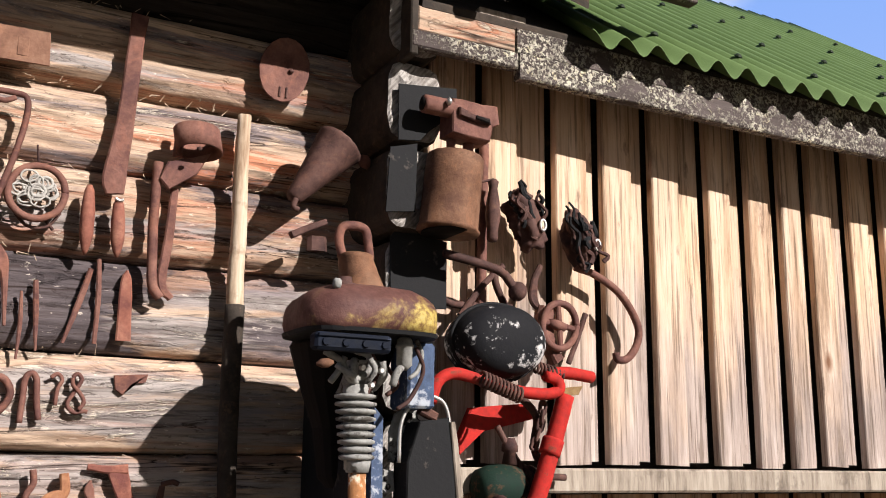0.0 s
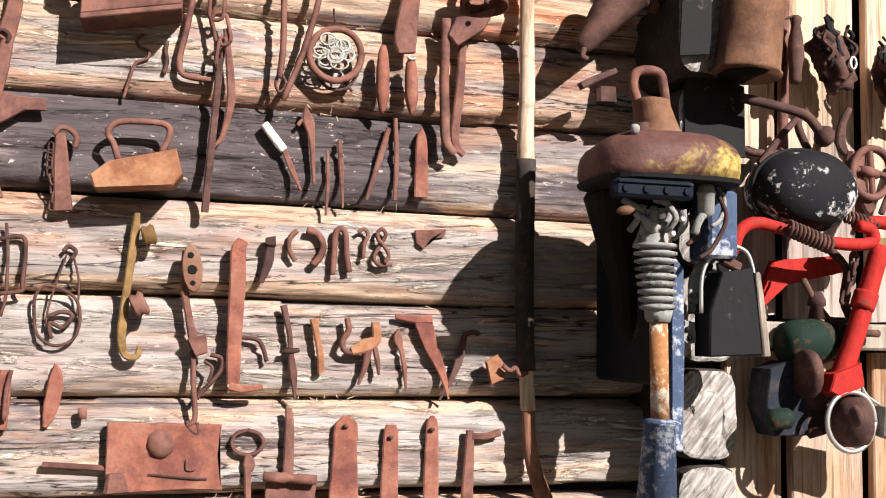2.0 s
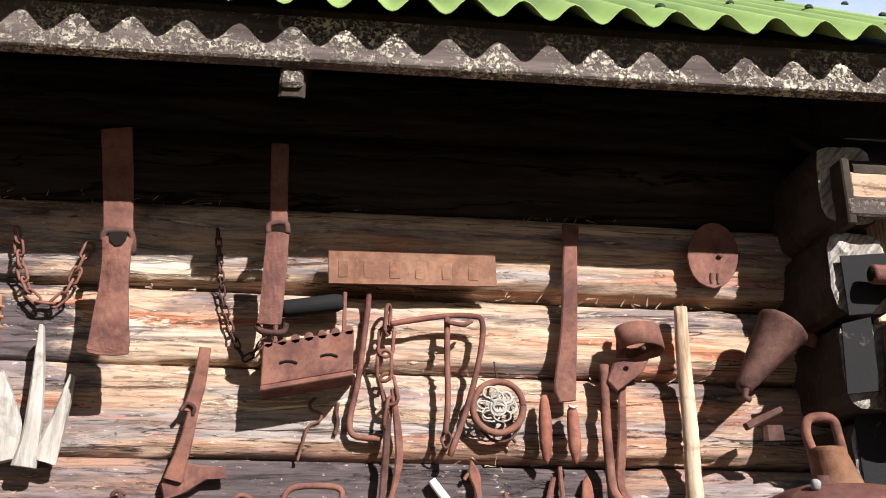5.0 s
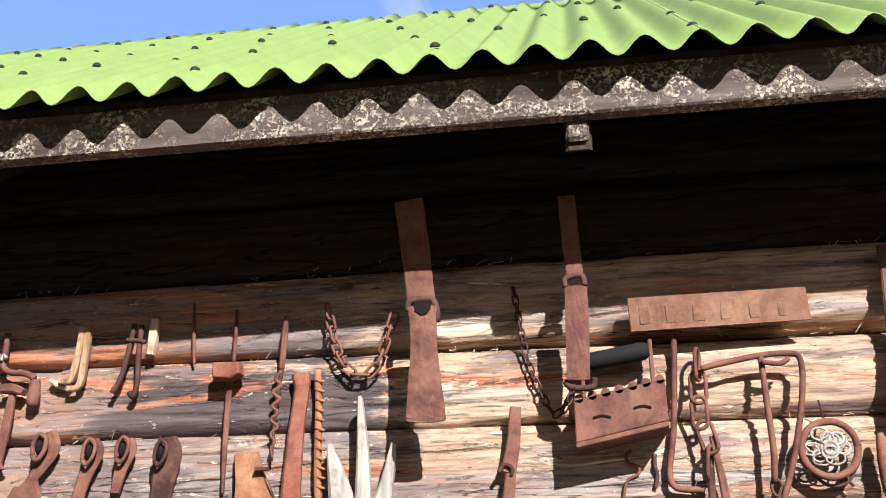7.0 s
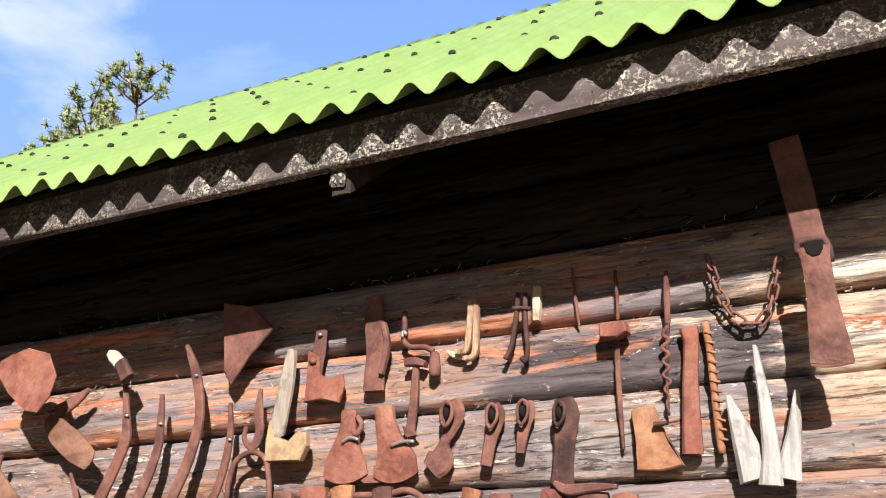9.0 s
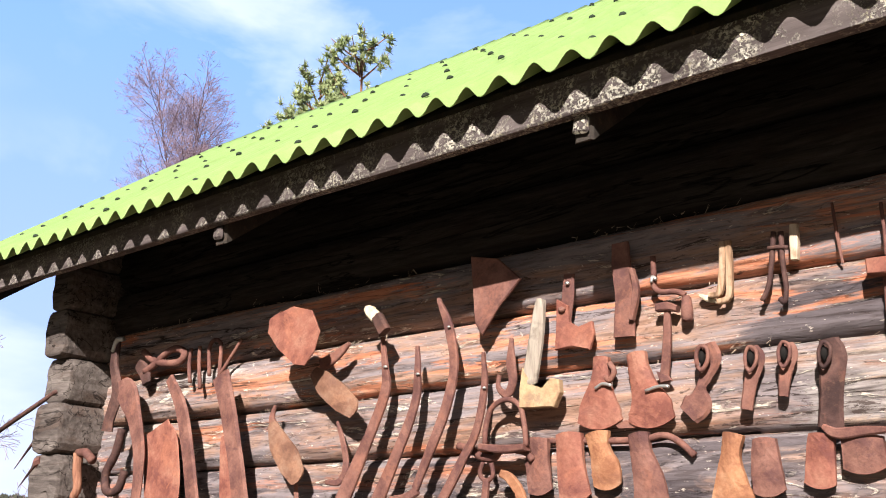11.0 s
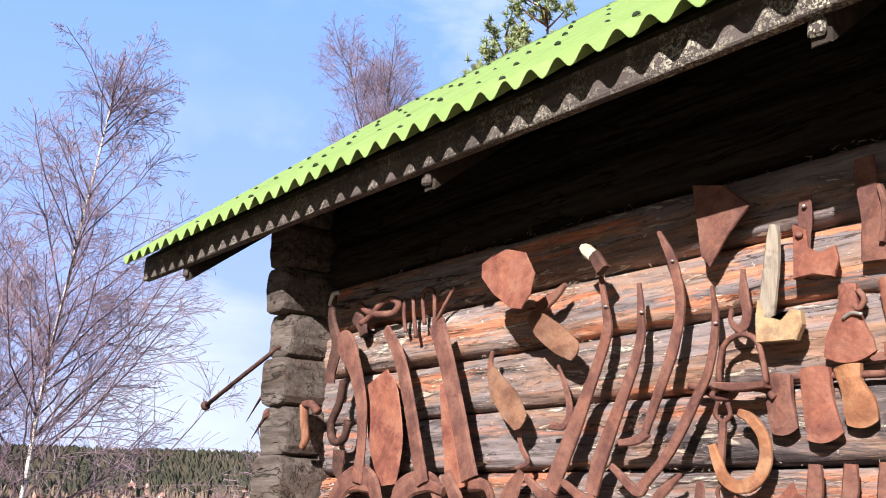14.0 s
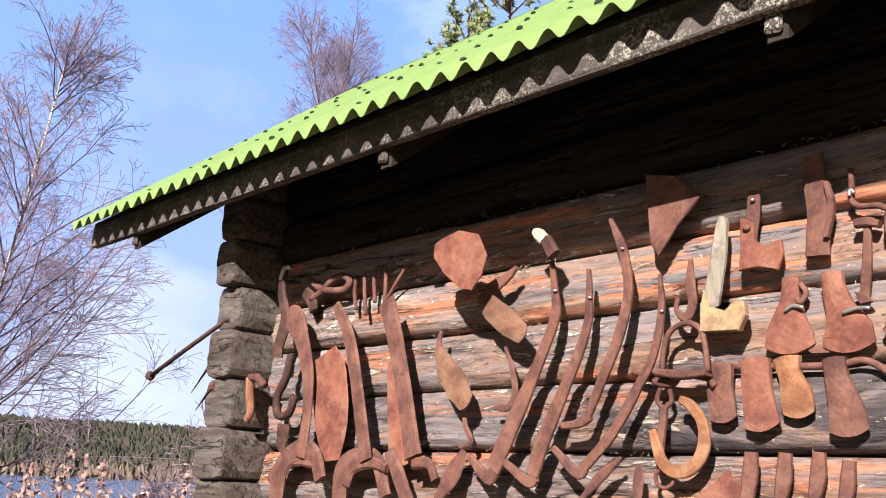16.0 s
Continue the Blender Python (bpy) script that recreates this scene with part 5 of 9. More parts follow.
tool('auger', 'rusty auger bit with a spiral twist', 'auger', [
    ('shank', 'bar', RUST, [(-0.86, 2.403, 0.007), (-0.862, 2.363, 0.013), (-0.865, 2.291, 0.011)], 0.01, 0.035),
    ('core', 'rod', RUST_DARK, [(-0.865, -0.034, 2.291), (-0.872, -0.034, 2.232), (-0.876, -0.034, 2.174), (-0.877, -0.034, 2.103)], 0.005, 0.5),
    ('twist', 'rod', RUST, [(-0.865, -0.035, 2.285), (-0.877, -0.035, 2.27), (-0.865, -0.035, 2.255), (-0.881, -0.035, 2.242), (-0.867, -0.035, 2.227), (-0.881, -0.035, 2.214), (-0.869, -0.035, 2.199), (-0.883, -0.035, 2.186), (-0.869, -0.035, 2.171), (-0.882, -0.035, 2.157), (-0.873, -0.035, 2.141), (-0.88, -0.035, 2.128), (-0.876, -0.035, 2.108)], 0.005, 0.5)])
tool('digging_bar', 'stout rust-brown iron bar with a flared top', 'bar', [
    ('bar', 'bar', RUST_RED, [(-0.824, 2.276, 0.038), (-0.821, 2.24, 0.031), (-0.829, 2.16, 0.031), (-0.836, 2.024, 0.041)], 0.02, 0.035)])
tool('ribbed_rod', 'orange-rusted ribbed iron rod', 'rod', [
    ('rod', 'rod', RUST_ORANGE, [(-0.79, -0.035, 2.283), (-0.785, -0.035, 2.226), (-0.784, -0.035, 2.157), (-0.783, -0.035, 2.09), (-0.78, -0.035, 2.022)], 0.008, 1.0),
    ('rib', 'lathe', RUST_ORANGE, [(-0.791, 2.262), (-0.773, 2.257)], [(0, 0.003), (0.5, 0.003), (1, 0.003)], 0.042),
    ('rib', 'lathe', RUST_ORANGE, [(-0.79, 2.242), (-0.772, 2.237)], [(0, 0.003), (0.5, 0.003), (1, 0.003)], 0.042),
    ('rib', 'lathe', RUST_ORANGE, [(-0.789, 2.223), (-0.771, 2.217)], [(0, 0.003), (0.5, 0.003), (1, 0.003)], 0.042),
    ('rib', 'lathe', RUST_ORANGE, [(-0.788, 2.203), (-0.771, 2.197)], [(0, 0.003), (0.5, 0.004), (1, 0.003)], 0.042),
    ('rib', 'lathe', RUST_ORANGE, [(-0.787, 2.183), (-0.77, 2.178)], [(0, 0.003), (0.5, 0.003), (1, 0.003)], 0.042),
    ('rib', 'lathe', RUST_ORANGE, [(-0.787, 2.164), (-0.769, 2.158)], [(0, 0.003), (0.5, 0.003), (1, 0.003)], 0.042),
    ('rib', 'lathe', RUST_ORANGE, [(-0.786, 2.145), (-0.768, 2.139)], [(0, 0.003), (0.5, 0.003), (1, 0.003)], 0.042),
    ('rib', 'lathe', RUST_ORANGE, [(-0.785, 2.125), (-0.768, 2.12)], [(0, 0.003), (0.5, 0.003), (1, 0.003)], 0.042),
    ('rib', 'lathe', RUST_ORANGE, [(-0.784, 2.106), (-0.767, 2.101)], [(0, 0.003), (0.5, 0.003), (1, 0.003)], 0.042),
    ('rib', 'lathe', RUST_ORANGE, [(-0.783, 2.088), (-0.766, 2.082)], [(0, 0.002), (0.5, 0.003), (1, 0.002)], 0.042),
    ('rib', 'lathe', RUST_ORANGE, [(-0.782, 2.069), (-0.765, 2.064)], [(0, 0.002), (0.5, 0.003), (1, 0.002)], 0.042),
    ('rib', 'lathe', RUST_ORANGE, [(-0.782, 2.05), (-0.765, 2.045)], [(0, 0.002), (0.5, 0.003), (1, 0.002)], 0.042)])
tool('antler', 'weathered grey antler with three long tines', 'antler', [
    ('tine', 'bar', BONE, [(-0.754, 2.128, 0.008), (-0.747, 2.097, 0.022), (-0.736, 2.052, 0.041), (-0.717, 1.967, 0.066)], 0.022, 0.05),
    ('tine', 'bar', BONE, [(-0.693, 2.218, 0.006), (-0.69, 2.17, 0.014), (-0.686, 2.103, 0.023), (-0.685, 2.015, 0.031), (-0.691, 1.954, 0.044)], 0.022, 0.06),
    ('tine', 'bar', BONE, [(-0.628, 2.126, 0.006), (-0.633, 2.091, 0.017), (-0.641, 2.048, 0.026), (-0.662, 1.965, 0.05)], 0.022, 0.05)])
tool('hatchet', 'rusty hatchet head with a riveted iron shank', 'hatchet', [
    ('shank', 'bar', RUST, [(-1.718, 2.397, 0.031), (-1.723, 2.335, 0.036), (-1.734, 2.271, 0.037)], 0.008, 0.03),
    ('blade', 'plate', RUST_RED, [(-1.75, 2.337), (-1.716, 2.316), (-1.715, 2.276), (-1.686, 2.259), (-1.65, 2.269), (-1.645, 2.238), (-1.659, 2.201), (-1.709, 2.214), (-1.757, 2.211), (-1.752, 2.28)], 0.012, 0.035),
    ('rivet', 'lathe', STEEL, [(-1.722, 2.373), (-1.712, 2.371)], [(0, 0.003), (0.5, 0.005), (1, 0.003)], 0.04),
    ('rivet', 'lathe', RUST, [(-1.739, 2.308), (-1.723, 2.306)], [(0, 0.005), (0.5, 0.008), (1, 0.005)], 0.045)], 'axe heads')
tool('adze_blade', 'dark twisted rusty adze blade', 'adze', [
    ('blade', 'bar', RUST, [(-1.566, 2.446, 0.045), (-1.565, 2.389, 0.051), (-1.559, 2.312, 0.05), (-1.563, 2.218, 0.057)], 0.01, 0.04),
    ('fold', 'bar', RUST, [(-1.531, 2.375, 0.009), (-1.522, 2.319, 0.015), (-1.537, 2.253, 0.012)], 0.016, 0.05)])
tool('brace', "iron carpenter's brace crank with a turned grip", 'brace', [
    ('crank', 'rod', RUST, [(-1.481, -0.04, 2.398), (-1.481, -0.04, 2.357), (-1.482, -0.04, 2.327), (-1.464, -0.04, 2.311), (-1.427, -0.04, 2.306), (-1.405, -0.04, 2.295)], 0.007, 1.0),
    ('grip', 'lathe', RUST, [(-1.402, 2.292), (-1.402, 2.233)], [(0, 0.007), (0.1, 0.011), (0.6, 0.014), (0.9, 0.013), (1, 0.007)], 0.04),
    ('wire', 'rod', STEEL, [(-1.482, -0.05, 2.334), (-1.479, -0.05, 2.347), (-1.47, -0.05, 2.339)], 0.004, 1.0)])
tool('hammer', 'small rusty hammer with an iron shaft', 'hammer', [
    ('shaft', 'bar', RUST, [(-1.45, 2.266, 0.015), (-1.455, 2.193, 0.02), (-1.464, 2.117, 0.021)], 0.012, 0.04),
    ('head', 'bar', RUST, [(-1.474, 2.273, 0.018), (-1.447, 2.273, 0.02), (-1.421, 2.264, 0.014)], 0.02, 0.045),
    ('foot', 'plate', RUST, [(-1.484, 2.131), (-1.455, 2.119), (-1.444, 2.105), (-1.474, 2.102)], 0.012, 0.04)])
tool('fork_bracket', 'split wooden clamp with a crooked foot', 'bracket', [
    ('prong', 'bar', BARK, [(-1.308, 2.401, 0.015), (-1.313, 2.333, 0.015), (-1.323, 2.287, 0.014), (-1.348, 2.285, 0.011)], 0.014, 0.04),
    ('prong', 'bar', BARK, [(-1.295, 2.401, 0.013), (-1.296, 2.331, 0.014), (-1.302, 2.275, 0.014), (-1.328, 2.267, 0.011)], 0.014, 0.04),
    ('chip', 'bar', PALE, [(-1.374, 2.291, 0.006), (-1.356, 2.281, 0.014), (-1.332, 2.27, 0.006)], 0.01, 0.03)])
tool('tongs', 'slender iron tongs with a cross pin', 'tongs', [
    ('arm', 'rod', RUST_DARK, [(-1.192, -0.04, 2.402), (-1.2, -0.04, 2.343), (-1.211, -0.04, 2.287), (-1.228, -0.04, 2.255)], 0.006, 1.0),
    ('arm', 'rod', RUST_DARK, [(-1.176, -0.04, 2.399), (-1.177, -0.04, 2.327), (-1.174, -0.04, 2.276), (-1.18, -0.04, 2.246), (-1.189, -0.04, 2.255)], 0.006, 1.0),
    ('pin', 'rod', RUST_DARK, [(-1.205, -0.045, 2.366), (-1.183, -0.045, 2.365), (-1.162, -0.045, 2.36)], 0.005, 1.0)])
tool('axe_head', 'rusty axe head tied on with wire', 'axe head', [
    ('blade', 'blade', RUST_RED, [(-1.628, 2.180, 0.040), (-1.630, 2.145, 0.042), (-1.634, 2.108, 0.062), (-1.638, 2.065, 0.104), (-1.638, 2.030, 0.120)], 0.026000000000000002, 0.035, 0.16),
    ('wire', 'rod', STEEL, [(-1.639, -0.05, 2.104), (-1.619, -0.05, 2.113), (-1.595, -0.05, 2.107)], 0.004, 1.0),
    ('loop', 'rod', RUST, [(-1.605, -0.04, 2.162), (-1.593, -0.04, 2.141), (-1.605, -0.04, 2.122), (-1.617, -0.04, 2.13)], 0.007, 1.0)], 'axe heads')
tool('axe_head', 'broad rusty axe head tied on with wire', 'axe head', [
    ('blade', 'blade', RUST_RED, [(-1.536, 2.180, 0.046), (-1.530, 2.138, 0.050), (-1.518, 2.096, 0.066), (-1.506, 2.055, 0.104), (-1.504, 2.024, 0.116)], 0.026000000000000002, 0.035, 0.16),
    ('wire', 'rod', STEEL, [(-1.508, -0.05, 2.087), (-1.476, -0.05, 2.094), (-1.45, -0.05, 2.092)], 0.004, 1.0)], 'axe heads')
tool('socket_iron', 'rusty socketed hoe with a bent blade', 'socket iron', [
    ('blade', 'bar', RUST, [(-1.358, 2.177, 0.036), (-1.352, 2.145, 0.049), (-1.367, 2.106, 0.031), (-1.379, 2.082, 0.025), (-1.386, 2.054, 0.067), (-1.411, 2.028, 0.056)], 0.014, 0.04),
    ('socket_rim', 'rod', RUST, [(-1.374, -0.062, 2.126), (-1.375, -0.062, 2.154), (-1.364, -0.062, 2.17), (-1.349, -0.062, 2.161), (-1.35, -0.062, 2.136), (-1.364, -0.062, 2.118), (-1.374, -0.062, 2.126)], 0.005, 1.0),
    ('socket_hole', 'lathe', SHADE_BLACK, [(-1.368, 2.167), (-1.368, 2.129)], [(0, 0.001), (0.3, 0.009), (0.6, 0.009), (1, 0.001)], 0.052)], 'socketed irons')
tool('socket_iron', 'narrow rusty socketed iron', 'socket iron', [
    ('blade', 'bar', RUST, [(-1.257, 2.158, 0.026), (-1.251, 2.133, 0.039), (-1.267, 2.082, 0.029), (-1.279, 2.029, 0.026)], 0.014, 0.04),
    ('socket_rim', 'rod', RUST, [(-1.265, -0.062, 2.113), (-1.265, -0.062, 2.14), (-1.255, -0.062, 2.156), (-1.241, -0.062, 2.147), (-1.242, -0.062, 2.123), (-1.256, -0.062, 2.105), (-1.265, -0.062, 2.113)], 0.004, 1.0),
    ('socket_hole', 'lathe', SHADE_BLACK, [(-1.258, 2.153), (-1.258, 2.116)], [(0, 0.001), (0.3, 0.009), (0.6, 0.009), (1, 0.001)], 0.052)], 'socketed irons')
tool('socket_iron', 'small rusty socketed iron', 'socket iron', [
    ('blade', 'bar', RUST, [(-1.183, 2.156, 0.029), (-1.179, 2.135, 0.036), (-1.191, 2.094, 0.026), (-1.198, 2.05, 0.019)], 0.014, 0.04),
    ('socket_rim', 'rod', RUST, [(-1.193, -0.062, 2.115), (-1.193, -0.062, 2.141), (-1.183, -0.062, 2.157), (-1.17, -0.062, 2.149), (-1.171, -0.062, 2.125), (-1.184, -0.062, 2.107), (-1.193, -0.062, 2.115)], 0.004, 1.0),
    ('socket_hole', 'lathe', SHADE_BLACK, [(-1.186, 2.154), (-1.187, 2.118)], [(0, 0.001), (0.3, 0.009), (0.6, 0.009), (1, 0.001)], 0.052)], 'socketed irons')
tool('socket_iron', 'dark rusty socketed peeling iron', 'socket iron', [
    ('blade', 'bar', RUST_DARK, [(-1.096, 2.157, 0.041), (-1.093, 2.121, 0.06), (-1.099, 2.063, 0.048), (-1.108, 1.981, 0.053)], 0.014, 0.04),
    ('socket_rim', 'rod', RUST_DARK, [(-1.111, -0.062, 2.105), (-1.111, -0.062, 2.131), (-1.101, -0.062, 2.147), (-1.088, -0.062, 2.138), (-1.09, -0.062, 2.115), (-1.103, -0.062, 2.098), (-1.111, -0.062, 2.105)], 0.004, 1.0),
    ('socket_hole', 'lathe', SHADE_BLACK, [(-1.104, 2.144), (-1.105, 2.109)], [(0, 0.001), (0.3, 0.008), (0.6, 0.008), (1, 0.001)], 0.052)], 'socketed irons')
tool('broad_axe', 'yellow-rusted broad axe with a long iron poll', 'axe', [
    ('blade', 'plate', RUST_ORANGE, [(-0.955, 2.118), (-0.935, 2.126), (-0.907, 2.124), (-0.896, 2.09), (-0.878, 2.045), (-0.855, 2.004), (-0.90, 1.996), (-0.95, 1.999), (-0.951, 2.063)], 0.016, 0.03),
    ('nail', 'bar', RUST_DARK, [(-0.905, 2.086, 0.009), (-0.878, 2.086, 0.007)], 0.012, 0.05)], 'axe heads')
tool('shovel_blade', 'red-rusted pointed shovel blade', 'shovel', [
    ('blade', 'plate', RUST_RED, [(-2.76, 2.438), (-2.701, 2.451), (-2.619, 2.427), (-2.582, 2.361), (-2.602, 2.306), (-2.638, 2.27), (-2.682, 2.278), (-2.755, 2.33), (-2.806, 2.386), (-2.803, 2.426), (-2.749, 2.445)], 0.006, 0.06)])
# The handle gets dark rust for its shade; the sunlit tip gets pale wood.
tool('tool_handle', 'broken wooden tool handle, dark for shade, with a white tip', 'handle', [
    ('handle', 'bar', RUST_DARK, [(-2.36, 2.377, 0.036), (-2.33, 2.329, 0.040)], 0.022, 0.04),
    ('tip', 'bar', PALE, [(-2.400, 2.404, 0.016), (-2.388, 2.396, 0.032), (-2.364, 2.374, 0.032)], 0.022, 0.04)])
tool('plough_share', 'rusty triangular plough share', 'plough share', [
    ('share', 'plate', RUST, [(-1.996, 2.482), (-1.908, 2.461), (-1.834, 2.395), (-1.902, 2.334), (-1.956, 2.265), (-1.98, 2.299)], 0.01, 0.07)])
tool('iron_runner', 'long curved iron runner with a pointed foot', 'runner', [
    ('blade', 'bar', RUST, [(-2.328, 2.309, 0.012), (-2.314, 2.226, 0.022), (-2.309, 2.162, 0.032), (-2.352, 2.064, 0.034), (-2.444, 1.897, 0.05), (-2.524, 1.76, 0.053)], 0.012, 0.05),
    ('foot', 'bar', RUST, [(-2.516, 1.754, 0.04), (-2.542, 1.736, 0.035), (-2.62, 1.793, 0.021)], 0.012, 0.05),
    ('rivet', 'lathe', STEEL, [(-2.31, 2.224), (-2.298, 2.223)], [(0, 0.003), (0.5, 0.004), (1, 0.003)], 0.06)], 'iron runners')
tool('iron_runner', 'long curved iron runner with a turned foot', 'runner', [
    ('blade', 'bar', RUST, [(-2.195, 2.269, 0.011), (-2.192, 2.195, 0.021), (-2.201, 2.108, 0.027), (-2.268, 1.969, 0.034), (-2.337, 1.843, 0.046), (-2.375, 1.75, 0.044)], 0.012, 0.05),
    ('foot', 'bar', RUST, [(-2.365, 1.746, 0.036), (-2.391, 1.731, 0.03), (-2.477, 1.779, 0.02)], 0.012, 0.05),
    ('rivet', 'lathe', STEEL, [(-2.189, 2.193), (-2.178, 2.191)], [(0, 0.002), (0.5, 0.004), (1, 0.002)], 0.06)], 'iron runners')
tool('iron_runner', 'curved iron runner with a flat foot', 'runner', [
    ('blade', 'bar', RUST, [(-2.124, 2.391, 0.011), (-2.086, 2.31, 0.027), (-2.066, 2.206, 0.027), (-2.092, 2.096, 0.032), (-2.15, 1.976, 0.027), (-2.188, 1.901, 0.023)], 0.012, 0.05),
    ('foot', 'bar', RUST, [(-2.181, 1.897, 0.025), (-2.218, 1.879, 0.022), (-2.274, 1.875, 0.017)], 0.012, 0.05),
    ('rivet', 'lathe', STEEL, [(-2.083, 2.308), (-2.073, 2.306)], [(0, 0.002), (0.5, 0.004), (1, 0.002)], 0.06)], 'iron runners')
tool('iron_runner', 'slender curved iron runner with a hooked foot', 'runner', [
    ('blade', 'bar', RUST, [(-1.968, 2.226, 0.008), (-1.964, 2.137, 0.019), (-1.988, 2.032, 0.022), (-2.032, 1.961, 0.026), (-2.109, 1.851, 0.027), (-2.204, 1.764, 0.027)], 0.012, 0.05),
    ('foot', 'bar', RUST, [(-2.19, 1.768, 0.025), (-2.222, 1.755, 0.027), (-2.299, 1.816, 0.017)], 0.012, 0.05),
    ('rivet', 'lathe', STEEL, [(-1.962, 2.135), (-1.952, 2.134)], [(0, 0.002), (0.5, 0.004), (1, 0.002)], 0.06)], 'iron runners')
tool('hoe', 'rusty hoe with an oval blade on a short neck', 'hoe', [
    ('neck', 'bar', RUST, [(-2.471, 2.311, 0.013), (-2.521, 2.281, 0.031), (-2.583, 2.257, 0.041)], 0.012, 0.04),
    ('blade', 'blade', OCHRE, [(-2.590, 2.238, 0.034), (-2.551, 2.206, 0.066), (-2.484, 2.158, 0.074), (-2.420, 2.118, 0.056)], 0.012, 0.06, 0.2)], 'hoes')
tool('hoe', 'ochre-rusted hoe with a long oval blade', 'hoe', [
    ('neck', 'bar', RUST, [(-2.779, 2.154, 0.012), (-2.792, 2.121, 0.021), (-2.779, 2.086, 0.03)], 0.01, 0.04),
    ('blade', 'blade', OCHRE, [(-2.766, 2.100, 0.031), (-2.735, 2.044, 0.072), (-2.680, 1.985, 0.085), (-2.640, 1.938, 0.062)], 0.012, 0.06, 0.2)], 'hoes')
tool('thin_hook', 'thin rusty hook with a curled end', 'hook', [
    ('hook', 'bar', RUST, [(-2.515, 2.088, 0.009), (-2.489, 2.031, 0.02), (-2.473, 1.968, 0.022), (-2.495, 1.923, 0.02), (-2.55, 1.923, 0.013)], 0.008, 0.03)], 'iron hooks')
tool('thin_hook', 'thin rusty spike with a bent tip', 'hook', [
    ('hook', 'bar', RUST, [(-2.677, 1.923, 0.01), (-2.67, 1.875, 0.019), (-2.642, 1.827, 0.016), (-2.689, 1.812, 0.01)], 0.008, 0.03)], 'iron hooks')
tool('yellow_axe', 'axe with a grey handle stump and yellow-painted head', 'axe', [
    ('handle', 'bar', GREYWOOD, [(-1.788, 2.34, 0.015), (-1.793, 2.311, 0.03), (-1.807, 2.221, 0.042), (-1.825, 2.132, 0.042)], 0.022, 0.05),
    ('head', 'plate', YELLOW, [(-1.84, 2.174), (-1.811, 2.131), (-1.778, 2.119), (-1.756, 2.141), (-1.734, 2.136), (-1.731, 2.105), (-1.749, 2.072), (-1.849, 2.076), (-1.849, 2.122)], 0.022, 0.05)], 'axe heads')
tool('small_sickle', 'small rusty folded sickle', 'sickle', [
    ('blade', 'bar', RUST, [(-1.886, 2.255, 0.01), (-1.888, 2.195, 0.027), (-1.882, 2.148, 0.024), (-1.899, 2.117, 0.022), (-1.926, 2.136, 0.013), (-1.924, 2.167, 0.01)], 0.01, 0.04)])
tool('stirrup', 'rusty iron stirrup hung on logs', 'stirrup', [
    ('bow', 'rod', RUST, [(-1.969, -0.04, 1.994), (-1.966, -0.04, 2.037), (-1.948, -0.04, 2.082), (-1.905, -0.04, 2.1), (-1.865, -0.04, 2.084), (-1.85, -0.04, 2.039), (-1.844, -0.04, 1.984)], 0.007, 1.0),
    ('tread', 'bar', RUST, [(-1.978, 1.989, 0.016), (-1.912, 1.98, 0.02), (-1.842, 1.981, 0.015)], 0.03, 0.04)])
tool('shackle_chain', 'rusty shackle, swivel bar and ring on the logs', 'shackle', [
    ('hook', 'rod', RUST, [(-2.055, -0.04, 1.995), (-2.014, -0.04, 1.984), (-1.983, -0.04, 1.965), (-1.944, -0.04, 1.96), (-1.927, -0.04, 1.975)], 0.01, 1.0),
    ('shackle', 'rod', RUST, [(-1.972, -0.045, 1.951), (-1.981, -0.045, 1.923), (-1.963, -0.045, 1.905), (-1.941, -0.045, 1.918), (-1.946, -0.045, 1.947)], 0.006, 1.0),
    ('bar', 'bar', RUST, [(-1.96, 1.909, 0.016), (-1.966, 1.86, 0.019), (-1.972, 1.809, 0.016), (-1.968, 1.773, 0.014)], 0.014, 0.045),
    ('ring', 'rod', RUST, [(-1.959, -0.045, 1.768), (-1.938, -0.045, 1.758), (-1.936, -0.045, 1.736), (-1.958, -0.045, 1.721), (-1.982, -0.045, 1.73), (-1.984, -0.045, 1.753), (-1.959, -0.045, 1.768)], 0.005, 1.0),
    ('hook', 'rod', RUST, [(-1.882, -0.04, 1.978), (-1.845, -0.04, 1.969), (-1.825, -0.04, 1.949)], 0.009, 1.0)])
tool('horseshoe', 'orange-rusted horseshoe hung by a nail', 'horseshoe', [
    ('shoe', 'bar', RUST_ORANGE, [(-1.922, 1.923, 0.018), (-1.894, 1.909, 0.025), (-1.864, 1.87, 0.028), (-1.859, 1.82, 0.032), (-1.883, 1.776, 0.032), (-1.929, 1.759, 0.031), (-1.969, 1.776, 0.03), (-1.988, 1.815, 0.027), (-2.001, 1.854, 0.019)], 0.012, 0.035)])
tool('pitchfork', 'bent rusty wire fork tines', 'fork', [
    ('tine', 'rod', RUST, [(-3.243, -0.03, 2.27), (-3.256, -0.03, 2.33), (-3.252, -0.03, 2.387)], 0.007, 1.0),
    ('tine', 'rod', RUST, [(-3.184, -0.03, 2.244), (-3.2, -0.03, 2.323), (-3.206, -0.03, 2.388)], 0.007, 1.0),
    ('tine', 'rod', RUST, [(-3.139, -0.03, 2.282), (-3.152, -0.03, 2.365), (-3.14, -0.03, 2.396), (-3.11, -0.03, 2.397), (-3.09, -0.03, 2.371), (-3.086, -0.03, 2.257)], 0.007, 1.0),
    ('tine', 'rod', RUST, [(-2.984, -0.03, 2.385), (-3.029, -0.03, 2.338), (-3.087, -0.03, 2.276)], 0.006, 1.0)])
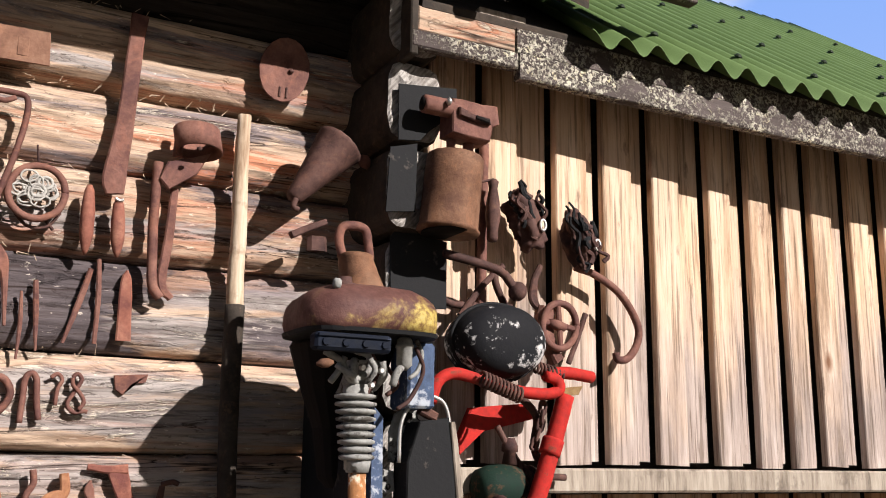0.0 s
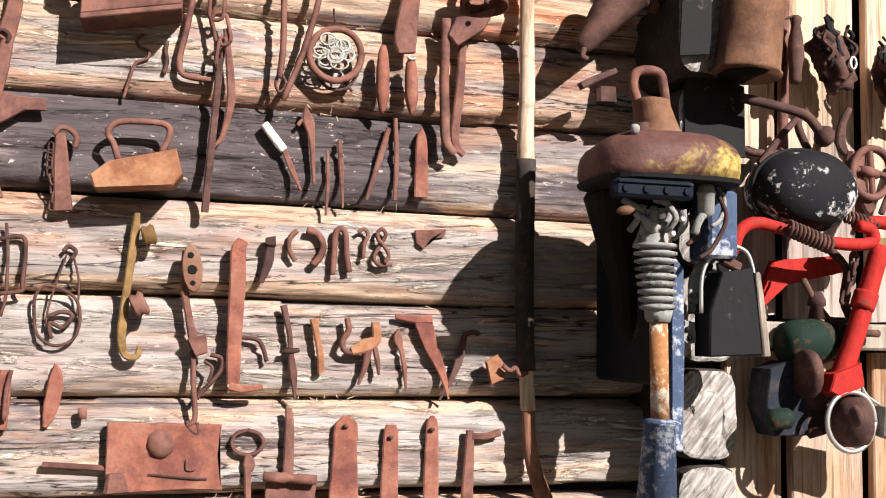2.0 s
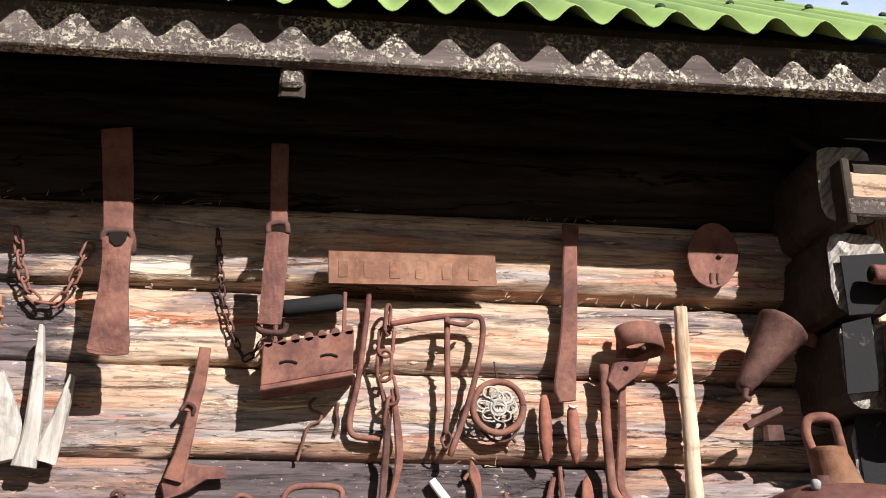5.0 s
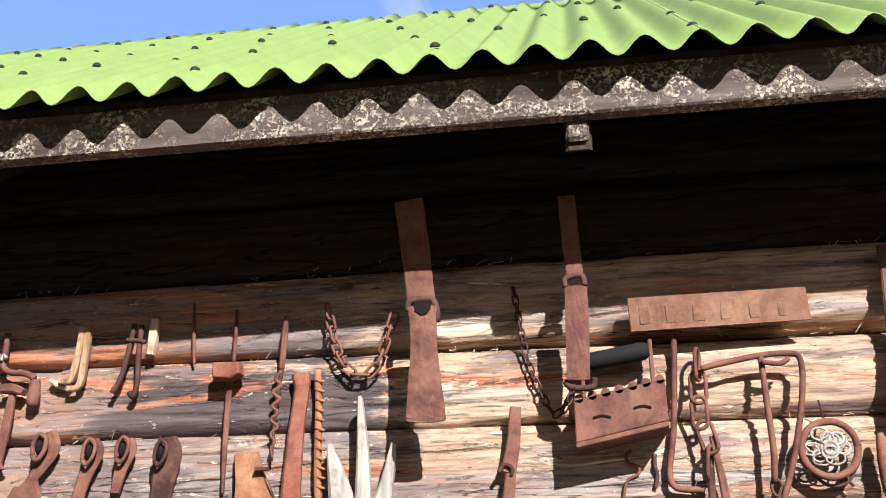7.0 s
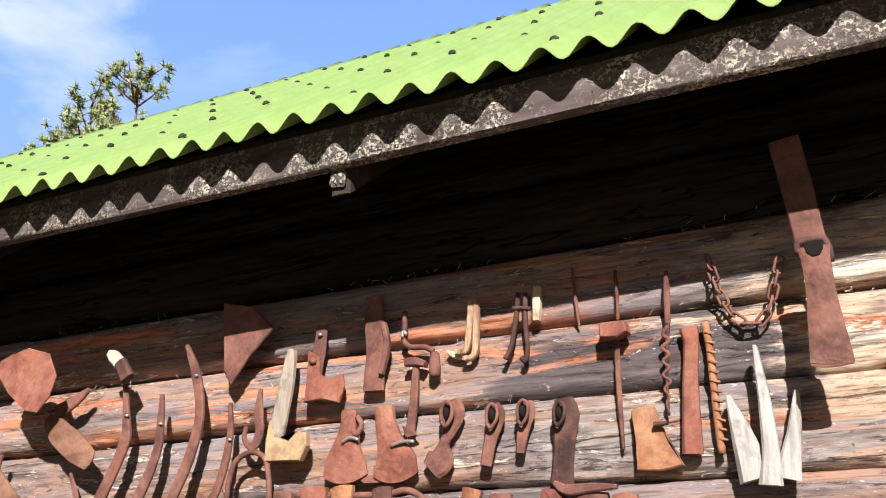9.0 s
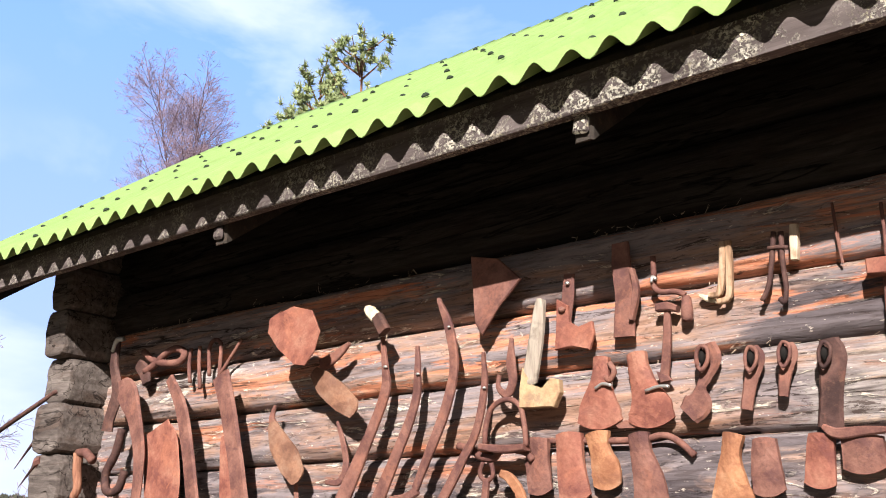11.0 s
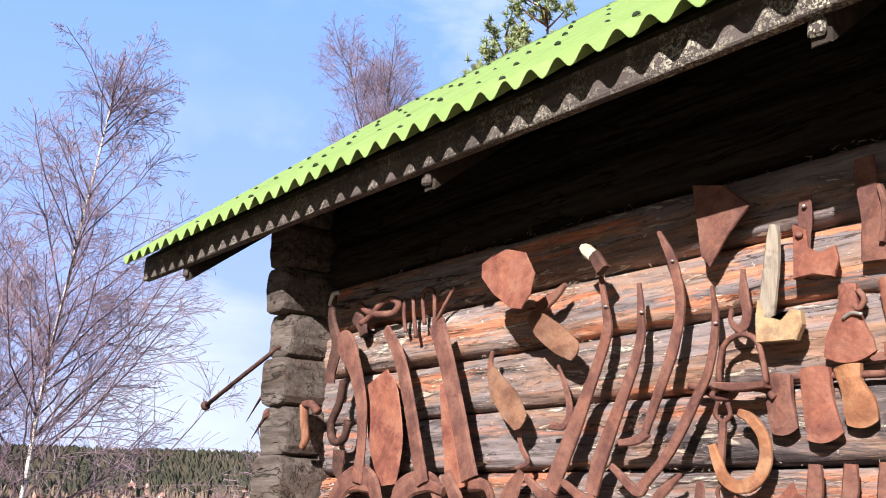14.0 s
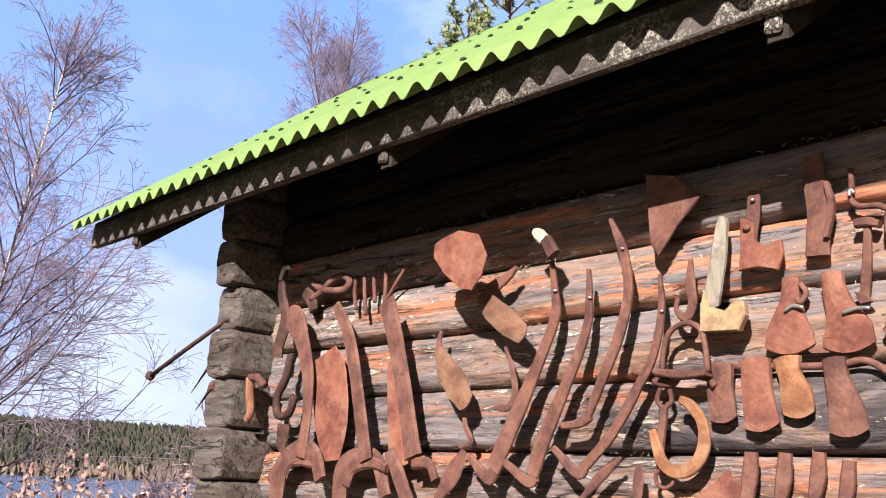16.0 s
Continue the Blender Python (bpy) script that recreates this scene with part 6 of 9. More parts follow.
tool('loop_pliers', 'rusty iron loop with twisted ends', 'loop', [
    ('loop', 'rod', RUST, [(-3.52, -0.04, 2.403), (-3.456, -0.04, 2.366), (-3.374, -0.04, 2.347), (-3.299, -0.04, 2.345), (-3.277, -0.04, 2.373), (-3.328, -0.04, 2.393), (-3.389, -0.04, 2.381), (-3.437, -0.04, 2.353), (-3.5, -0.04, 2.33)], 0.013, 1.0),
    ('jaw', 'bar', RUST_DARK, [(-3.546, 2.361, 0.044), (-3.5, 2.326, 0.058), (-3.483, 2.287, 0.043)], 0.014, 0.04)])
tool('coulter_knife', 'long rusty plough coulter with a broad head', 'coulter', [
    ('blade', 'bar', RUST, [(-3.63, 2.276, 0.066), (-3.564, 2.253, 0.106), (-3.502, 2.165, 0.076), (-3.454, 2.042, 0.061), (-3.448, 1.906, 0.049), (-3.467, 1.782, 0.06)], 0.016, 0.06),
    ('foot', 'bar', RUST, [(-3.384, 1.762, 0.034), (-3.489, 1.777, 0.049), (-3.595, 1.758, 0.048), (-3.658, 1.699, 0.042)], 0.016, 0.05)], 'plough coulters')
tool('rusty_sheet', 'tall red-rusted iron sheet folded along one edge', 'sheet', [
    ('sheet', 'bar', RUST_RED, [(-3.395, 2.128, 0.126), (-3.362, 2.038, 0.194), (-3.33, 1.885, 0.18), (-3.32, 1.77, 0.099)], 0.006, 0.035)])
tool('coulter_bar', 'dark rusty coulter bar with a kinked top', 'coulter', [
    ('bar', 'bar', RUST, [(-3.3, 2.282, 0.041), (-3.222, 2.181, 0.056), (-3.172, 2.061, 0.059), (-3.108, 1.859, 0.06), (-3.081, 1.775, 0.058)], 0.014, 0.07),
    ('foot', 'bar', RUST, [(-3.19, 1.698, 0.039), (-3.162, 1.755, 0.048), (-3.059, 1.769, 0.035), (-2.988, 1.752, 0.028)], 0.016, 0.06)], 'plough coulters')
tool('coulter_bar', 'wide rusty coulter bar with a cranked foot', 'coulter', [
    ('bar', 'bar', RUST, [(-3.021, 2.266, 0.078), (-2.974, 2.162, 0.073), (-2.913, 1.991, 0.07), (-2.85, 1.788, 0.075)], 0.016, 0.07),
    ('foot', 'bar', RUST, [(-2.861, 1.775, 0.047), (-2.789, 1.768, 0.032), (-2.759, 1.724, 0.024)], 0.016, 0.06)], 'plough coulters')
tool('red_slab', 'narrow slab of flaking red rust', 'slab', [
    ('slab', 'bar', RUST_RED, [(-3.009, 2.078, 0.045), (-2.989, 1.98, 0.073), (-2.966, 1.858, 0.081), (-2.944, 1.756, 0.108)], 0.012, 0.04)])
tool('iron_stake', 'dark twisted iron stake near the corner', 'stake', [
    ('stake', 'bar', RUST_DARK, [(-3.669, 2.461, 0.04), (-3.669, 2.37, 0.039), (-3.63, 2.27, 0.059), (-3.661, 2.179, 0.055), (-3.668, 2.134, 0.062)], 0.02, 0.06),
    ('wire', 'rod', STEEL, [(-3.673, -0.07, 2.417), (-3.653, -0.07, 2.457), (-3.614, -0.07, 2.457)], 0.009, 1.0)])
tool('dark_hook', 'dark iron hook with leather scraps', 'hook', [
    ('hook', 'rod', RUST_DARK, [(-3.589, -0.05, 2.133), (-3.612, -0.05, 2.053), (-3.66, -0.05, 1.984), (-3.639, -0.05, 1.923), (-3.572, -0.05, 1.93), (-3.548, -0.05, 1.989)], 0.015, 1.0),
    ('scrap', 'bar', RUST_DARK, [(-3.615, 1.892, 0.074), (-3.617, 1.829, 0.061), (-3.599, 1.793, 0.022)], 0.01, 0.04)])
tool('axe_head', 'flat rusty axe head on an iron rail', 'axe head', [
    ('blade', 'blade', RUST, [(-1.81, 2.003, 0.061), (-1.813, 1.945, 0.064), (-1.806, 1.878, 0.069)], 0.026000000000000002, 0.035, 0.16)], 'axe heads')
tool('axe_head', 'smooth red-rusted axe head on an iron rail', 'axe head', [
    ('blade', 'blade', RUST_RED, [(-1.721, 2.01, 0.069), (-1.719, 1.939, 0.072), (-1.708, 1.861, 0.087)], 0.026000000000000002, 0.035, 0.16)], 'axe heads')
tool('axe_head', 'chipped rusty axe head with an orange poll', 'axe head', [
    ('blade', 'blade', RUST_ORANGE, [(-1.645, 2.007, 0.062), (-1.639, 1.965, 0.05), (-1.625, 1.921, 0.073), (-1.622, 1.885, 0.07)], 0.026000000000000002, 0.035, 0.16)], 'axe heads')
tool('axe_head', 'dark rusty axe head with an orange edge', 'axe head', [
    ('blade', 'blade', RUST, [(-1.538, 1.998, 0.049), (-1.531, 1.946, 0.052), (-1.516, 1.892, 0.075), (-1.512, 1.848, 0.086)], 0.026000000000000002, 0.035, 0.16)], 'axe heads')
tool('axe_head', 'orange-rusted bearded axe head', 'axe head', [
    ('blade', 'blade', RUST_ORANGE, [(-1.312, 1.984, 0.046), (-1.322, 1.938, 0.041), (-1.325, 1.883, 0.072), (-1.322, 1.839, 0.099)], 0.026000000000000002, 0.035, 0.16)], 'axe heads')
tool('axe_head', 'purple-brown rusty axe head', 'axe head', [
    ('blade', 'blade', RUST, [(-1.247, 1.97, 0.048), (-1.247, 1.912, 0.062), (-1.243, 1.862, 0.07)], 0.026000000000000002, 0.035, 0.16)], 'axe heads')
tool('iron_rail', 'rusty iron rail holding the axe heads', 'rail', [
    ('rail', 'rod', RUST, [(-1.833, -0.03, 1.996), (-1.681, -0.03, 1.988), (-1.542, -0.03, 1.982), (-1.482, -0.03, 1.989), (-1.445, -0.03, 1.975), (-1.407, -0.03, 1.942)], 0.008, 1.0)])
tool('torn_plate', 'torn scrap of rusty plate', 'scrap', [
    ('scrap', 'plate', RUST, [(-1.601, 2.019), (-1.572, 2.029), (-1.526, 2.02), (-1.54, 2.009), (-1.591, 2.01)], 0.006, 0.03)])
tool('axe_head', 'pink-rusted axe head on the lower row', 'axe head', [
    ('blade', 'blade', RUST_RED, [(-1.129, 1.972, 0.05), (-1.133, 1.94, 0.055), (-1.14, 1.874, 0.062)], 0.026000000000000002, 0.035, 0.16)], 'axe heads')
tool('axe_head', 'square rusty axe head on the lower row', 'axe head', [
    ('blade', 'blade', RUST, [(-1.052, 1.963, 0.077), (-1.05, 1.903, 0.086)], 0.026000000000000002, 0.035, 0.16)], 'axe heads')
tool('axe_head', 'rusty wedge-shaped axe head on the lower row', 'axe head', [
    ('blade', 'blade', RUST_RED, [(-0.977, 1.957, 0.051), (-0.978, 1.901, 0.062)], 0.026000000000000002, 0.035, 0.16)], 'axe heads')
tool('folded_iron', 'folded sheet of rusty iron', 'scrap', [
    ('sheet', 'bar', RUST, [(-1.12, 1.983, 0.012), (-1.093, 1.968, 0.022), (-1.04, 1.97, 0.019), (-0.988, 1.969, 0.009)], 0.012, 0.05)])
tool('iron_stake', 'grey-tipped rusty iron stake', 'stake', [
    ('stake', 'bar', RUST, [(-1.734, 1.803, 0.028), (-1.738, 1.755, 0.036), (-1.747, 1.701, 0.028)], 0.02, 0.04)], 'iron stakes')
tool('iron_stake', 'fork-headed rusty iron stake', 'stake', [
    ('stake', 'bar', RUST, [(-1.653, 1.802, 0.026), (-1.657, 1.755, 0.036), (-1.667, 1.702, 0.026)], 0.02, 0.04)], 'iron stakes')
tool('iron_stake', 'short rusty iron stake', 'stake', [
    ('stake', 'bar', RUST, [(-1.576, 1.804, 0.024), (-1.58, 1.759, 0.034), (-1.59, 1.708, 0.024)], 0.02, 0.04)], 'iron stakes')
tool('iron_stake', 'slim rusty iron stake', 'stake', [
    ('stake', 'bar', RUST, [(-1.512, 1.788, 0.024), (-1.517, 1.744, 0.031), (-1.526, 1.694, 0.024)], 0.02, 0.04)], 'iron stakes')
tool('star_plate', 'rusty star-shaped iron plate scrap', 'plate', [
    ('plate', 'plate', RUST_RED, [(-1.839, 1.729), (-1.812, 1.756), (-1.798, 1.767), (-1.789, 1.742), (-1.756, 1.729), (-1.768, 1.683), (-1.858, 1.678), (-1.872, 1.715)], 0.006, 0.03)])
tool('iron_hoop', 'thick rusty iron hoop at the foot of the tool row', 'hoop', [
    ('hoop', 'bar', RUST, [(-3.611, 1.616, 0.081), (-3.593, 1.732, 0.081), (-3.504, 1.787, 0.079), (-3.399, 1.781, 0.066), (-3.352, 1.7, 0.059)], 0.018, 0.05)], 'iron hoops')
tool('iron_hoop', 'thick rusty iron hoop at the foot of the tool row', 'hoop', [
    ('hoop', 'bar', RUST, [(-3.234, 1.632, 0.074), (-3.228, 1.739, 0.068), (-3.128, 1.772, 0.072), (-3.044, 1.756, 0.058), (-3, 1.658, 0.054)], 0.018, 0.05)], 'iron hoops')
tool('iron_hoop', 'thick rusty iron hoop at the foot of the tool row', 'hoop', [
    ('hoop', 'bar', RUST, [(-2.986, 1.795, 0.045), (-2.938, 1.727, 0.056), (-2.885, 1.646, 0.057)], 0.018, 0.05)], 'iron hoops')
tool('scythe_piece', 'broken scythe blade among the lower tools', 'blade', [
    ('blade', 'bar', RUST, [(-2.774, 1.651, 0.02), (-2.706, 1.733, 0.065), (-2.657, 1.797, 0.024)], 0.006, 0.04)], 'lower blades')
tool('scythe_piece', 'narrow blade leaning among the lower tools', 'blade', [
    ('blade', 'bar', RUST, [(-2.215, 1.686, 0.014), (-2.158, 1.739, 0.029), (-2.095, 1.785, 0.01)], 0.006, 0.04)], 'lower blades')
tool('scythe_piece', 'upright narrow rusty blade', 'blade', [
    ('blade', 'bar', RUST, [(-2.043, 1.693, 0.027), (-2.04, 1.735, 0.031), (-2.038, 1.768, 0.019)], 0.006, 0.04)], 'lower blades')


# ---- things at the corner by the plank wall ----
def paint_material(name, col, rust, amount=0.55, rough=0.45):
    n = Nodes(name, max(rough, 0.65), 0, 0.05)
    big = n.noise(12, detail=5, rough=0.65)
    small = n.noise(70, detail=4, rough=0.65)
    worn = n.mix(0.4, big, small)
    c = n.mix(n.grey(worn, amount, amount + 0.06), tuple(col), tuple(rust))
    c = n.mix(n.grey(small, 0.35, 0.6), n.mix(0.35, c, (0.02, 0.02, 0.02)), c)
    return n.done(c, n.mix(0.5, worn, small), 0.5, 0.003)


BLACKTIN = paint_material("worn_black_paint", (0.018, 0.018, 0.019), (0.07, 0.06, 0.053), 0.60, 0.6)
REDPAINT = paint_material("red_paint", (0.42, 0.028, 0.022), (0.16, 0.045, 0.03), 0.56, 0.5)
GREENPAINT = paint_material("dark_green_paint", (0.012, 0.028, 0.020), (0.075, 0.042, 0.026), 0.52)
ALU = paint_material("dull_aluminium", (0.30, 0.295, 0.275), (0.07, 0.063, 0.055), 0.54, 0.4)
TUBE = paint_material("worn_tube", (0.38, 0.17, 0.07), (0.55, 0.47, 0.36), 0.52)
BLUEPAINT = paint_material("chalky_blue_paint", (0.07, 0.10, 0.17), (0.36, 0.38, 0.42), 0.53)
CONTROL = paint_material("dark_blue_enamel", (0.010, 0.013, 0.022), (0.06, 0.075, 0.11), 0.60, 0.4)
PEELED = paint_material("peeling_black_paint", (0.014, 0.014, 0.016), (0.56, 0.54, 0.53), 0.545, 0.65)


def hood_material():
    n = Nodes("yellow_and_maroon_hood", 0.65, 0, 0.25)
    big = n.noise(10, detail=5, rough=0.65, distort=0.8)
    small = n.noise(80, detail=4, rough=0.65)
    c = n.ramp(big, [(0.35, (0.075, 0.03, 0.026)), (0.55, (0.125, 0.056, 0.045)), (0.72, (0.18, 0.10, 0.062))])
    # what is left of the yellow paint, low on one side
    sep = n.t.nodes.new("ShaderNodeSeparateXYZ")
    n.link(n.geo, sep.inputs[0])
    total = big
    for axis, lo, hi, a, b in ((0, -0.03, 0.08, -0.12, 0.13), (2, 0.02, 0.085, 0.06, -0.16)):
        m = n.t.nodes.new("ShaderNodeMapRange")
        for k, v in (("From Min", lo), ("From Max", hi), ("To Min", a), ("To Max", b)):
            m.inputs[k].default_value = v
        n.link(sep.outputs[axis], m.inputs["Value"])
        s = n.t.nodes.new("ShaderNodeMath")
        n.link(total, s.inputs[0])
        n.link(m.outputs[0], s.inputs[1])
        total = s.outputs[0]
    c = n.mix(n.grey(total, 0.47, 0.63), c, n.ramp(small, [(0.35, (0.22, 0.12, 0.04)), (0.55, (0.42, 0.31, 0.08)), (0.7, (0.36, 0.31, 0.12))]))
    c = n.mix(n.grey(small, 0.40, 0.60), n.mix(0.4, c, (0.05, 0.018, 0.012)), c)
    return n.done(c, small, 0.5, 0.003)


HOOD = hood_material()

def sawn_material(name, tone):
    """Grey end grain with slanting saw marks."""
    n = Nodes(name, 0.9, 0, 0.1)
    turn = n.node("ShaderNodeMapping", Rotation=(0, radians(-40), 0))
    n.link(n.geo, turn.inputs["Vector"])
    pull = n.node("ShaderNodeMapping", Scale=(1, 1, 0.07))
    n.link(turn.outputs[0], pull.inputs["Vector"])
    marks = n.node("ShaderNodeTexNoise", Scale=170, Detail=3, Roughness=0.55)
    n.link(pull.outputs[0], marks.inputs["Vector"])
    stain = n.noise(16, detail=5, rough=0.7)
    c = n.ramp(marks.outputs["Fac"], [(0.34, (0.15, 0.135, 0.122)), (0.5, (0.32, 0.295, 0.27)), (0.68, (0.48, 0.45, 0.415))])
    c = n.mix(n.grey(stain, 0.48, 0.66), c, n.mix(0.6, c, (0.10, 0.075, 0.06)))
    c = n.mix(1.0, c, tone, 'MULTIPLY')
    return n.done(c, marks.outputs["Fac"], 0.9, 0.005)


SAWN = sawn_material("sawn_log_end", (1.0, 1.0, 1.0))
corner_r = thing("log_corner", "grey sawn cross-log ends at the corner by the planks", "log corner", kind="structure")
for i in range(4, 15):
    z0 = 1.325 + 0.184 * (i - 8)
    out = (0.20 if i > 11 else 0.15) + 0.008 * (i % 3)
    left = 0.92 - 0.51 * out
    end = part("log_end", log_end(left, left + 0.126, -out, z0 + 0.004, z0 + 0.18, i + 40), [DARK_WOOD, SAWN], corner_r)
    # Sides are painted near black for their shade; only the sawn fronts stay grey.
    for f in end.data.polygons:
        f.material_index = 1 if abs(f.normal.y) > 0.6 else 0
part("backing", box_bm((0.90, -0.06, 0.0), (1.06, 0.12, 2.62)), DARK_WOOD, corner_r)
part("gable_board", box_bm((0.86, 0.02, 2.5), (1.50, 0.05, 3.02)), DARK_WOOD, corner_r)


def spring(name, a, b, radius, turns, wire, mat, parent):
    a, b = Vector(a), Vector(b)
    t = (b - a).normalized()
    s = t.orthogonal().normalized()
    u = t.cross(s)
    n = turns * 10
    line = [a + (b - a) * (i / n) + (s * math.cos(2 * math.pi * i / 10) + u * math.sin(2 * math.pi * i / 10)) * radius for i in range(n + 1)]
    return part(name, tube_bm(line, wire, 6), mat, parent, smooth=True)


def loft_bm(rings, sides=24, power=3.0):
    """Rounded-rectangle rings stacked along z: (z, x, y, half width, half depth)."""
    verts, faces = [], []
    for z, x, y, hw, hd in rings:
        for k in range(sides):
            a = 2 * math.pi * k / sides
            ca, sa = math.cos(a), math.sin(a)
            q = (abs(ca) ** power + abs(sa) ** power) ** (-1 / power)
            verts.append((x + hw * q * ca, y + hd * q * sa, z))
    for i in range(len(rings) - 1):
        for k in range(sides):
            p, q = i * sides + k, i * sides + (k + 1) % sides
            faces.append((p, q, q + sides, p + sides))
    faces.append(tuple(range(sides))[::-1])
    faces.append(tuple(range((len(rings) - 1) * sides, len(rings) * sides)))
    return grow(bmesh.new(), verts, faces)


motor = thing("outboard_motor", "old outboard motor with a rusty yellow and maroon hood", "outboard motor", pose(0.722, -0.312, 1.826))
o = Vector((0.74, -0.30, 1.83))
hood = part("hood", loft_bm([(0.0, 0, 0, 0.116, 0.095), (0.003, 0, 0, 0.126, 0.103), (0.02, 0, 0, 0.129, 0.106), (0.046, 0, 0, 0.128, 0.105), (0.06, -0.002, 0, 0.124, 0.100), (0.072, -0.004, 0, 0.115, 0.088), (0.081, -0.007, 0, 0.095, 0.074), (0.087, -0.01, 0, 0.066, 0.056), (0.089, -0.01, 0, 0.04, 0.036)], 48, 4.0), HOOD, motor, smooth=True)
for v in hood.data.vertices:
    # a pressed arch over the front and a dented shoulder
    if v.co.y < 0:
        r = math.hypot(v.co.x - 0.01, (v.co.z + 0.02) * 1.3)
        v.co.y -= 0.006 * math.exp(-((r - 0.085) / 0.012) ** 2)
    v.co.z -= 0.012 * max(0.0, -v.co.x - 0.05) / 0.08 * (1 if v.co.z > 0.03 else 0)
    v.co += 0.003 * Vector((noise.noise(v.co * 18), noise.noise(v.co * 18 + Vector((5, 0, 0))), noise.noise(v.co * 18 + Vector((0, 9, 0)))))
part("rim", loft_bm([(-0.004, 0, 0, 0.128, 0.105), (0.003, 0, 0, 0.1305, 0.1075)], 48, 4.0), BLACKTIN, hood)
cone = part("neck", loft_bm([(0.082, 0.004, 0, 0.048, 0.044), (0.09, 0.003, 0, 0.040, 0.039), (0.115, -0.005, 0, 0.036, 0.036), (0.142, -0.012, 0, 0.032, 0.032), (0.148, -0.013, 0, 0.033, 0.033), (0.152, -0.013, 0, 0.026, 0.026)], 24, 2.2), TANRUST, motor, smooth=True)
ring = [Vector((-0.038, 0, 0.145)), Vector((-0.046, 0, 0.175)), Vector((-0.040, 0, 0.199)), Vector((-0.014, 0, 0.205)), Vector((0.006, 0, 0.199)), Vector((0.012, 0, 0.175)), Vector((0.016, 0, 0.145))]
part("lifting_handle", tube_bm(glide(ring, 5), 0.009, 8), RUST, cone, smooth=True)
cap = part("filler_cap", turned_bm(Vector((-0.052, -0.05, 0.074)), Vector((-0.052, -0.054, 0.098)), ((0, 0.016), (0.25, 0.018), (0.55, 0.018), (0.6, 0.012), (1, 0.010)), 14), RUST_DARK, hood, smooth=True)
part("filler_cap", turned_bm(Vector((-0.078, -0.075, 0.072)), Vector((-0.078, -0.08, 0.088)), ((0, 0.006), (0.2, 0.008), (0.8, 0.008), (1, 0.004))), ALU, hood, smooth=True)
control = part("control_bar", box_bm((-0.128, -0.115, -0.040), (0.012, -0.085, -0.010), 0.005), CONTROL, motor)
part("rail", box_bm((-0.124, -0.119, -0.018), (0.008, -0.115, -0.013), 0.001), CONTROL, control)
for k in range(4):
    part("bolt", turned_bm(Vector((-0.11 + 0.036 * k, -0.119, -0.027)), Vector((-0.11 + 0.036 * k, -0.112, -0.027)), ((0, 0.006), (1, 0.008)), 8), CONTROL, control)
carb = part("carburettor", turned_bm(Vector((0.062, -0.06, -0.004)), Vector((0.062, -0.06, -0.062)), ((0, 0.011), (0.08, 0.014), (0.2, 0.0145), (0.22, 0.0165), (0.3, 0.0165), (0.32, 0.0145), (0.85, 0.014), (0.92, 0.009), (1, 0.005)), 16), ALU, motor, smooth=True)
part("arm", tube_bm(glide([Vector((0.062, -0.06, -0.05)), Vector((0.045, -0.066, -0.068)), Vector((0.04, -0.06, -0.09))], 4), 0.007, 8), ALU, carb, smooth=True)
part("arm", tube_bm(glide([Vector((0.09, -0.05, -0.005)), Vector((0.102, -0.05, -0.03)), Vector((0.094, -0.05, -0.06)), Vector((0.075, -0.055, -0.075))], 5), 0.004, 6), ALU, carb, smooth=True)
# Oversized block in flat black, added for the shade under the hood.
part("engine_block", loft_bm([(-0.27, 0.02, 0.13, 0.02, 0.02), (-0.25, 0.018, 0.13, 0.034, 0.034), (-0.16, 0.015, 0.125, 0.045, 0.04), (-0.09, 0.012, 0.115, 0.07, 0.05), (-0.01, 0.005, 0.09, 0.095, 0.07), (0.0, 0.005, 0.09, 0.09, 0.066)], 20, 4.0), SHADE_BLACK, motor)
# an added bracket slab whose black face and shadow stand in for wall shade
part("bracket", box_bm((0.004, 0.03, -0.35), (0.03, 0.29, -0.06), 0.006), BLACKTIN, motor)
# the cast arms that carry the cylinder
mount = part("casting", loft_bm([(-0.098, 0.018, 0.06, 0.034, 0.034), (-0.088, 0.018, 0.055, 0.030, 0.030), (-0.07, 0.012, 0.03, 0.026, 0.026), (-0.052, 0.01, 0.0, 0.034, 0.028), (-0.044, 0.01, 0.0, 0.036, 0.03)], 20, 3.0), ALU, motor, smooth=True)
for pts, r in ((((-0.02, -0.03, -0.046), (-0.03, -0.04, -0.066), (-0.012, -0.02, -0.088)), 0.008), (((0.03, -0.035, -0.046), (0.036, -0.03, -0.07), (0.03, 0.0, -0.092)), 0.008), (((-0.055, -0.03, -0.055), (-0.03, -0.045, -0.075), (-0.02, -0.03, -0.06)), 0.006), (((0.0, -0.05, -0.045), (0.008, -0.055, -0.064), (0.0, -0.04, -0.085)), 0.006)):
    part("web", tube_bm(glide([Vector(p) for p in pts], 4), r, 8, 0.8), ALU, mount, smooth=True)
for x, z in ((-0.014, -0.06), (0.022, -0.064), (0.004, -0.09)):
    part("bolt", turned_bm(Vector((x, -0.055, z)), Vector((x, -0.046, z)), ((0, 0.004), (0.3, 0.006), (1, 0.006)), 6), STEEL, mount)
part("fuel_line", tube_bm(glide([Vector((0.085, -0.06, -0.02)), Vector((0.105, -0.05, -0.06)), Vector((0.08, -0.05, -0.11)), Vector((0.05, -0.06, -0.13))], 5), 0.004, 6), RUST_DARK, motor, smooth=True)
part("thumb_lever", turned_bm(Vector((-0.115, -0.09, -0.062)), Vector((-0.085, -0.09, -0.058)), ((0, 0.003), (0.3, 0.008), (0.7, 0.008), (1, 0.003)), 10), TANRUST, motor, smooth=True)
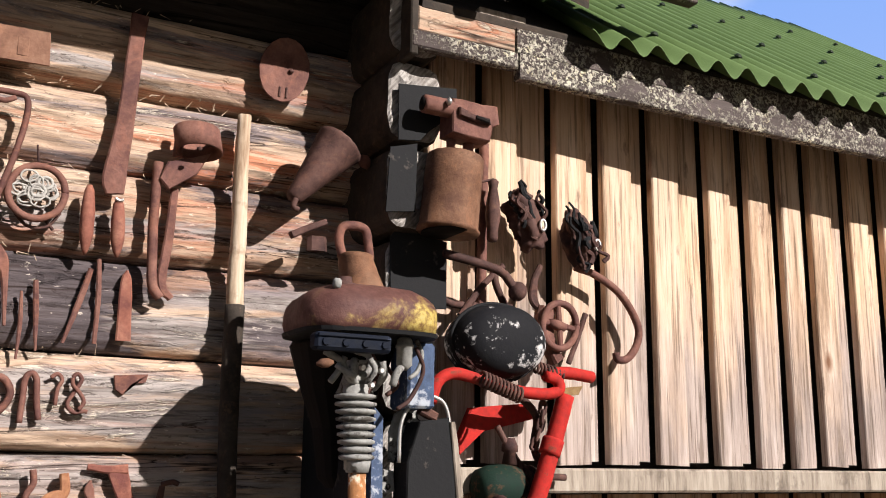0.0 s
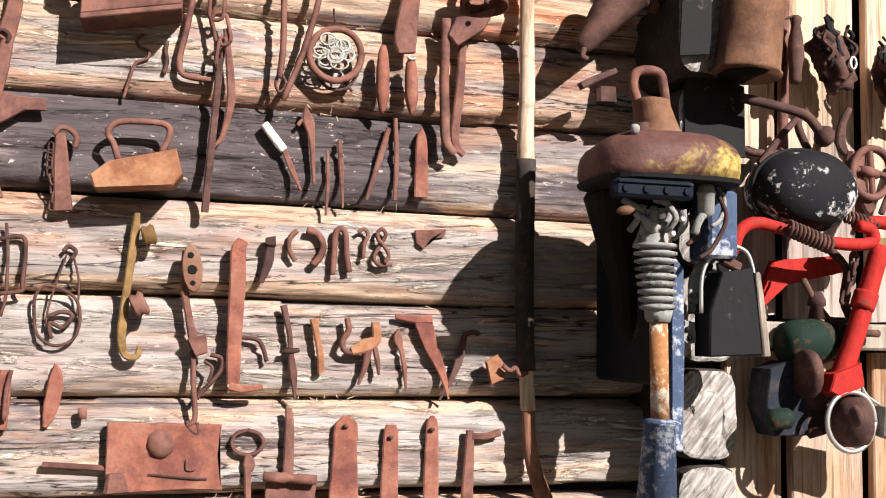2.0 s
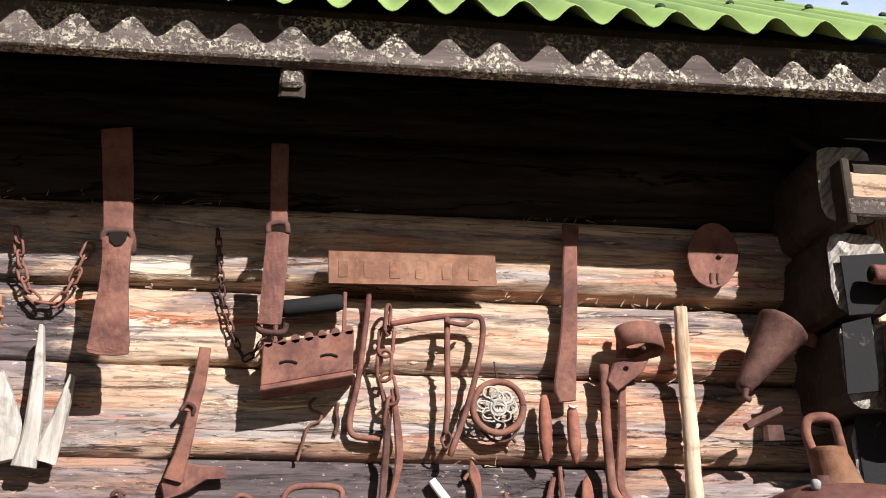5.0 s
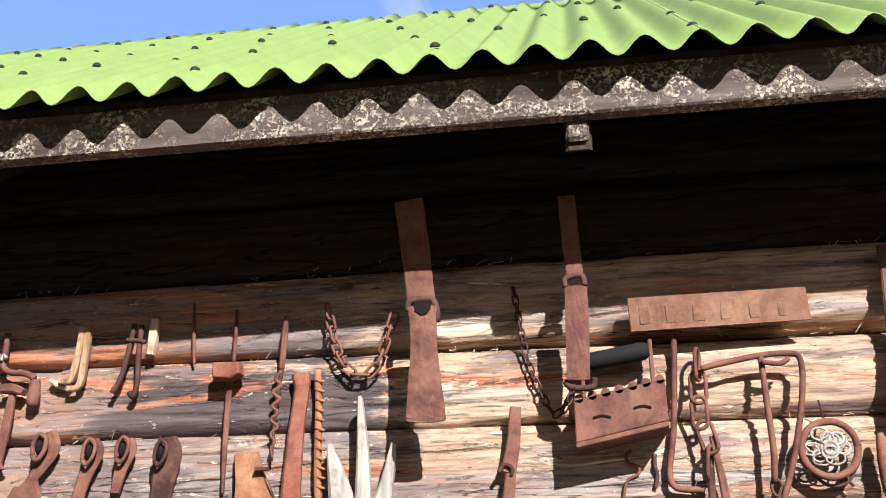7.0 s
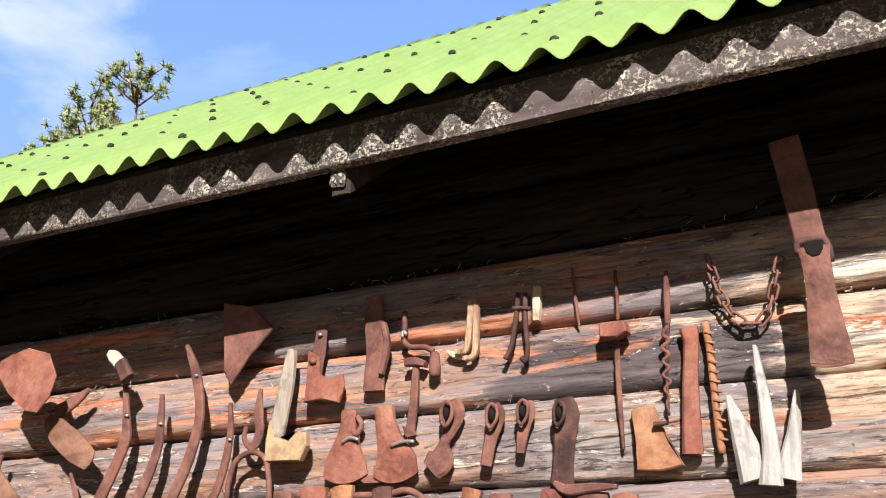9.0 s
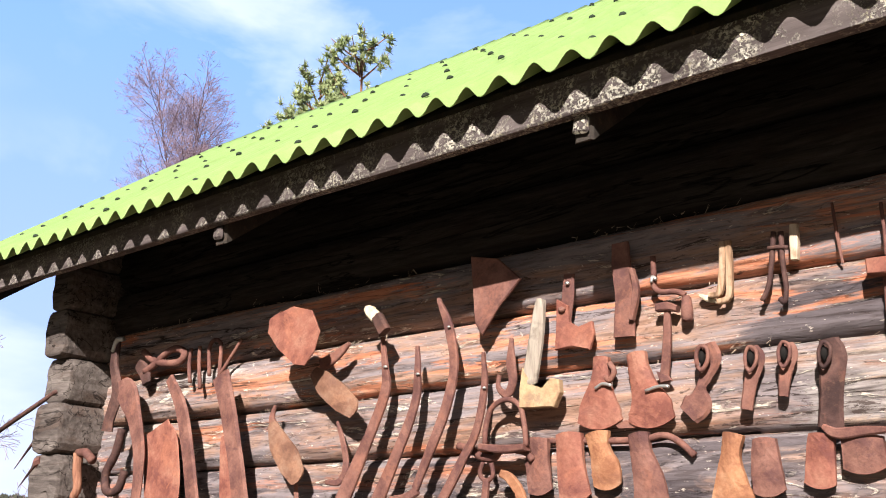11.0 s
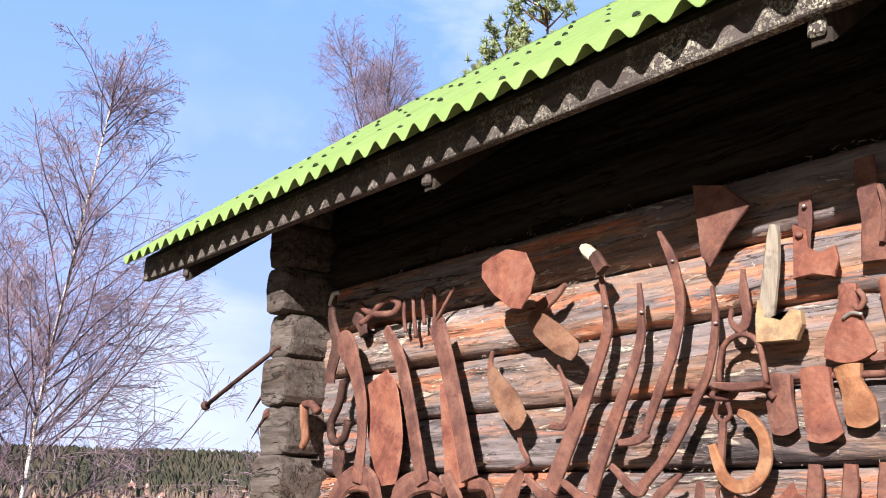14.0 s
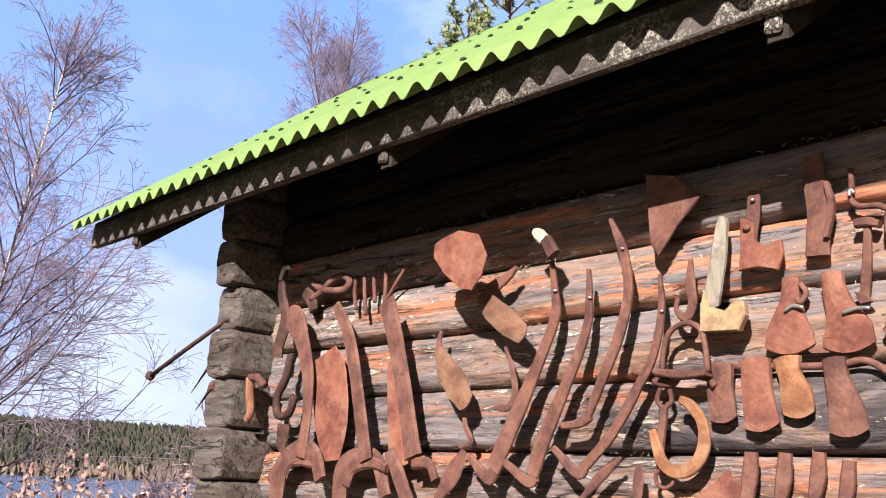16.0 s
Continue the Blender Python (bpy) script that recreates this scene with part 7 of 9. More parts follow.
part("side_plate", box_bm((0.09, -0.02, -0.125), (0.146, 0.06, -0.005), 0.005), BLUEPAINT, motor)

tank = thing("fuel_tank", "black oval fuel tank with peeling white patches", "tank", pose(1.055, -0.24, 1.845))
part("shell", turned_bm(Vector((0, -0.065, 0)), Vector((0, 0.075, 0)), ((0, 0.05), (0.06, 0.075), (0.2, 0.092), (0.5, 0.1), (0.8, 0.092), (1, 0.06)), 28), PEELED, tank, smooth=True)
for v in tank.children[0].data.vertices:
    v.co.z *= 0.78
    v.co.x *= 1.04
part("seam", tube_bm([Vector((0.105 * math.cos(a), 0.0, 0.079 * math.sin(a))) for a in (2 * math.pi * k / 28 for k in range(30))], 0.004, 6), BLACKTIN, tank, smooth=True)
spring_seat = thing("saddle_springs", "pair of rusty coil springs under the saddle tank", "springs")
spring("spring", (0.985, -0.30, 1.765), (1.075, -0.30, 1.735), 0.014, 11, 0.0032, RUST_DARK, spring_seat)
spring("spring", (1.14, -0.25, 1.80), (1.21, -0.25, 1.785), 0.011, 8, 0.003, RUST_DARK, spring_seat)


def charred_bundle(x, y, z, w, h, seed):
    """A black lumpy clump of twisted plates and straps."""
    rnd = random.Random(seed)
    t = thing("iron_bundle", "dark clump of twisted bridle leather and iron", "bundle", pose(x, y, z), "iron bundles")
    bm = bmesh.new()
    bmesh.ops.create_icosphere(bm, subdivisions=4, radius=1.0)
    for v in bm.verts:
        k = 1 + 0.55 * noise.noise(v.co * 1.9 + Vector((seed, 0, 0))) + 0.34 * noise.noise(v.co * 4.5 + Vector((0, seed, 0))) + 0.12 * noise.noise(v.co * 11 + Vector((0, 0, seed)))
        v.co = Vector((v.co.x * w * 0.42 * k - v.co.z * w * 0.16, v.co.y * 0.028 * k, v.co.z * h * 0.44 * (0.6 + 0.4 * k)))
    part("core", bm, RUST_DARK, t, smooth=True)
    for k in range(16):
        up = rnd.uniform(-0.42, 0.42)
        p = Vector((rnd.uniform(-w, w) * 0.38 - up * w * 0.32, -0.022 + rnd.uniform(-0.012, 0.006), h * up))
        d = Vector((-0.35 + rnd.uniform(-0.3, 0.3), rnd.uniform(-0.15, 0.15), 1)).normalized() * rnd.uniform(0.014, 0.03)
        q = Vector((rnd.uniform(-1, 1), rnd.uniform(-0.6, 0.2), rnd.uniform(-0.3, 0.3))) * 0.012
        part("strap", tube_bm(glide([p - d, p - d * 0.3 + q, p + d * 0.4 - q * 0.6, p + d], 4), rnd.uniform(0.004, 0.008), 6, 0.6), RUST_DARK if k % 3 == 0 else BLACKTIN, t)
    part("ring", tube_bm([Vector((w * 0.3 + 0.007 * math.cos(a), -0.03, -h * 0.1 + 0.012 * math.sin(a))) for a in (2 * math.pi * k / 14 for k in range(16))], 0.003, 6), STEEL, t, smooth=True)


charred_bundle(1.155, -0.19, 2.125, 0.10, 0.15, 3)
charred_bundle(1.31, -0.18, 2.10, 0.09, 0.15, 8)

# charcoal iron: an open box with a notched rim and a round wooden grip
iron = thing("charcoal_iron", "rusty box iron with a notched rim and charred grip", "charcoal iron", pose(-0.19, -0.06, 2.13, 0, 0, 0))
for nm, lo, hi in (("front_plate", (-0.085, -0.05, -0.02), (0.085, -0.044, 0.06)), ("back_plate", (-0.085, 0.03, -0.02), (0.085, 0.036, 0.06)), ("side_plate", (0.079, -0.044, -0.02), (0.085, 0.03, 0.06)), ("side_plate", (-0.085, -0.044, -0.02), (-0.079, 0.03, 0.06)), ("sole", (-0.086, -0.051, -0.03), (0.086, 0.037, -0.02))):
    bm = box_bm(lo, hi, 0.002)
    for v in bm.verts:
        v.co.z += 0.2 * v.co.x + 0.01
    part(nm, bm, RUST, iron)
for k in range(7):
    x = -0.075 + 0.025 * k
    part("notch", turned_bm(Vector((x, -0.05, 0.07 + 0.2 * x)), Vector((x, -0.043, 0.07 + 0.2 * x)), ((0, 0.009), (1, 0.009)), 8), RUST, iron)
for x in (-0.035, 0.04):
    arc = [Vector((x - 0.016 + 0.032 * k / 6, -0.0505, 0.024 + 0.2 * x + 0.004 * math.sin(math.pi * k / 6))) for k in range(7)]
    part("vent", tube_bm(arc, 0.0026, 6), SHADE_BLACK, iron)
part("grip", turned_bm(Vector((-0.06, 0.0, 0.135)), Vector((0.062, 0.0, 0.155)), ((0, 0.014), (0.1, 0.018), (0.9, 0.018), (1, 0.014)), 14), BLACKTIN, iron, smooth=True)
part("post", box_bm((0.062, -0.006, 0.06), (0.07, 0.006, 0.175), 0.002), RUST, iron)
part("post", box_bm((-0.07, -0.006, 0.03), (-0.062, 0.006, 0.15), 0.002), RUST, iron)

pegrod = thing("long_spike", "long iron spike jutting from the house corner", "spike", pose(-3.86, -0.17, 2.272))
part("shaft", tube_bm([Vector((0.05, 0.02, 0.0)), Vector((0, 0, 0)), Vector((-0.3, 0, -0.09)), Vector((-0.6, 0, -0.183))], 0.009, 8), RUST_DARK, pegrod, smooth=True)
part("head", turned_bm(Vector((-0.595, 0, -0.18)), Vector((-0.612, 0, -0.186)), ((0, 0.010), (0.3, 0.02), (1, 0.02)), 8), RUST_DARK, pegrod)
for k, (z, dz) in enumerate(((2.13, -0.09), (2.02, -0.06))):
    shard = thing("iron_shard", "sharp dark iron shard stuck in the corner", "shard", pose(-3.90, -0.17, z), "corner iron")
    part("blade", tube_bm([Vector((0.06, 0.02, 0.02)), Vector((-0.03, 0, 0)), Vector((-0.19 + 0.05 * k, 0, dz * 1.4))], 0.014, 5, 0.1), RUST_DARK, shard)
    part("collar", turned_bm(Vector((0.0, 0.005, 0.008)), Vector((-0.03, 0, 0.0)), ((0, 0.018), (1, 0.018)), 8), RUST, shard)
for z, ln in ((1.735, 0.13), (1.545, 0.20)):
    wedge = thing("wooden_wedge", "pale split wooden wedge poking out of the corner", "wedge", pose(-3.93, -0.14, z), "corner wedges")
    part("wedge", tube_bm([Vector((0.08, 0.02, 0.0)), Vector((-ln * 0.5, 0, 0.004)), Vector((-ln, 0, 0.0))], 0.015, 6, 0.7), PALE, wedge)
horn = thing("horn_handle", "brown horn-shaped wooden handle at the corner", "handle", pose(-3.74, -0.12, 2.02))
part("grip", tube_bm(glide([Vector((0, 0, 0.03)), Vector((0.005, 0, -0.03)), Vector((0.02, 0, -0.09)), Vector((0.0, 0, -0.125))], 5), 0.018, 8, 0.8), STOCK, horn, smooth=True)
part("ferrule", tube_bm([Vector((0.0, 0, 0.03)), Vector((0.05, 0, 0.03)), Vector((0.10, 0, 0.0))], 0.016, 8), RUST, horn, smooth=True)
tool('tin_sheet', 'torn black tin sheet nailed to the log ends', 'tin sheet', [
    ('sheet', 'plate', BLACKTIN, [(0.832, 2.365), (0.968, 2.379), (0.968, 2.326), (0.905, 2.275), (0.882, 2.25), (0.833, 2.244)], 0.004, 0.222)], 'tin sheets')
tool('tin_sheet', 'narrow black tin sheet nailed to the log ends', 'tin sheet', [
    ('sheet', 'plate', BLACKTIN, [(0.816, 2.227), (0.877, 2.243), (0.875, 2.099), (0.809, 2.091)], 0.004, 0.222)], 'tin sheets')
tool('tin_sheet', 'round-cornered black tin sheet nailed to the log ends', 'tin sheet', [
    ('sheet', 'plate', BLACKTIN, [(0.843, 2.053), (0.858, 2.072), (0.901, 2.081), (0.974, 2.056), (0.975, 1.915), (0.847, 1.908)], 0.004, 0.172)], 'tin sheets')
tool('blowlamp', 'rusty iron pot hanging under a clamp head', 'pot', [
    ('pot', 'lathe', TANRUST, [(0.957, 2.227), (0.94, 2.06)], [(0, 0.036), (0.03, 0.057), (0.06, 0.06), (0.5, 0.06), (0.94, 0.061), (0.96, 0.065), (1, 0.065)], 0.24),
    ('mouth', 'lathe', SHADE_BLACK, [(0.94, 2.061), (0.94, 2.058)], [(0, 0.055), (1, 0.055)], 0.24),
    ('clamp', 'plate', RUST, [(0.929, 2.334), (0.958, 2.335), (0.996, 2.332), (1.035, 2.334), (1.040, 2.295), (1.024, 2.287), (1.017, 2.254), (0.972, 2.256), (0.928, 2.261)], 0.06, 0.25),
    ('tube', 'lathe', RUST, [(0.868, 2.316), (0.956, 2.315)], [(0, 0.017), (0.06, 0.0195), (0.9, 0.0195), (1, 0.015)], 0.262),
    ('tube_mouth', 'lathe', SHADE_BLACK, [(0.867, 2.316), (0.869, 2.316)], [(0, 0.014), (1, 0.014)], 0.262),
    ('jaw', 'plate', RUST_DARK, [(0.939, 2.314), (0.979, 2.303), (1.012, 2.300), (1.014, 2.288), (0.977, 2.289), (0.940, 2.297)], 0.012, 0.284),
    ('stud', 'lathe', RUST, [(0.946, 2.257), (0.945, 2.218)], [(0, 0.01), (0.5, 0.009), (1, 0.012)], 0.24),
    ('stud', 'lathe', RUST, [(0.987, 2.254), (0.985, 2.22)], [(0, 0.012), (0.5, 0.011), (1, 0.013)], 0.24),
    ('bolt', 'lathe', STEEL, [(0.910, 2.320), (0.920, 2.320)], [(0, 0.004), (0.5, 0.009), (1, 0.004)], 0.288),
    ('slot', 'bar', SHADE_BLACK, [(0.977, 2.297, 0.009), (1.008, 2.292, 0.009)], 0.006, 0.291),
    ('wire', 'rod', STEEL, [(0.863, -0.2, 2.15), (0.885, -0.2, 2.159), (0.914, -0.2, 2.165)], 0.002, 1.0)])
tool('pipe', 'brown iron pipe standing against the planks', 'pipe', [
    ('pipe', 'rod', RUST, [(1.072, -0.16, 2.292), (1.07, -0.16, 2.17), (1.067, -0.16, 2.044), (1.064, -0.16, 1.909)], 0.011, 1.0)])
tool('bottle_peg', 'dark turned wooden peg hung by a wire', 'peg', [
    ('peg', 'lathe', RUST_DARK, [(1.072, 2.201), (1.069, 2.064)], [(0, 0.007), (0.04, 0.012), (0.15, 0.009), (0.35, 0.014), (0.6, 0.017), (0.8, 0.012), (0.95, 0.012), (1, 0.009)], 0.2),
    ('wire', 'rod', RUST_DARK, [(1.039, -0.2, 2.191), (1.056, -0.2, 2.196), (1.073, -0.2, 2.201)], 0.003, 1.0)])
tool('ball_rod', 'bent iron rod ending in a ball', 'rod', [
    ('rod', 'rod', RUST_DARK, [(0.943, -0.22, 2.021), (1.015, -0.22, 2.011), (1.076, -0.22, 1.998), (1.101, -0.22, 1.976), (1.113, -0.22, 1.961)], 0.01, 1.0),
    ('ball', 'lathe', RUST_DARK, [(1.101, 1.964), (1.136, 1.953)], [(0, 0.008), (0.2, 0.018), (0.5, 0.022), (0.8, 0.018), (1, 0.008)], 0.22)])
tool('cross_bars', 'crossed rusty iron bars behind the tank', 'bar', [
    ('bar', 'bar', RUST_DARK, [(1.114, 2.022, 0.013), (1.058, 1.968, 0.013), (1.01, 1.904, 0.017)], 0.012, 0.17),
    ('bar', 'rod', RUST_DARK, [(1.09, -0.17, 2.008), (1.099, -0.17, 1.972), (1.125, -0.17, 1.925)], 0.008, 1.0),
    ('bar', 'rod', RUST_DARK, [(0.962, -0.16, 1.946), (0.995, -0.16, 1.93), (1.063, -0.16, 1.931), (1.141, -0.16, 1.934)], 0.008, 1.0),
    ('hook', 'bar', RUST_DARK, [(1.21, 2.032, 0.012), (1.193, 1.993, 0.017), (1.19, 1.955, 0.021), (1.207, 1.934, 0.011)], 0.012, 0.17)])
tool('hook_rod', 'thick iron rod bent into a wide hook', 'hook', [
    ('rod', 'rod', RUST, [(1.304, -0.17, 2.037), (1.361, -0.17, 2.024), (1.429, -0.17, 1.986), (1.474, -0.17, 1.924), (1.474, -0.17, 1.88), (1.446, -0.17, 1.842), (1.417, -0.17, 1.837), (1.411, -0.17, 1.852)], 0.009, 1.0)], 'iron hooks')
tool('valve_wheel', 'rusty iron hand wheel with four spokes', 'hand wheel', [
    ('rim', 'rod', RUST, [(1.29, -0.19, 1.902), (1.283, -0.19, 1.877), (1.266, -0.19, 1.857), (1.244, -0.19, 1.849), (1.222, -0.19, 1.855), (1.206, -0.19, 1.871), (1.201, -0.19, 1.895), (1.207, -0.19, 1.92), (1.223, -0.19, 1.94), (1.245, -0.19, 1.948), (1.268, -0.19, 1.943), (1.284, -0.19, 1.926), (1.29, -0.19, 1.902)], 0.008, 1.0),
    ('spoke', 'bar', RUST, [(1.204, 1.904, 0.012), (1.245, 1.9, 0.013), (1.286, 1.893, 0.012)], 0.01, 0.19),
    ('spoke', 'bar', RUST, [(1.242, 1.944, 0.012), (1.245, 1.899, 0.013), (1.247, 1.853, 0.012)], 0.01, 0.19),
    ('hub', 'lathe', RUST, [(1.218, 1.903), (1.259, 1.896)], [(0, 0.009), (0.5, 0.012), (1, 0.009)], 0.19),
    ('bracket', 'bar', RUST, [(1.222, 1.939, 0.045), (1.217, 1.895, 0.036), (1.235, 1.847, 0.027), (1.25, 1.823, 0.03)], 0.03, 0.17)])
tool('stick', 'thin dark stick leaning on the planks', 'stick', [
    ('stick', 'bar', RUST_DARK, [(1.344, 1.938, 0.013), (1.321, 1.88, 0.011), (1.295, 1.823, 0.012)], 0.01, 0.15)])
tool('moped_fork', 'red-painted moped fork and handlebar with springs', 'moped fork', [
    ('handlebar', 'rod', REDPAINT, [(0.891, -0.27, 1.717), (0.906, -0.27, 1.757), (0.937, -0.27, 1.774), (0.981, -0.27, 1.769), (1.071, -0.27, 1.749), (1.145, -0.27, 1.743), (1.184, -0.27, 1.751), (1.182, -0.27, 1.772), (1.154, -0.27, 1.78)], 0.012, 1.0),
    ('handlebar', 'rod', REDPAINT, [(1.162, -0.25, 1.784), (1.216, -0.25, 1.791), (1.285, -0.25, 1.785)], 0.013, 1.0),
    ('shield', 'plate', REDPAINT, [(1.031, 1.716), (1.18, 1.731), (1.186, 1.698), (1.127, 1.684), (1.058, 1.668), (1.003, 1.62), (1, 1.649)], 0.02, 0.17),
    ('stay', 'rod', RUST_DARK, [(1.123, -0.22, 1.742), (1.164, -0.22, 1.698), (1.157, -0.22, 1.64), (1.177, -0.22, 1.595)], 0.009, 1.0),
    ('stay', 'rod', RUST_DARK, [(1.081, -0.2, 1.679), (1.115, -0.2, 1.628), (1.162, -0.2, 1.584), (1.247, -0.2, 1.578)], 0.007, 1.0),
    ('chain', 'chain', RUST_DARK, [(1.168, -0.24, 1.737), (1.162, -0.24, 1.691), (1.144, -0.24, 1.64)], 0.026, 0.004),
    ('stub', 'plate', BRASS, [(1.166, 1.755), (1.263, 1.766), (1.251, 1.747), (1.172, 1.739)], 0.02, 0.24)])
tool('shock_absorber', 'red-painted telescopic fork leg with a collar', 'shock absorber', [
    ('leg', 'rod', REDPAINT, [(1.209, -0.26, 1.743), (1.181, -0.26, 1.659), (1.145, -0.26, 1.559), (1.111, -0.26, 1.479)], 0.019, 1.0),
    ('collar', 'rod', REDPAINT, [(1.178, -0.26, 1.654), (1.166, -0.26, 1.623)], 0.023, 1.0),
    ('foot', 'plate', REDPAINT, [(1.091, 1.5), (1.148, 1.522), (1.154, 1.479), (1.103, 1.457), (1.08, 1.468)], 0.05, 0.26)])
tool('small_engine', 'dark green rusty small engine on the ledge', 'engine', [
    ('crankcase', 'lathe', GREENPAINT, [(1.03, 1.554), (1.139, 1.561)], [(0, 0.025), (0.08, 0.039), (0.3, 0.046), (0.7, 0.046), (0.92, 0.039), (1, 0.03)], 0.2),
    ('fin', 'lathe', RUST_DARK, [(1.14, 1.564), (1.144, 1.564)], [(0, 0.041), (1, 0.041)], 0.2),
    ('fin', 'lathe', RUST_DARK, [(1.148, 1.564), (1.152, 1.565)], [(0, 0.04), (1, 0.04)], 0.2),
    ('fin', 'lathe', RUST_DARK, [(1.156, 1.566), (1.16, 1.566)], [(0, 0.037), (1, 0.037)], 0.2),
    ('cover', 'lathe', RUST_DARK, [(1.043, 1.499), (1.068, 1.499)], [(0, 0.04), (0.3, 0.046), (0.7, 0.046), (1, 0.035)], 0.25),
    ('spark_plug', 'lathe', RUST_DARK, [(1.111, 1.656), (1.11, 1.603)], [(0, 0.01), (0.3, 0.017), (0.5, 0.017), (0.55, 0.012), (1, 0.016)], 0.2),
    ('block', 'plate', BLUEBLACK, [(0.995, 1.507), (1.036, 1.522), (1.071, 1.508), (1.074, 1.383), (1.004, 1.381), (0.985, 1.437)], 0.07, 0.19),
    ('base', 'plate', RUST_DARK, [(1.077, 1.464), (1.15, 1.469), (1.158, 1.401), (1.078, 1.387)], 0.06, 0.18),
    ('carburettor', 'lathe', GREENPAINT, [(0.977, 1.413), (1.031, 1.417)], [(0, 0.011), (0.2, 0.02), (0.8, 0.02), (1, 0.011)], 0.24),
    ('pipe', 'rod', RUST_DARK, [(1.098, -0.23, 1.482), (1.123, -0.23, 1.45), (1.116, -0.23, 1.402), (1.071, -0.23, 1.386)], 0.009, 1.0)])
tool('headlamp', 'chrome-rimmed headlamp lying on its side', 'headlamp', [
    ('rim', 'rod', STEEL, [(1.176, -0.28, 1.413), (1.168, -0.28, 1.386), (1.149, -0.28, 1.366), (1.124, -0.28, 1.359), (1.1, -0.28, 1.367), (1.082, -0.28, 1.387), (1.076, -0.28, 1.414), (1.083, -0.28, 1.441), (1.102, -0.28, 1.461), (1.127, -0.28, 1.468), (1.152, -0.28, 1.461), (1.17, -0.28, 1.441), (1.176, -0.28, 1.413)], 0.005, 1.0),
    ('bowl', 'lathe', RUST_DARK, [(1.108, 1.412), (1.165, 1.414)], [(0, 0.022), (0.3, 0.048), (0.8, 0.051), (1, 0.033)], 0.26),
    ('reflector', 'lathe', RUST_DARK, [(1.107, 1.426), (1.122, 1.426)], [(0, 0.013), (0.5, 0.02), (1, 0.011)], 0.31),
    ('case', 'plate', ALU, [(1.19, 1.442), (1.28, 1.426), (1.285, 1.388), (1.265, 1.367), (1.185, 1.389)], 0.05, 0.27),
    ('wire', 'rod', STEEL, [(1.14, -0.28, 1.501), (1.158, -0.28, 1.464), (1.189, -0.28, 1.443)], 0.003, 1.0)])
tool('black_case', 'black leather saddlebag with a pale worn edge', 'case', [
    ('case', 'plate', BLACKTIN, [(0.844, 1.678), (0.905, 1.687), (0.916, 1.606), (0.922, 1.533), (0.819, 1.528), (0.819, 1.604)], 0.06, 0.290),
    ('edge', 'bar', GREYWOOD, [(0.910, 1.679, 0.010), (0.920, 1.606, 0.013), (0.928, 1.531, 0.014)], 0.07, 0.290),
    ('rim', 'rod', STEEL, [(0.807, -0.310, 1.604), (0.809, -0.310, 1.669), (0.827, -0.310, 1.705), (0.861, -0.310, 1.725), (0.894, -0.310, 1.717), (0.908, -0.310, 1.689), (0.909, -0.310, 1.658)], 0.004, 1.0),
    ('arch_plate', 'plate', ALU, [(0.813, 1.604), (0.813, 1.662), (0.824, 1.693), (0.846, 1.710), (0.871, 1.713), (0.894, 1.705), (0.908, 1.684), (0.910, 1.652), (0.910, 1.604)], 0.008, 0.250),
    ('window', 'plate', SHADE_BLACK, [(0.836, 1.684), (0.850, 1.698), (0.860, 1.695), (0.857, 1.682), (0.842, 1.672)], 0.004, 0.256),
    ('window', 'plate', SHADE_BLACK, [(0.868, 1.700), (0.888, 1.694), (0.897, 1.676), (0.883, 1.678), (0.869, 1.686)], 0.004, 0.256),
    ('hub', 'bar', RUST_DARK, [(0.848, 1.701, 0.018), (0.880, 1.687, 0.016)], 0.02, 0.310)])
tool('chain_link_plate', 'small cast aluminium plate with round holes', 'plate', [
    ('plate', 'plate', ALU, [(0.769, 1.585), (0.789, 1.593), (0.814, 1.589), (0.817, 1.553), (0.8, 1.548), (0.776, 1.563)], 0.012, 0.27),
    ('hole', 'lathe', SHADE_BLACK, [(0.777, 1.579), (0.783, 1.579)], [(0, 0.004), (0.5, 0.005), (1, 0.004)], 0.277),
    ('hole', 'lathe', SHADE_BLACK, [(0.793, 1.575), (0.8, 1.575)], [(0, 0.004), (0.5, 0.005), (1, 0.004)], 0.277),
    ('hole', 'lathe', SHADE_BLACK, [(0.782, 1.565), (0.789, 1.565)], [(0, 0.004), (0.5, 0.005), (1, 0.004)], 0.277),
    ('hole', 'lathe', SHADE_BLACK, [(0.798, 1.561), (0.805, 1.561)], [(0, 0.004), (0.5, 0.006), (1, 0.004)], 0.277)])
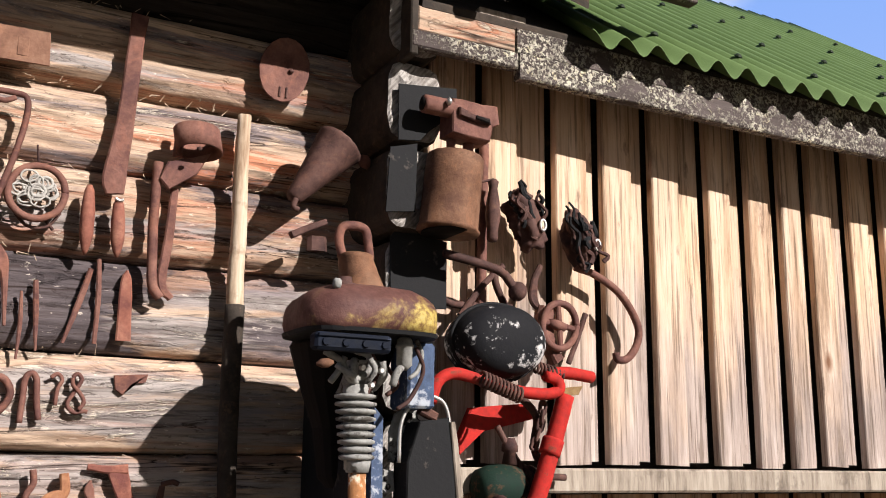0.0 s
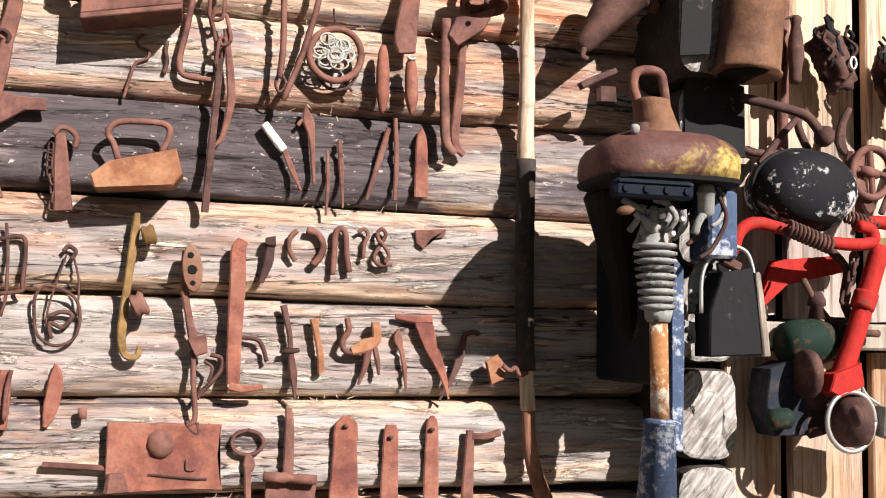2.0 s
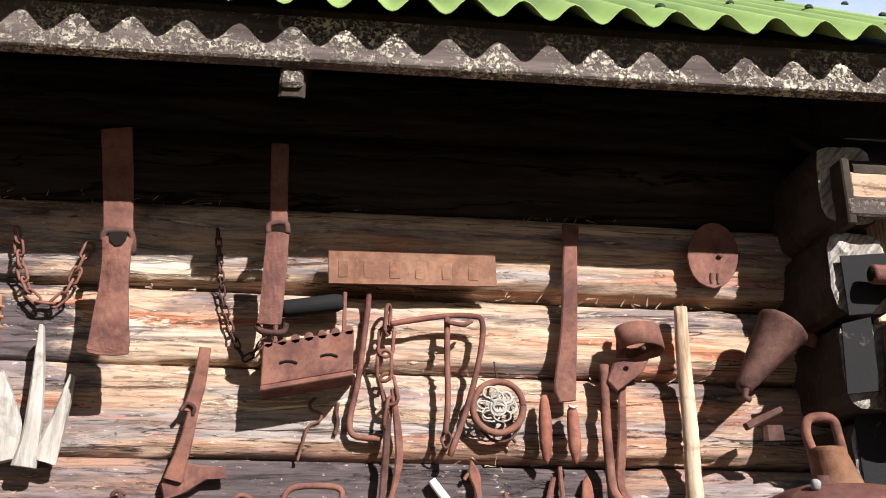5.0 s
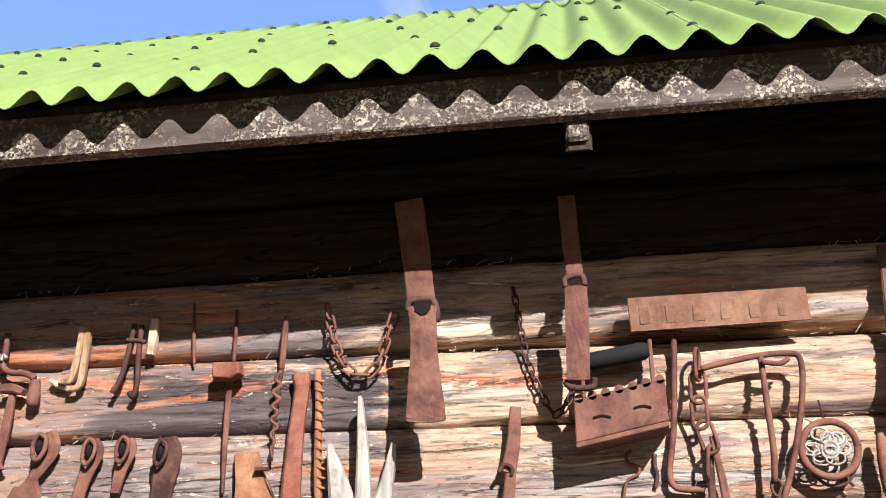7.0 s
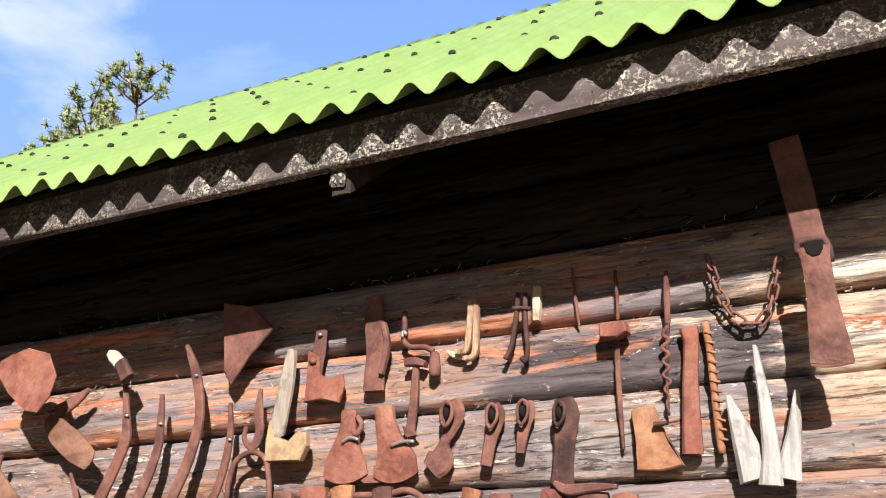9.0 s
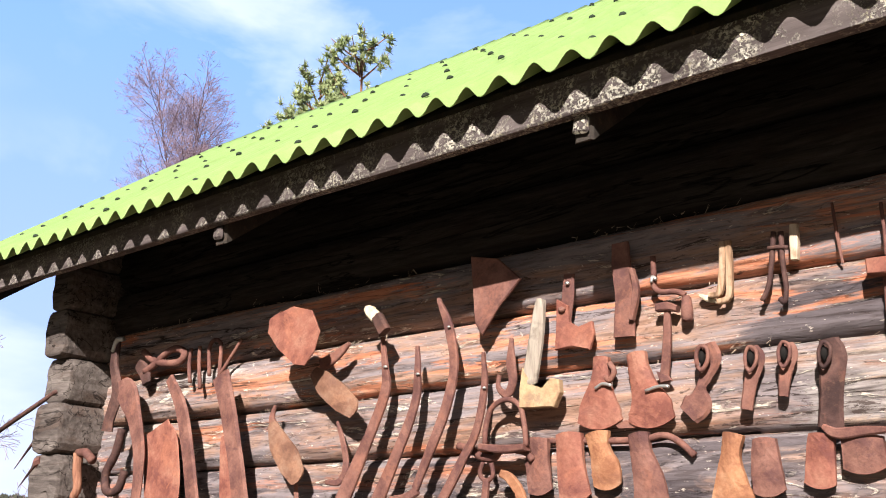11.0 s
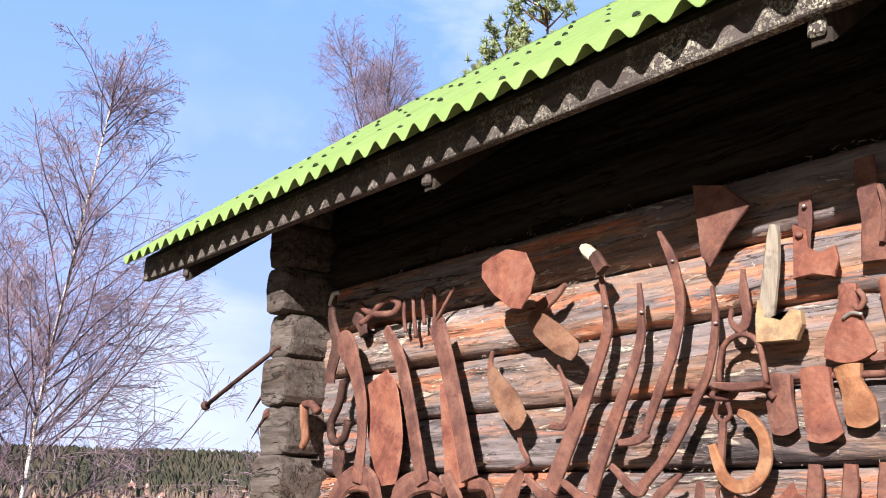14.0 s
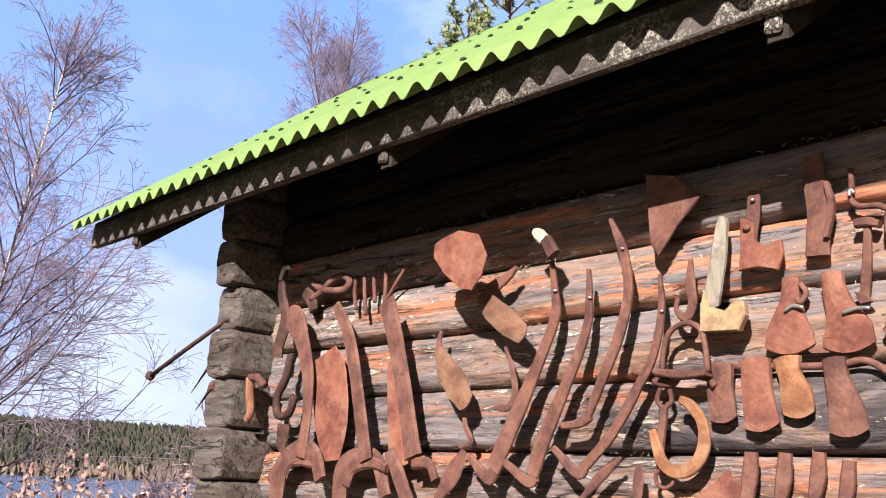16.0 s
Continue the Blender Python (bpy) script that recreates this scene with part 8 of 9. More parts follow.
tool('outboard_shaft', 'finned aluminium engine cylinder on a worn shaft tube', 'outboard shaft', [
    ('cylinder', 'lathe', ALU, [(0.714, 1.739), (0.718, 1.591)], [(0, 0.023), (1, 0.021)], 0.320),
    *[('fin', 'lathe', ALU, [(0.714 + 0.0006 * k, 1.7228 - 0.0132 * k), (0.714 + 0.0006 * k, 1.7124 - 0.0132 * k)], [(0, 0.026), (0.25, 0.0385 - 0.0008 * k), (0.7, 0.0385 - 0.0008 * k), (1, 0.026)], 0.32) for k in range(9)],
    ('collar', 'lathe', ALU, [(0.721, 1.609), (0.721, 1.586)], [(0, 0.025), (0.5, 0.023), (1, 0.02)], 0.320),
    ('tube', 'lathe', TUBE, [(0.721, 1.586), (0.724, 1.417)], [(0, 0.016), (1, 0.016)], 0.320),
    ('housing', 'lathe', BLUEPAINT, [(0.724, 1.421), (0.717, 1.256)], [(0, 0.019), (0.03, 0.036), (0.06, 0.027), (1, 0.036)], 0.320),
    ('strip', 'plate', BLUEPAINT, [(0.763, 1.705), (0.781, 1.685), (0.784, 1.542), (0.780, 1.362), (0.760, 1.362), (0.759, 1.623)], 0.03, 0.280),
    ('lever', 'rod', ALU, [(0.645, -0.340, 1.793), (0.678, -0.340, 1.776), (0.694, -0.340, 1.747), (0.726, -0.340, 1.758), (0.729, -0.340, 1.788), (0.704, -0.340, 1.797)], 0.006, 1.0),
    ('lever', 'rod', ALU, [(0.683, -0.340, 1.785), (0.672, -0.340, 1.760), (0.657, -0.340, 1.740)], 0.006, 1.0),
    ('rod', 'rod', RUST_DARK, [(0.736, -0.330, 1.800), (0.753, -0.330, 1.761), (0.731, -0.330, 1.720)], 0.004, 1.0),
    ('rod', 'rod', RUST_DARK, [(0.770, -0.330, 1.772), (0.792, -0.330, 1.743), (0.770, -0.330, 1.722)], 0.004, 1.0)])
# The motor's shadow is partly put into the middle's near-black wood.
tool('pole', 'peeled wooden pole with a black middle, partly darkened for shade', 'pole', [
    ('shaft', 'rod', POLE, [(0.563, -0.055, 2.299), (0.561, -0.055, 2.194), (0.564, -0.055, 2.053), (0.562, -0.055, 1.964), (0.564, -0.055, 1.89)], 0.0145, 1.25),
    ('charred_grip', 'rod', DARK_WOOD, [(0.564, -0.055, 1.905), (0.563, -0.055, 1.756), (0.565, -0.055, 1.601), (0.57, -0.055, 1.492)], 0.0205, 0.9),
    ('shaft', 'rod', POLE, [(0.57, -0.055, 1.495), (0.572, -0.055, 1.46), (0.575, -0.055, 1.415)], 0.015, 1.0),
    ('stock', 'rod', STOCK, [(0.575, -0.055, 1.42), (0.578, -0.055, 1.36), (0.59, -0.055, 1.30), (0.612, -0.055, 1.245), (0.64, -0.055, 1.19)], 0.0135, 1.25)])
tool('saw_blade', 'brown-rusted round saw blade with slots', 'saw blade', [
    ('disc', 'plate', RUST, [(0.701, 2.423), (0.697, 2.4), (0.688, 2.379), (0.675, 2.362), (0.659, 2.35), (0.641, 2.345), (0.624, 2.348), (0.609, 2.357), (0.598, 2.371), (0.591, 2.391), (0.589, 2.413), (0.593, 2.436), (0.602, 2.457), (0.615, 2.475), (0.631, 2.487), (0.649, 2.492), (0.666, 2.49), (0.681, 2.481), (0.693, 2.465), (0.7, 2.445)], 0.004, 0.05),
    ('slot', 'bar', RUST_DARK, [(0.636, 2.377, 0.005), (0.635, 2.356, 0.005)], 0.003, 0.054),
    ('slot', 'bar', RUST_DARK, [(0.651, 2.378, 0.005), (0.65, 2.355, 0.005)], 0.003, 0.054),
    ('rivet', 'lathe', RUST_DARK, [(0.653, 2.415), (0.663, 2.416)], [(0, 0.003), (0.5, 0.005), (1, 0.003)], 0.056)])
tool('twig_wheel', 'iron hoop filled with a tangle of pale wire shavings', 'hoop', [
    ('hoop', 'rod', RUST, [(0.231, -0.05, 2.088), (0.227, -0.05, 2.068), (0.217, -0.05, 2.051), (0.201, -0.05, 2.04), (0.183, -0.05, 2.035), (0.164, -0.05, 2.038), (0.148, -0.05, 2.048), (0.136, -0.05, 2.063), (0.132, -0.05, 2.082), (0.135, -0.05, 2.101), (0.145, -0.05, 2.118), (0.161, -0.05, 2.13), (0.18, -0.05, 2.135), (0.199, -0.05, 2.133), (0.216, -0.05, 2.123), (0.227, -0.05, 2.107), (0.231, -0.05, 2.088)], 0.007, 1.0),
    ('wire', 'rod', RUST_DARK, [(0.176, -0.04, 2.178), (0.179, -0.04, 2.154), (0.182, -0.04, 2.137)], 0.002, 1.0),
    ('shaving', 'rod', BONE, [(0.194, -0.05, 2.09), (0.187, -0.05, 2.08), (0.174, -0.05, 2.08), (0.169, -0.05, 2.09), (0.177, -0.05, 2.1), (0.19, -0.05, 2.098), (0.194, -0.05, 2.089)], 0.003, 1.0),
    ('shaving', 'rod', BONE, [(0.172, -0.052, 2.064), (0.157, -0.052, 2.063), (0.149, -0.052, 2.073), (0.158, -0.052, 2.083), (0.173, -0.052, 2.082), (0.178, -0.052, 2.071), (0.171, -0.052, 2.063)], 0.002, 1.0),
    ('shaving', 'rod', BONE, [(0.175, -0.054, 2.09), (0.164, -0.054, 2.1), (0.173, -0.054, 2.111), (0.191, -0.054, 2.111), (0.199, -0.054, 2.101), (0.188, -0.054, 2.091), (0.173, -0.054, 2.091)], 0.002, 1.0),
    ('shaving', 'rod', BONE, [(0.17, -0.056, 2.083), (0.175, -0.056, 2.094), (0.188, -0.056, 2.096), (0.195, -0.056, 2.086), (0.188, -0.056, 2.076), (0.175, -0.056, 2.076), (0.17, -0.056, 2.084)], 0.003, 1.0),
    ('shaving', 'rod', BONE, [(0.145, -0.05, 2.1), (0.16, -0.05, 2.103), (0.169, -0.05, 2.094), (0.163, -0.05, 2.083), (0.147, -0.05, 2.082), (0.14, -0.05, 2.092), (0.146, -0.05, 2.101)], 0.002, 1.0),
    ('shaving', 'rod', BONE, [(0.2, -0.052, 2.11), (0.212, -0.052, 2.101), (0.206, -0.052, 2.09), (0.188, -0.052, 2.088), (0.178, -0.052, 2.097), (0.187, -0.052, 2.108), (0.202, -0.052, 2.109)], 0.002, 1.0),
    ('shaving', 'rod', BONE, [(0.191, -0.054, 2.086), (0.188, -0.054, 2.074), (0.175, -0.054, 2.071), (0.167, -0.054, 2.08), (0.172, -0.054, 2.091), (0.185, -0.054, 2.092), (0.191, -0.054, 2.085)], 0.003, 1.0),
    ('shaving', 'rod', BONE, [(0.177, -0.056, 2.106), (0.163, -0.056, 2.101), (0.151, -0.056, 2.109), (0.156, -0.056, 2.121), (0.171, -0.056, 2.123), (0.181, -0.056, 2.114), (0.176, -0.056, 2.105)], 0.002, 1.0),
    ('shaving', 'rod', BONE, [(0.198, -0.05, 2.072), (0.184, -0.05, 2.079), (0.188, -0.05, 2.091), (0.205, -0.05, 2.095), (0.217, -0.05, 2.087), (0.211, -0.05, 2.075), (0.196, -0.05, 2.073)], 0.003, 1.0),
    ('shaving', 'rod', BONE, [(0.161, -0.052, 2.079), (0.162, -0.052, 2.091), (0.174, -0.052, 2.096), (0.184, -0.052, 2.088), (0.18, -0.052, 2.077), (0.168, -0.052, 2.074), (0.16, -0.052, 2.08)], 0.002, 1.0),
    ('shaving', 'rod', BONE, [(0.168, -0.054, 2.094), (0.182, -0.054, 2.1), (0.194, -0.054, 2.093), (0.192, -0.054, 2.081), (0.177, -0.054, 2.077), (0.166, -0.054, 2.085), (0.169, -0.054, 2.095)], 0.002, 1.0),
    ('shaving', 'rod', BONE, [(0.188, -0.056, 2.078), (0.203, -0.056, 2.073), (0.202, -0.056, 2.061), (0.185, -0.056, 2.056), (0.172, -0.056, 2.063), (0.176, -0.056, 2.074), (0.19, -0.056, 2.078)], 0.002, 1.0),
    ('shaving', 'rod', BONE, [(0.18, -0.05, 2.102), (0.18, -0.05, 2.09), (0.169, -0.05, 2.084), (0.158, -0.05, 2.09), (0.16, -0.05, 2.102), (0.172, -0.05, 2.106), (0.18, -0.05, 2.101)], 0.003, 1.0),
    ('shaving', 'rod', BONE, [(0.198, -0.052, 2.086), (0.185, -0.052, 2.078), (0.171, -0.052, 2.083), (0.172, -0.052, 2.095), (0.186, -0.052, 2.101), (0.198, -0.052, 2.094), (0.197, -0.052, 2.084)], 0.002, 1.0),
    ('shaving', 'rod', BONE, [(0.168, -0.054, 2.056), (0.152, -0.054, 2.059), (0.15, -0.054, 2.071), (0.166, -0.054, 2.078), (0.181, -0.054, 2.072), (0.18, -0.054, 2.061), (0.166, -0.054, 2.055)], 0.002, 1.0),
    ('shaving', 'rod', BONE, [(0.169, -0.056, 2.096), (0.166, -0.056, 2.107), (0.177, -0.056, 2.115), (0.188, -0.056, 2.11), (0.189, -0.056, 2.098), (0.177, -0.056, 2.092), (0.168, -0.056, 2.097)], 0.002, 1.0),
    ('shaving', 'rod', BONE, [(0.172, -0.05, 2.088), (0.184, -0.05, 2.097), (0.198, -0.05, 2.093), (0.2, -0.05, 2.081), (0.187, -0.05, 2.074), (0.174, -0.05, 2.079), (0.173, -0.05, 2.089)], 0.003, 1.0),
    ('shaving', 'rod', BONE, [(0.146, -0.052, 2.097), (0.163, -0.052, 2.094), (0.167, -0.052, 2.083), (0.153, -0.052, 2.075), (0.137, -0.052, 2.079), (0.136, -0.052, 2.091), (0.148, -0.052, 2.097)], 0.002, 1.0),
    ('shaving', 'rod', BONE, [(0.203, -0.054, 2.112), (0.207, -0.054, 2.101), (0.198, -0.054, 2.092), (0.185, -0.054, 2.095), (0.183, -0.054, 2.107), (0.194, -0.054, 2.114), (0.204, -0.054, 2.111)], 0.003, 1.0),
    ('shaving', 'rod', BONE, [(0.195, -0.056, 2.077), (0.185, -0.056, 2.068), (0.17, -0.056, 2.07), (0.166, -0.056, 2.081), (0.177, -0.056, 2.089), (0.192, -0.056, 2.086), (0.194, -0.056, 2.076)], 0.002, 1.0),
    ('shaving', 'rod', BONE, [(0.189, -0.05, 2.079), (0.171, -0.05, 2.08), (0.164, -0.05, 2.091), (0.176, -0.05, 2.1), (0.194, -0.05, 2.098), (0.197, -0.05, 2.086), (0.187, -0.05, 2.079)], 0.002, 1.0),
    ('shaving', 'rod', BONE, [(0.198, -0.052, 2.077), (0.192, -0.052, 2.088), (0.2, -0.052, 2.098), (0.213, -0.052, 2.096), (0.216, -0.052, 2.085), (0.207, -0.052, 2.076), (0.197, -0.052, 2.078)], 0.002, 1.0),
    ('twig', 'rod', RUST_DARK, [(0.149, -0.035, 2.044), (0.172, -0.035, 2.023), (0.205, -0.035, 2.025), (0.227, -0.035, 2.054)], 0.003, 1.0),
    ('twig', 'rod', RUST_DARK, [(0.199, -0.035, 2.041), (0.217, -0.035, 2.02)], 0.003, 1.0)])
# Cone in dark rust partly for its shade; tan inside for the sunlit rim.
tool('funnel', 'dark rusty funnel hanging with its rim upwards', 'funnel', [
    ('cone', 'lathe', RUST_DARK, [(0.750, 2.250), (0.650, 2.118)], [(0, 0.050), (0.02, 0.054), (0.06, 0.051), (0.45, 0.036), (0.85, 0.022), (0.95, 0.018), (1, 0.014)], 0.12),
    ('hollow', 'lathe', TANRUST, [(0.7512, 2.2516), (0.7502, 2.2503)], [(0, 0.042), (1, 0.048)], 0.12),
    ('handle', 'rod', RUST, [(0.758, -0.11, 2.218), (0.783, -0.11, 2.231), (0.803, -0.11, 2.226)], 0.005, 1.0),
    ('knob', 'lathe', RUST, [(0.8, 2.236), (0.819, 2.211)], [(0, 0.005), (0.25, 0.013), (0.6, 0.014), (1, 0.005)], 0.11),
    ('spout', 'rod', RUST_DARK, [(0.651, -0.14, 2.115), (0.647, -0.14, 2.099), (0.657, -0.14, 2.093)], 0.006, 1.0)])
tool('tap', 'dark iron tap stuck in the log', 'tap', [
    ('body', 'bar', RUST_DARK, [(0.651, 2.045, 0.014), (0.68, 2.06, 0.014), (0.723, 2.08, 0.012)], 0.02, 0.12),
    ('lug', 'bar', RUST_DARK, [(0.712, 2.052, 0.041), (0.713, 2.022, 0.043)], 0.02, 0.1)])


# ---- ground, lake, far shore ----
def terrain(x, y):
    d = math.hypot(x + 1, y - 0.5)
    way = (-x * 0.8 + y * 0.45)
    drop = max(0.0, min(1.0, (way - 6.0) / 22.0))
    z = -2.6 * drop * drop * (3 - 2 * drop)
    far = max(0.0, min(1.0, (d - 480.0) / 130.0))
    z += 27.0 * far if way > 0 else -z * far
    return z + 0.03 * noise.noise((x * 0.4, y * 0.4, 0)) * (1 if d < 60 else 0)


n = Nodes("dry_grass", 0.95, 0, 0.1)
c = n.ramp(n.noise(4, detail=6, jitter=0), [(0.3, (0.06, 0.048, 0.03)), (0.55, (0.115, 0.093, 0.06)), (0.75, (0.17, 0.14, 0.095))])
GRASS = n.done(c, n.noise(40, detail=4, jitter=0), 0.6, 0.03)
verts, faces = [], []
RINGS = [0.0, 1, 2, 3, 4, 5, 6, 8, 10, 12, 15, 18, 22, 26, 30, 36, 44, 60, 100, 200, 400, 480, 520, 560, 610, 700, 1200, 3500]
for r in RINGS:
    for k in range(72):
        a = 2 * math.pi * k / 72
        x, y = -1 + r * math.cos(a), 0.5 + r * math.sin(a)
        verts.append((x, y, terrain(x, y)))
for i in range(len(RINGS) - 1):
    for k in range(72):
        p, q = i * 72 + k, i * 72 + (k + 1) % 72
        faces.append((p, q, q + 72, p + 72))
tagged(part("ground", fixed(grow(bmesh.new(), verts[0:], faces)), GRASS, smooth=True), "dry autumn grass sloping down to a lake", "ground", kind="structure")

n = Nodes("lake_water", 0.12, 0, 0.5)
WATER = n.done((0.03, 0.07, 0.16), n.noise(2.0, (1, 1, 1), 4, jitter=0), 0.6, 0.25)
bm = grow(bmesh.new(), [(-700, 5, -1.75), (-10, 5, -1.75), (-10, 600, -1.75), (-700, 600, -1.75)], [(0, 1, 2, 3)])
tagged(part("water", bm, WATER), "blue rippled lake water beyond the trees", "water", kind="structure")


def direction(az, dist, z):
    """A place seen from the camera's stand: az degrees from +y towards -x."""
    return Vector((-0.5 - dist * math.sin(radians(az)), -2.0 + dist * math.cos(radians(az)), z))


# far forest on the opposite shore
rnd = random.Random(11)
n = Nodes("far_forest", 0.95, 0, 0.05)
FOREST = n.done(n.ramp(n.noise(0.06, detail=3, jitter=0), [(0.35, (0.040, 0.042, 0.030)), (0.5, (0.060, 0.058, 0.040)), (0.65, (0.085, 0.07, 0.053))]))
n = Nodes("far_birches", 0.95, 0, 0.05)
FARBIRCH = n.done(n.ramp(n.noise(0.2, detail=2, jitter=0), [(0.4, (0.13, 0.085, 0.065)), (0.6, (0.20, 0.15, 0.11))]))
for mat, count, label, r0, r1, hmin, hmax, wide in ((FOREST, 9000, "far green-brown spruce forest on the opposite shore", 500, 640, 4, 7, 0.36), (FARBIRCH, 900, "far bare birches along the opposite shore", 484, 512, 3.5, 6, 0.3)):
    verts, faces = [], []
    for k in range(count):
        az = rnd.uniform(42, 90)
        d = rnd.uniform(r0, r1)
        p = direction(az, d, 0)
        p.z = terrain(p.x, p.y) - 0.5
        h = rnd.uniform(hmin, hmax)
        w = h * wide * rnd.uniform(0.7, 1.2)
        b = len(verts)
        for zz, ww in ((0.0, 0.8), (0.35, 1.0), (0.7, 0.55)):
            for s in range(5):
                a = 2 * math.pi * s / 5 + rnd.uniform(-0.3, 0.3)
                verts.append((p.x + math.cos(a) * w * ww, p.y + math.sin(a) * w * ww, p.z + h * zz + rnd.uniform(-0.3, 0.3)))
        verts.append((p.x, p.y, p.z + h))
        for i in range(2):
            for s in range(5):
                q, e = b + i * 5 + s, b + i * 5 + (s + 1) % 5
                faces.append((q, e, e + 5, q + 5))
        for s in range(5):
            faces.append((b + 10 + s, b + 10 + (s + 1) % 5, b + 15))
    me = bpy.data.meshes.new("forest")
    me.from_pydata(verts, [], faces)
    me.materials.append(mat)
    tagged(new("forest", me), label, "forest", kind="stuff")

# ---- trees ----
n = Nodes("birch_bark", 0.8, 0, 0.2)
mask = n.grey(n.noise(16, (1, 1, 2.2), 4, 0.6), 0.54, 0.62)
BIRCH = n.done(n.mix(mask, (0.74, 0.68, 0.63), (0.14, 0.10, 0.085)))
TWIG = flat_material("birch_twigs", (0.26, 0.185, 0.22), 0.8)
LIMB = flat_material("birch_limbs", (0.11, 0.078, 0.08), 0.85)
n = Nodes("pine_needles", 0.8, 0, 0.2)
NEEDLE = n.done(n.ramp(n.noise(3, detail=3), [(0.35, (0.17, 0.215, 0.09)), (0.6, (0.31, 0.355, 0.16)), (0.75, (0.40, 0.41, 0.21))]))
PINEBARK = wood_material("pine_bark", (0.12, 0.06, 0.03), (0.25, 0.13, 0.07), (0.32, 0.19, 0.11))


def strip_tube(verts, faces, line, r0, r1, sides):
    n = len(line)
    t = (line[1] - line[0]).normalized()
    s = t.orthogonal().normalized()
    b = len(verts)
    for i, p in enumerate(line):
        t = (line[min(i + 1, n - 1)] - line[max(i - 1, 0)]).normalized()
        s = (s - t * s.dot(t)).normalized()
        u = t.cross(s)
        r = r0 + (r1 - r0) * i / (n - 1)
        for k in range(sides):
            a = 2 * math.pi * k / sides
            verts.append(tuple(p + (s * math.cos(a) + u * math.sin(a)) * r))
    for i in range(n - 1):
        for k in range(sides):
            p, q = b + i * sides + k, b + i * sides + (k + 1) % sides
            faces.append((p, q, q + sides, p + sides))


def branch(rnd, sets, start, way, length, r, level, droop, deepest, wide=1.0, low=0.47, kids=(40, 15, 11)):
    """A limb with its own side branches; the finest level goes into the twigs."""
    line = [start]
    d = way.normalized()
    steps = (9, 7, 4, 3)[level]
    for i in range(steps):
        wander = (0.035, 0.12, 0.15, 0.17)[level]
        d = (d + Vector((rnd.gauss(0, wander), rnd.gauss(0, wander), rnd.gauss(0, 0.06) + (0.05 if level < 2 else droop)))).normalized()
        line.append(line[-1] + d * length / steps)
    which = min(level, 2)
    if which < 2 or not sets[2]:
        sets[which].append(([], []))
    strip_tube(sets[which][-1][0], sets[which][-1][1], line, r, max(r * (0.3 if level < 2 else 0.4), 0.0042), (8, 5, 3)[which])
    if level >= deepest:
        return
    for k in range(kids[level]):
        s = rnd.uniform(0.15 if level else low, 1.0)
        i = min(int(s * steps), steps - 1)
        p = line[i].lerp(line[i + 1], s * steps - i)
        a = rnd.uniform(0, 2 * math.pi)
        axis = (line[i + 1] - line[i]).normalized()
        side = axis.orthogonal().normalized()
        side = side * math.cos(a) + axis.cross(side) * math.sin(a)
        spread = rnd.uniform(0.5, 1.0) if level else rnd.uniform(0.45, 0.8)
        branch(rnd, sets, p, axis * (0.75 if level else 0.40 + 0.45 * s) + side * spread, length * (wide * rnd.uniform(0.19, 0.34) if level == 0 else rnd.uniform(0.30, 0.52)) * (1.35 - 0.95 * s), r * 0.42 * (1.1 - 0.6 * s) + 0.0005, level + 1, droop, deepest, wide, low, kids)


def birch(base, height, seed, stems=1, droop=-0.03, lean=(0, 0), deepest=3, label="", wide=0.85, low=0.47, kids=(40, 15, 11), girth=0.0058):
    rnd = random.Random(seed)
    t = thing("birch", label, "tree", Matrix.Translation(base), "birch trees")
    sets = [[], [], []]
    for k in range(stems):
        a = 2 * math.pi * k / max(stems, 1) + seed
        off = Vector((math.cos(a), math.sin(a), 0)) * (0.18 if stems > 1 else 0)
        tilt = 0.0 if k == 0 else 0.26
        h = height * (1.0 if k == 0 else rnd.uniform(0.6, 0.85))
        branch(rnd, sets, off + Vector((0, 0, -0.3)), Vector((lean[0] + math.cos(a) * tilt, lean[1] + math.sin(a) * tilt, 1)), h, girth * h + 0.006, 0, droop, deepest, wide, low, kids)
    for nm, mat, group in (("trunk", BIRCH if height < 12 else LIMB, sets[0]), ("bough", LIMB, sets[1]), ("crown", TWIG, sets[2])):
        for vs, fs in group:
            me = bpy.data.meshes.new(nm)
            me.from_pydata(vs, [], fs)
            me.materials.append(mat)
            new(nm, me).parent = t
    return t


def ground_at(az, dist):
    p = direction(az, dist, 0)
    p.z = terrain(p.x, p.y)
    return p


birch(ground_at(75.0, 16.0), 8.8, 4, 1, -0.03, (0.03, 0.08), 3, "bare white-barked birch leaning over the lake shore", 1.2, 0.20, (60, 15, 9), 0.0046)
birch(ground_at(75.8, 16.6), 7.8, 15, 1, -0.02, (-0.02, -0.04), 3, "bare white-barked birch growing beside its twin", 1.0, 0.24, (38, 13, 9), 0.0044)
birch(ground_at(77.6, 17.0), 7.6, 9, 1, -0.05, (-0.05, -0.10), 3, "slender bare birch leaning away from the house", 0.95, 0.30, (40, 14, 9), 0.0036)
birch(ground_at(56.7, 25.0), 15.6, 21, 1, 0.0, (0, 0), 3, "bare upright birch behind the green roof", 0.80, 0.45, (60, 16, 9), 0.003)
birch(ground_at(52.3, 26.0), 16.4, 33, 1, 0.0, (0, 0), 3, "bare twiggy birch behind the green roof", 0.80, 0.45, (60, 16, 9), 0.003)
birch(ground_at(59.4, 24.0), 13.6, 45, 1, 0.0, (0, 0), 3, "small bare birch behind the roof edge", 0.72, 0.45, (50, 15, 9), 0.003)
birch(ground_at(62.2, 14.0), 3.2, 57, 2, 0.0, (0, 0), 2, "low bare birch scrub beside the house corner", 1.25)


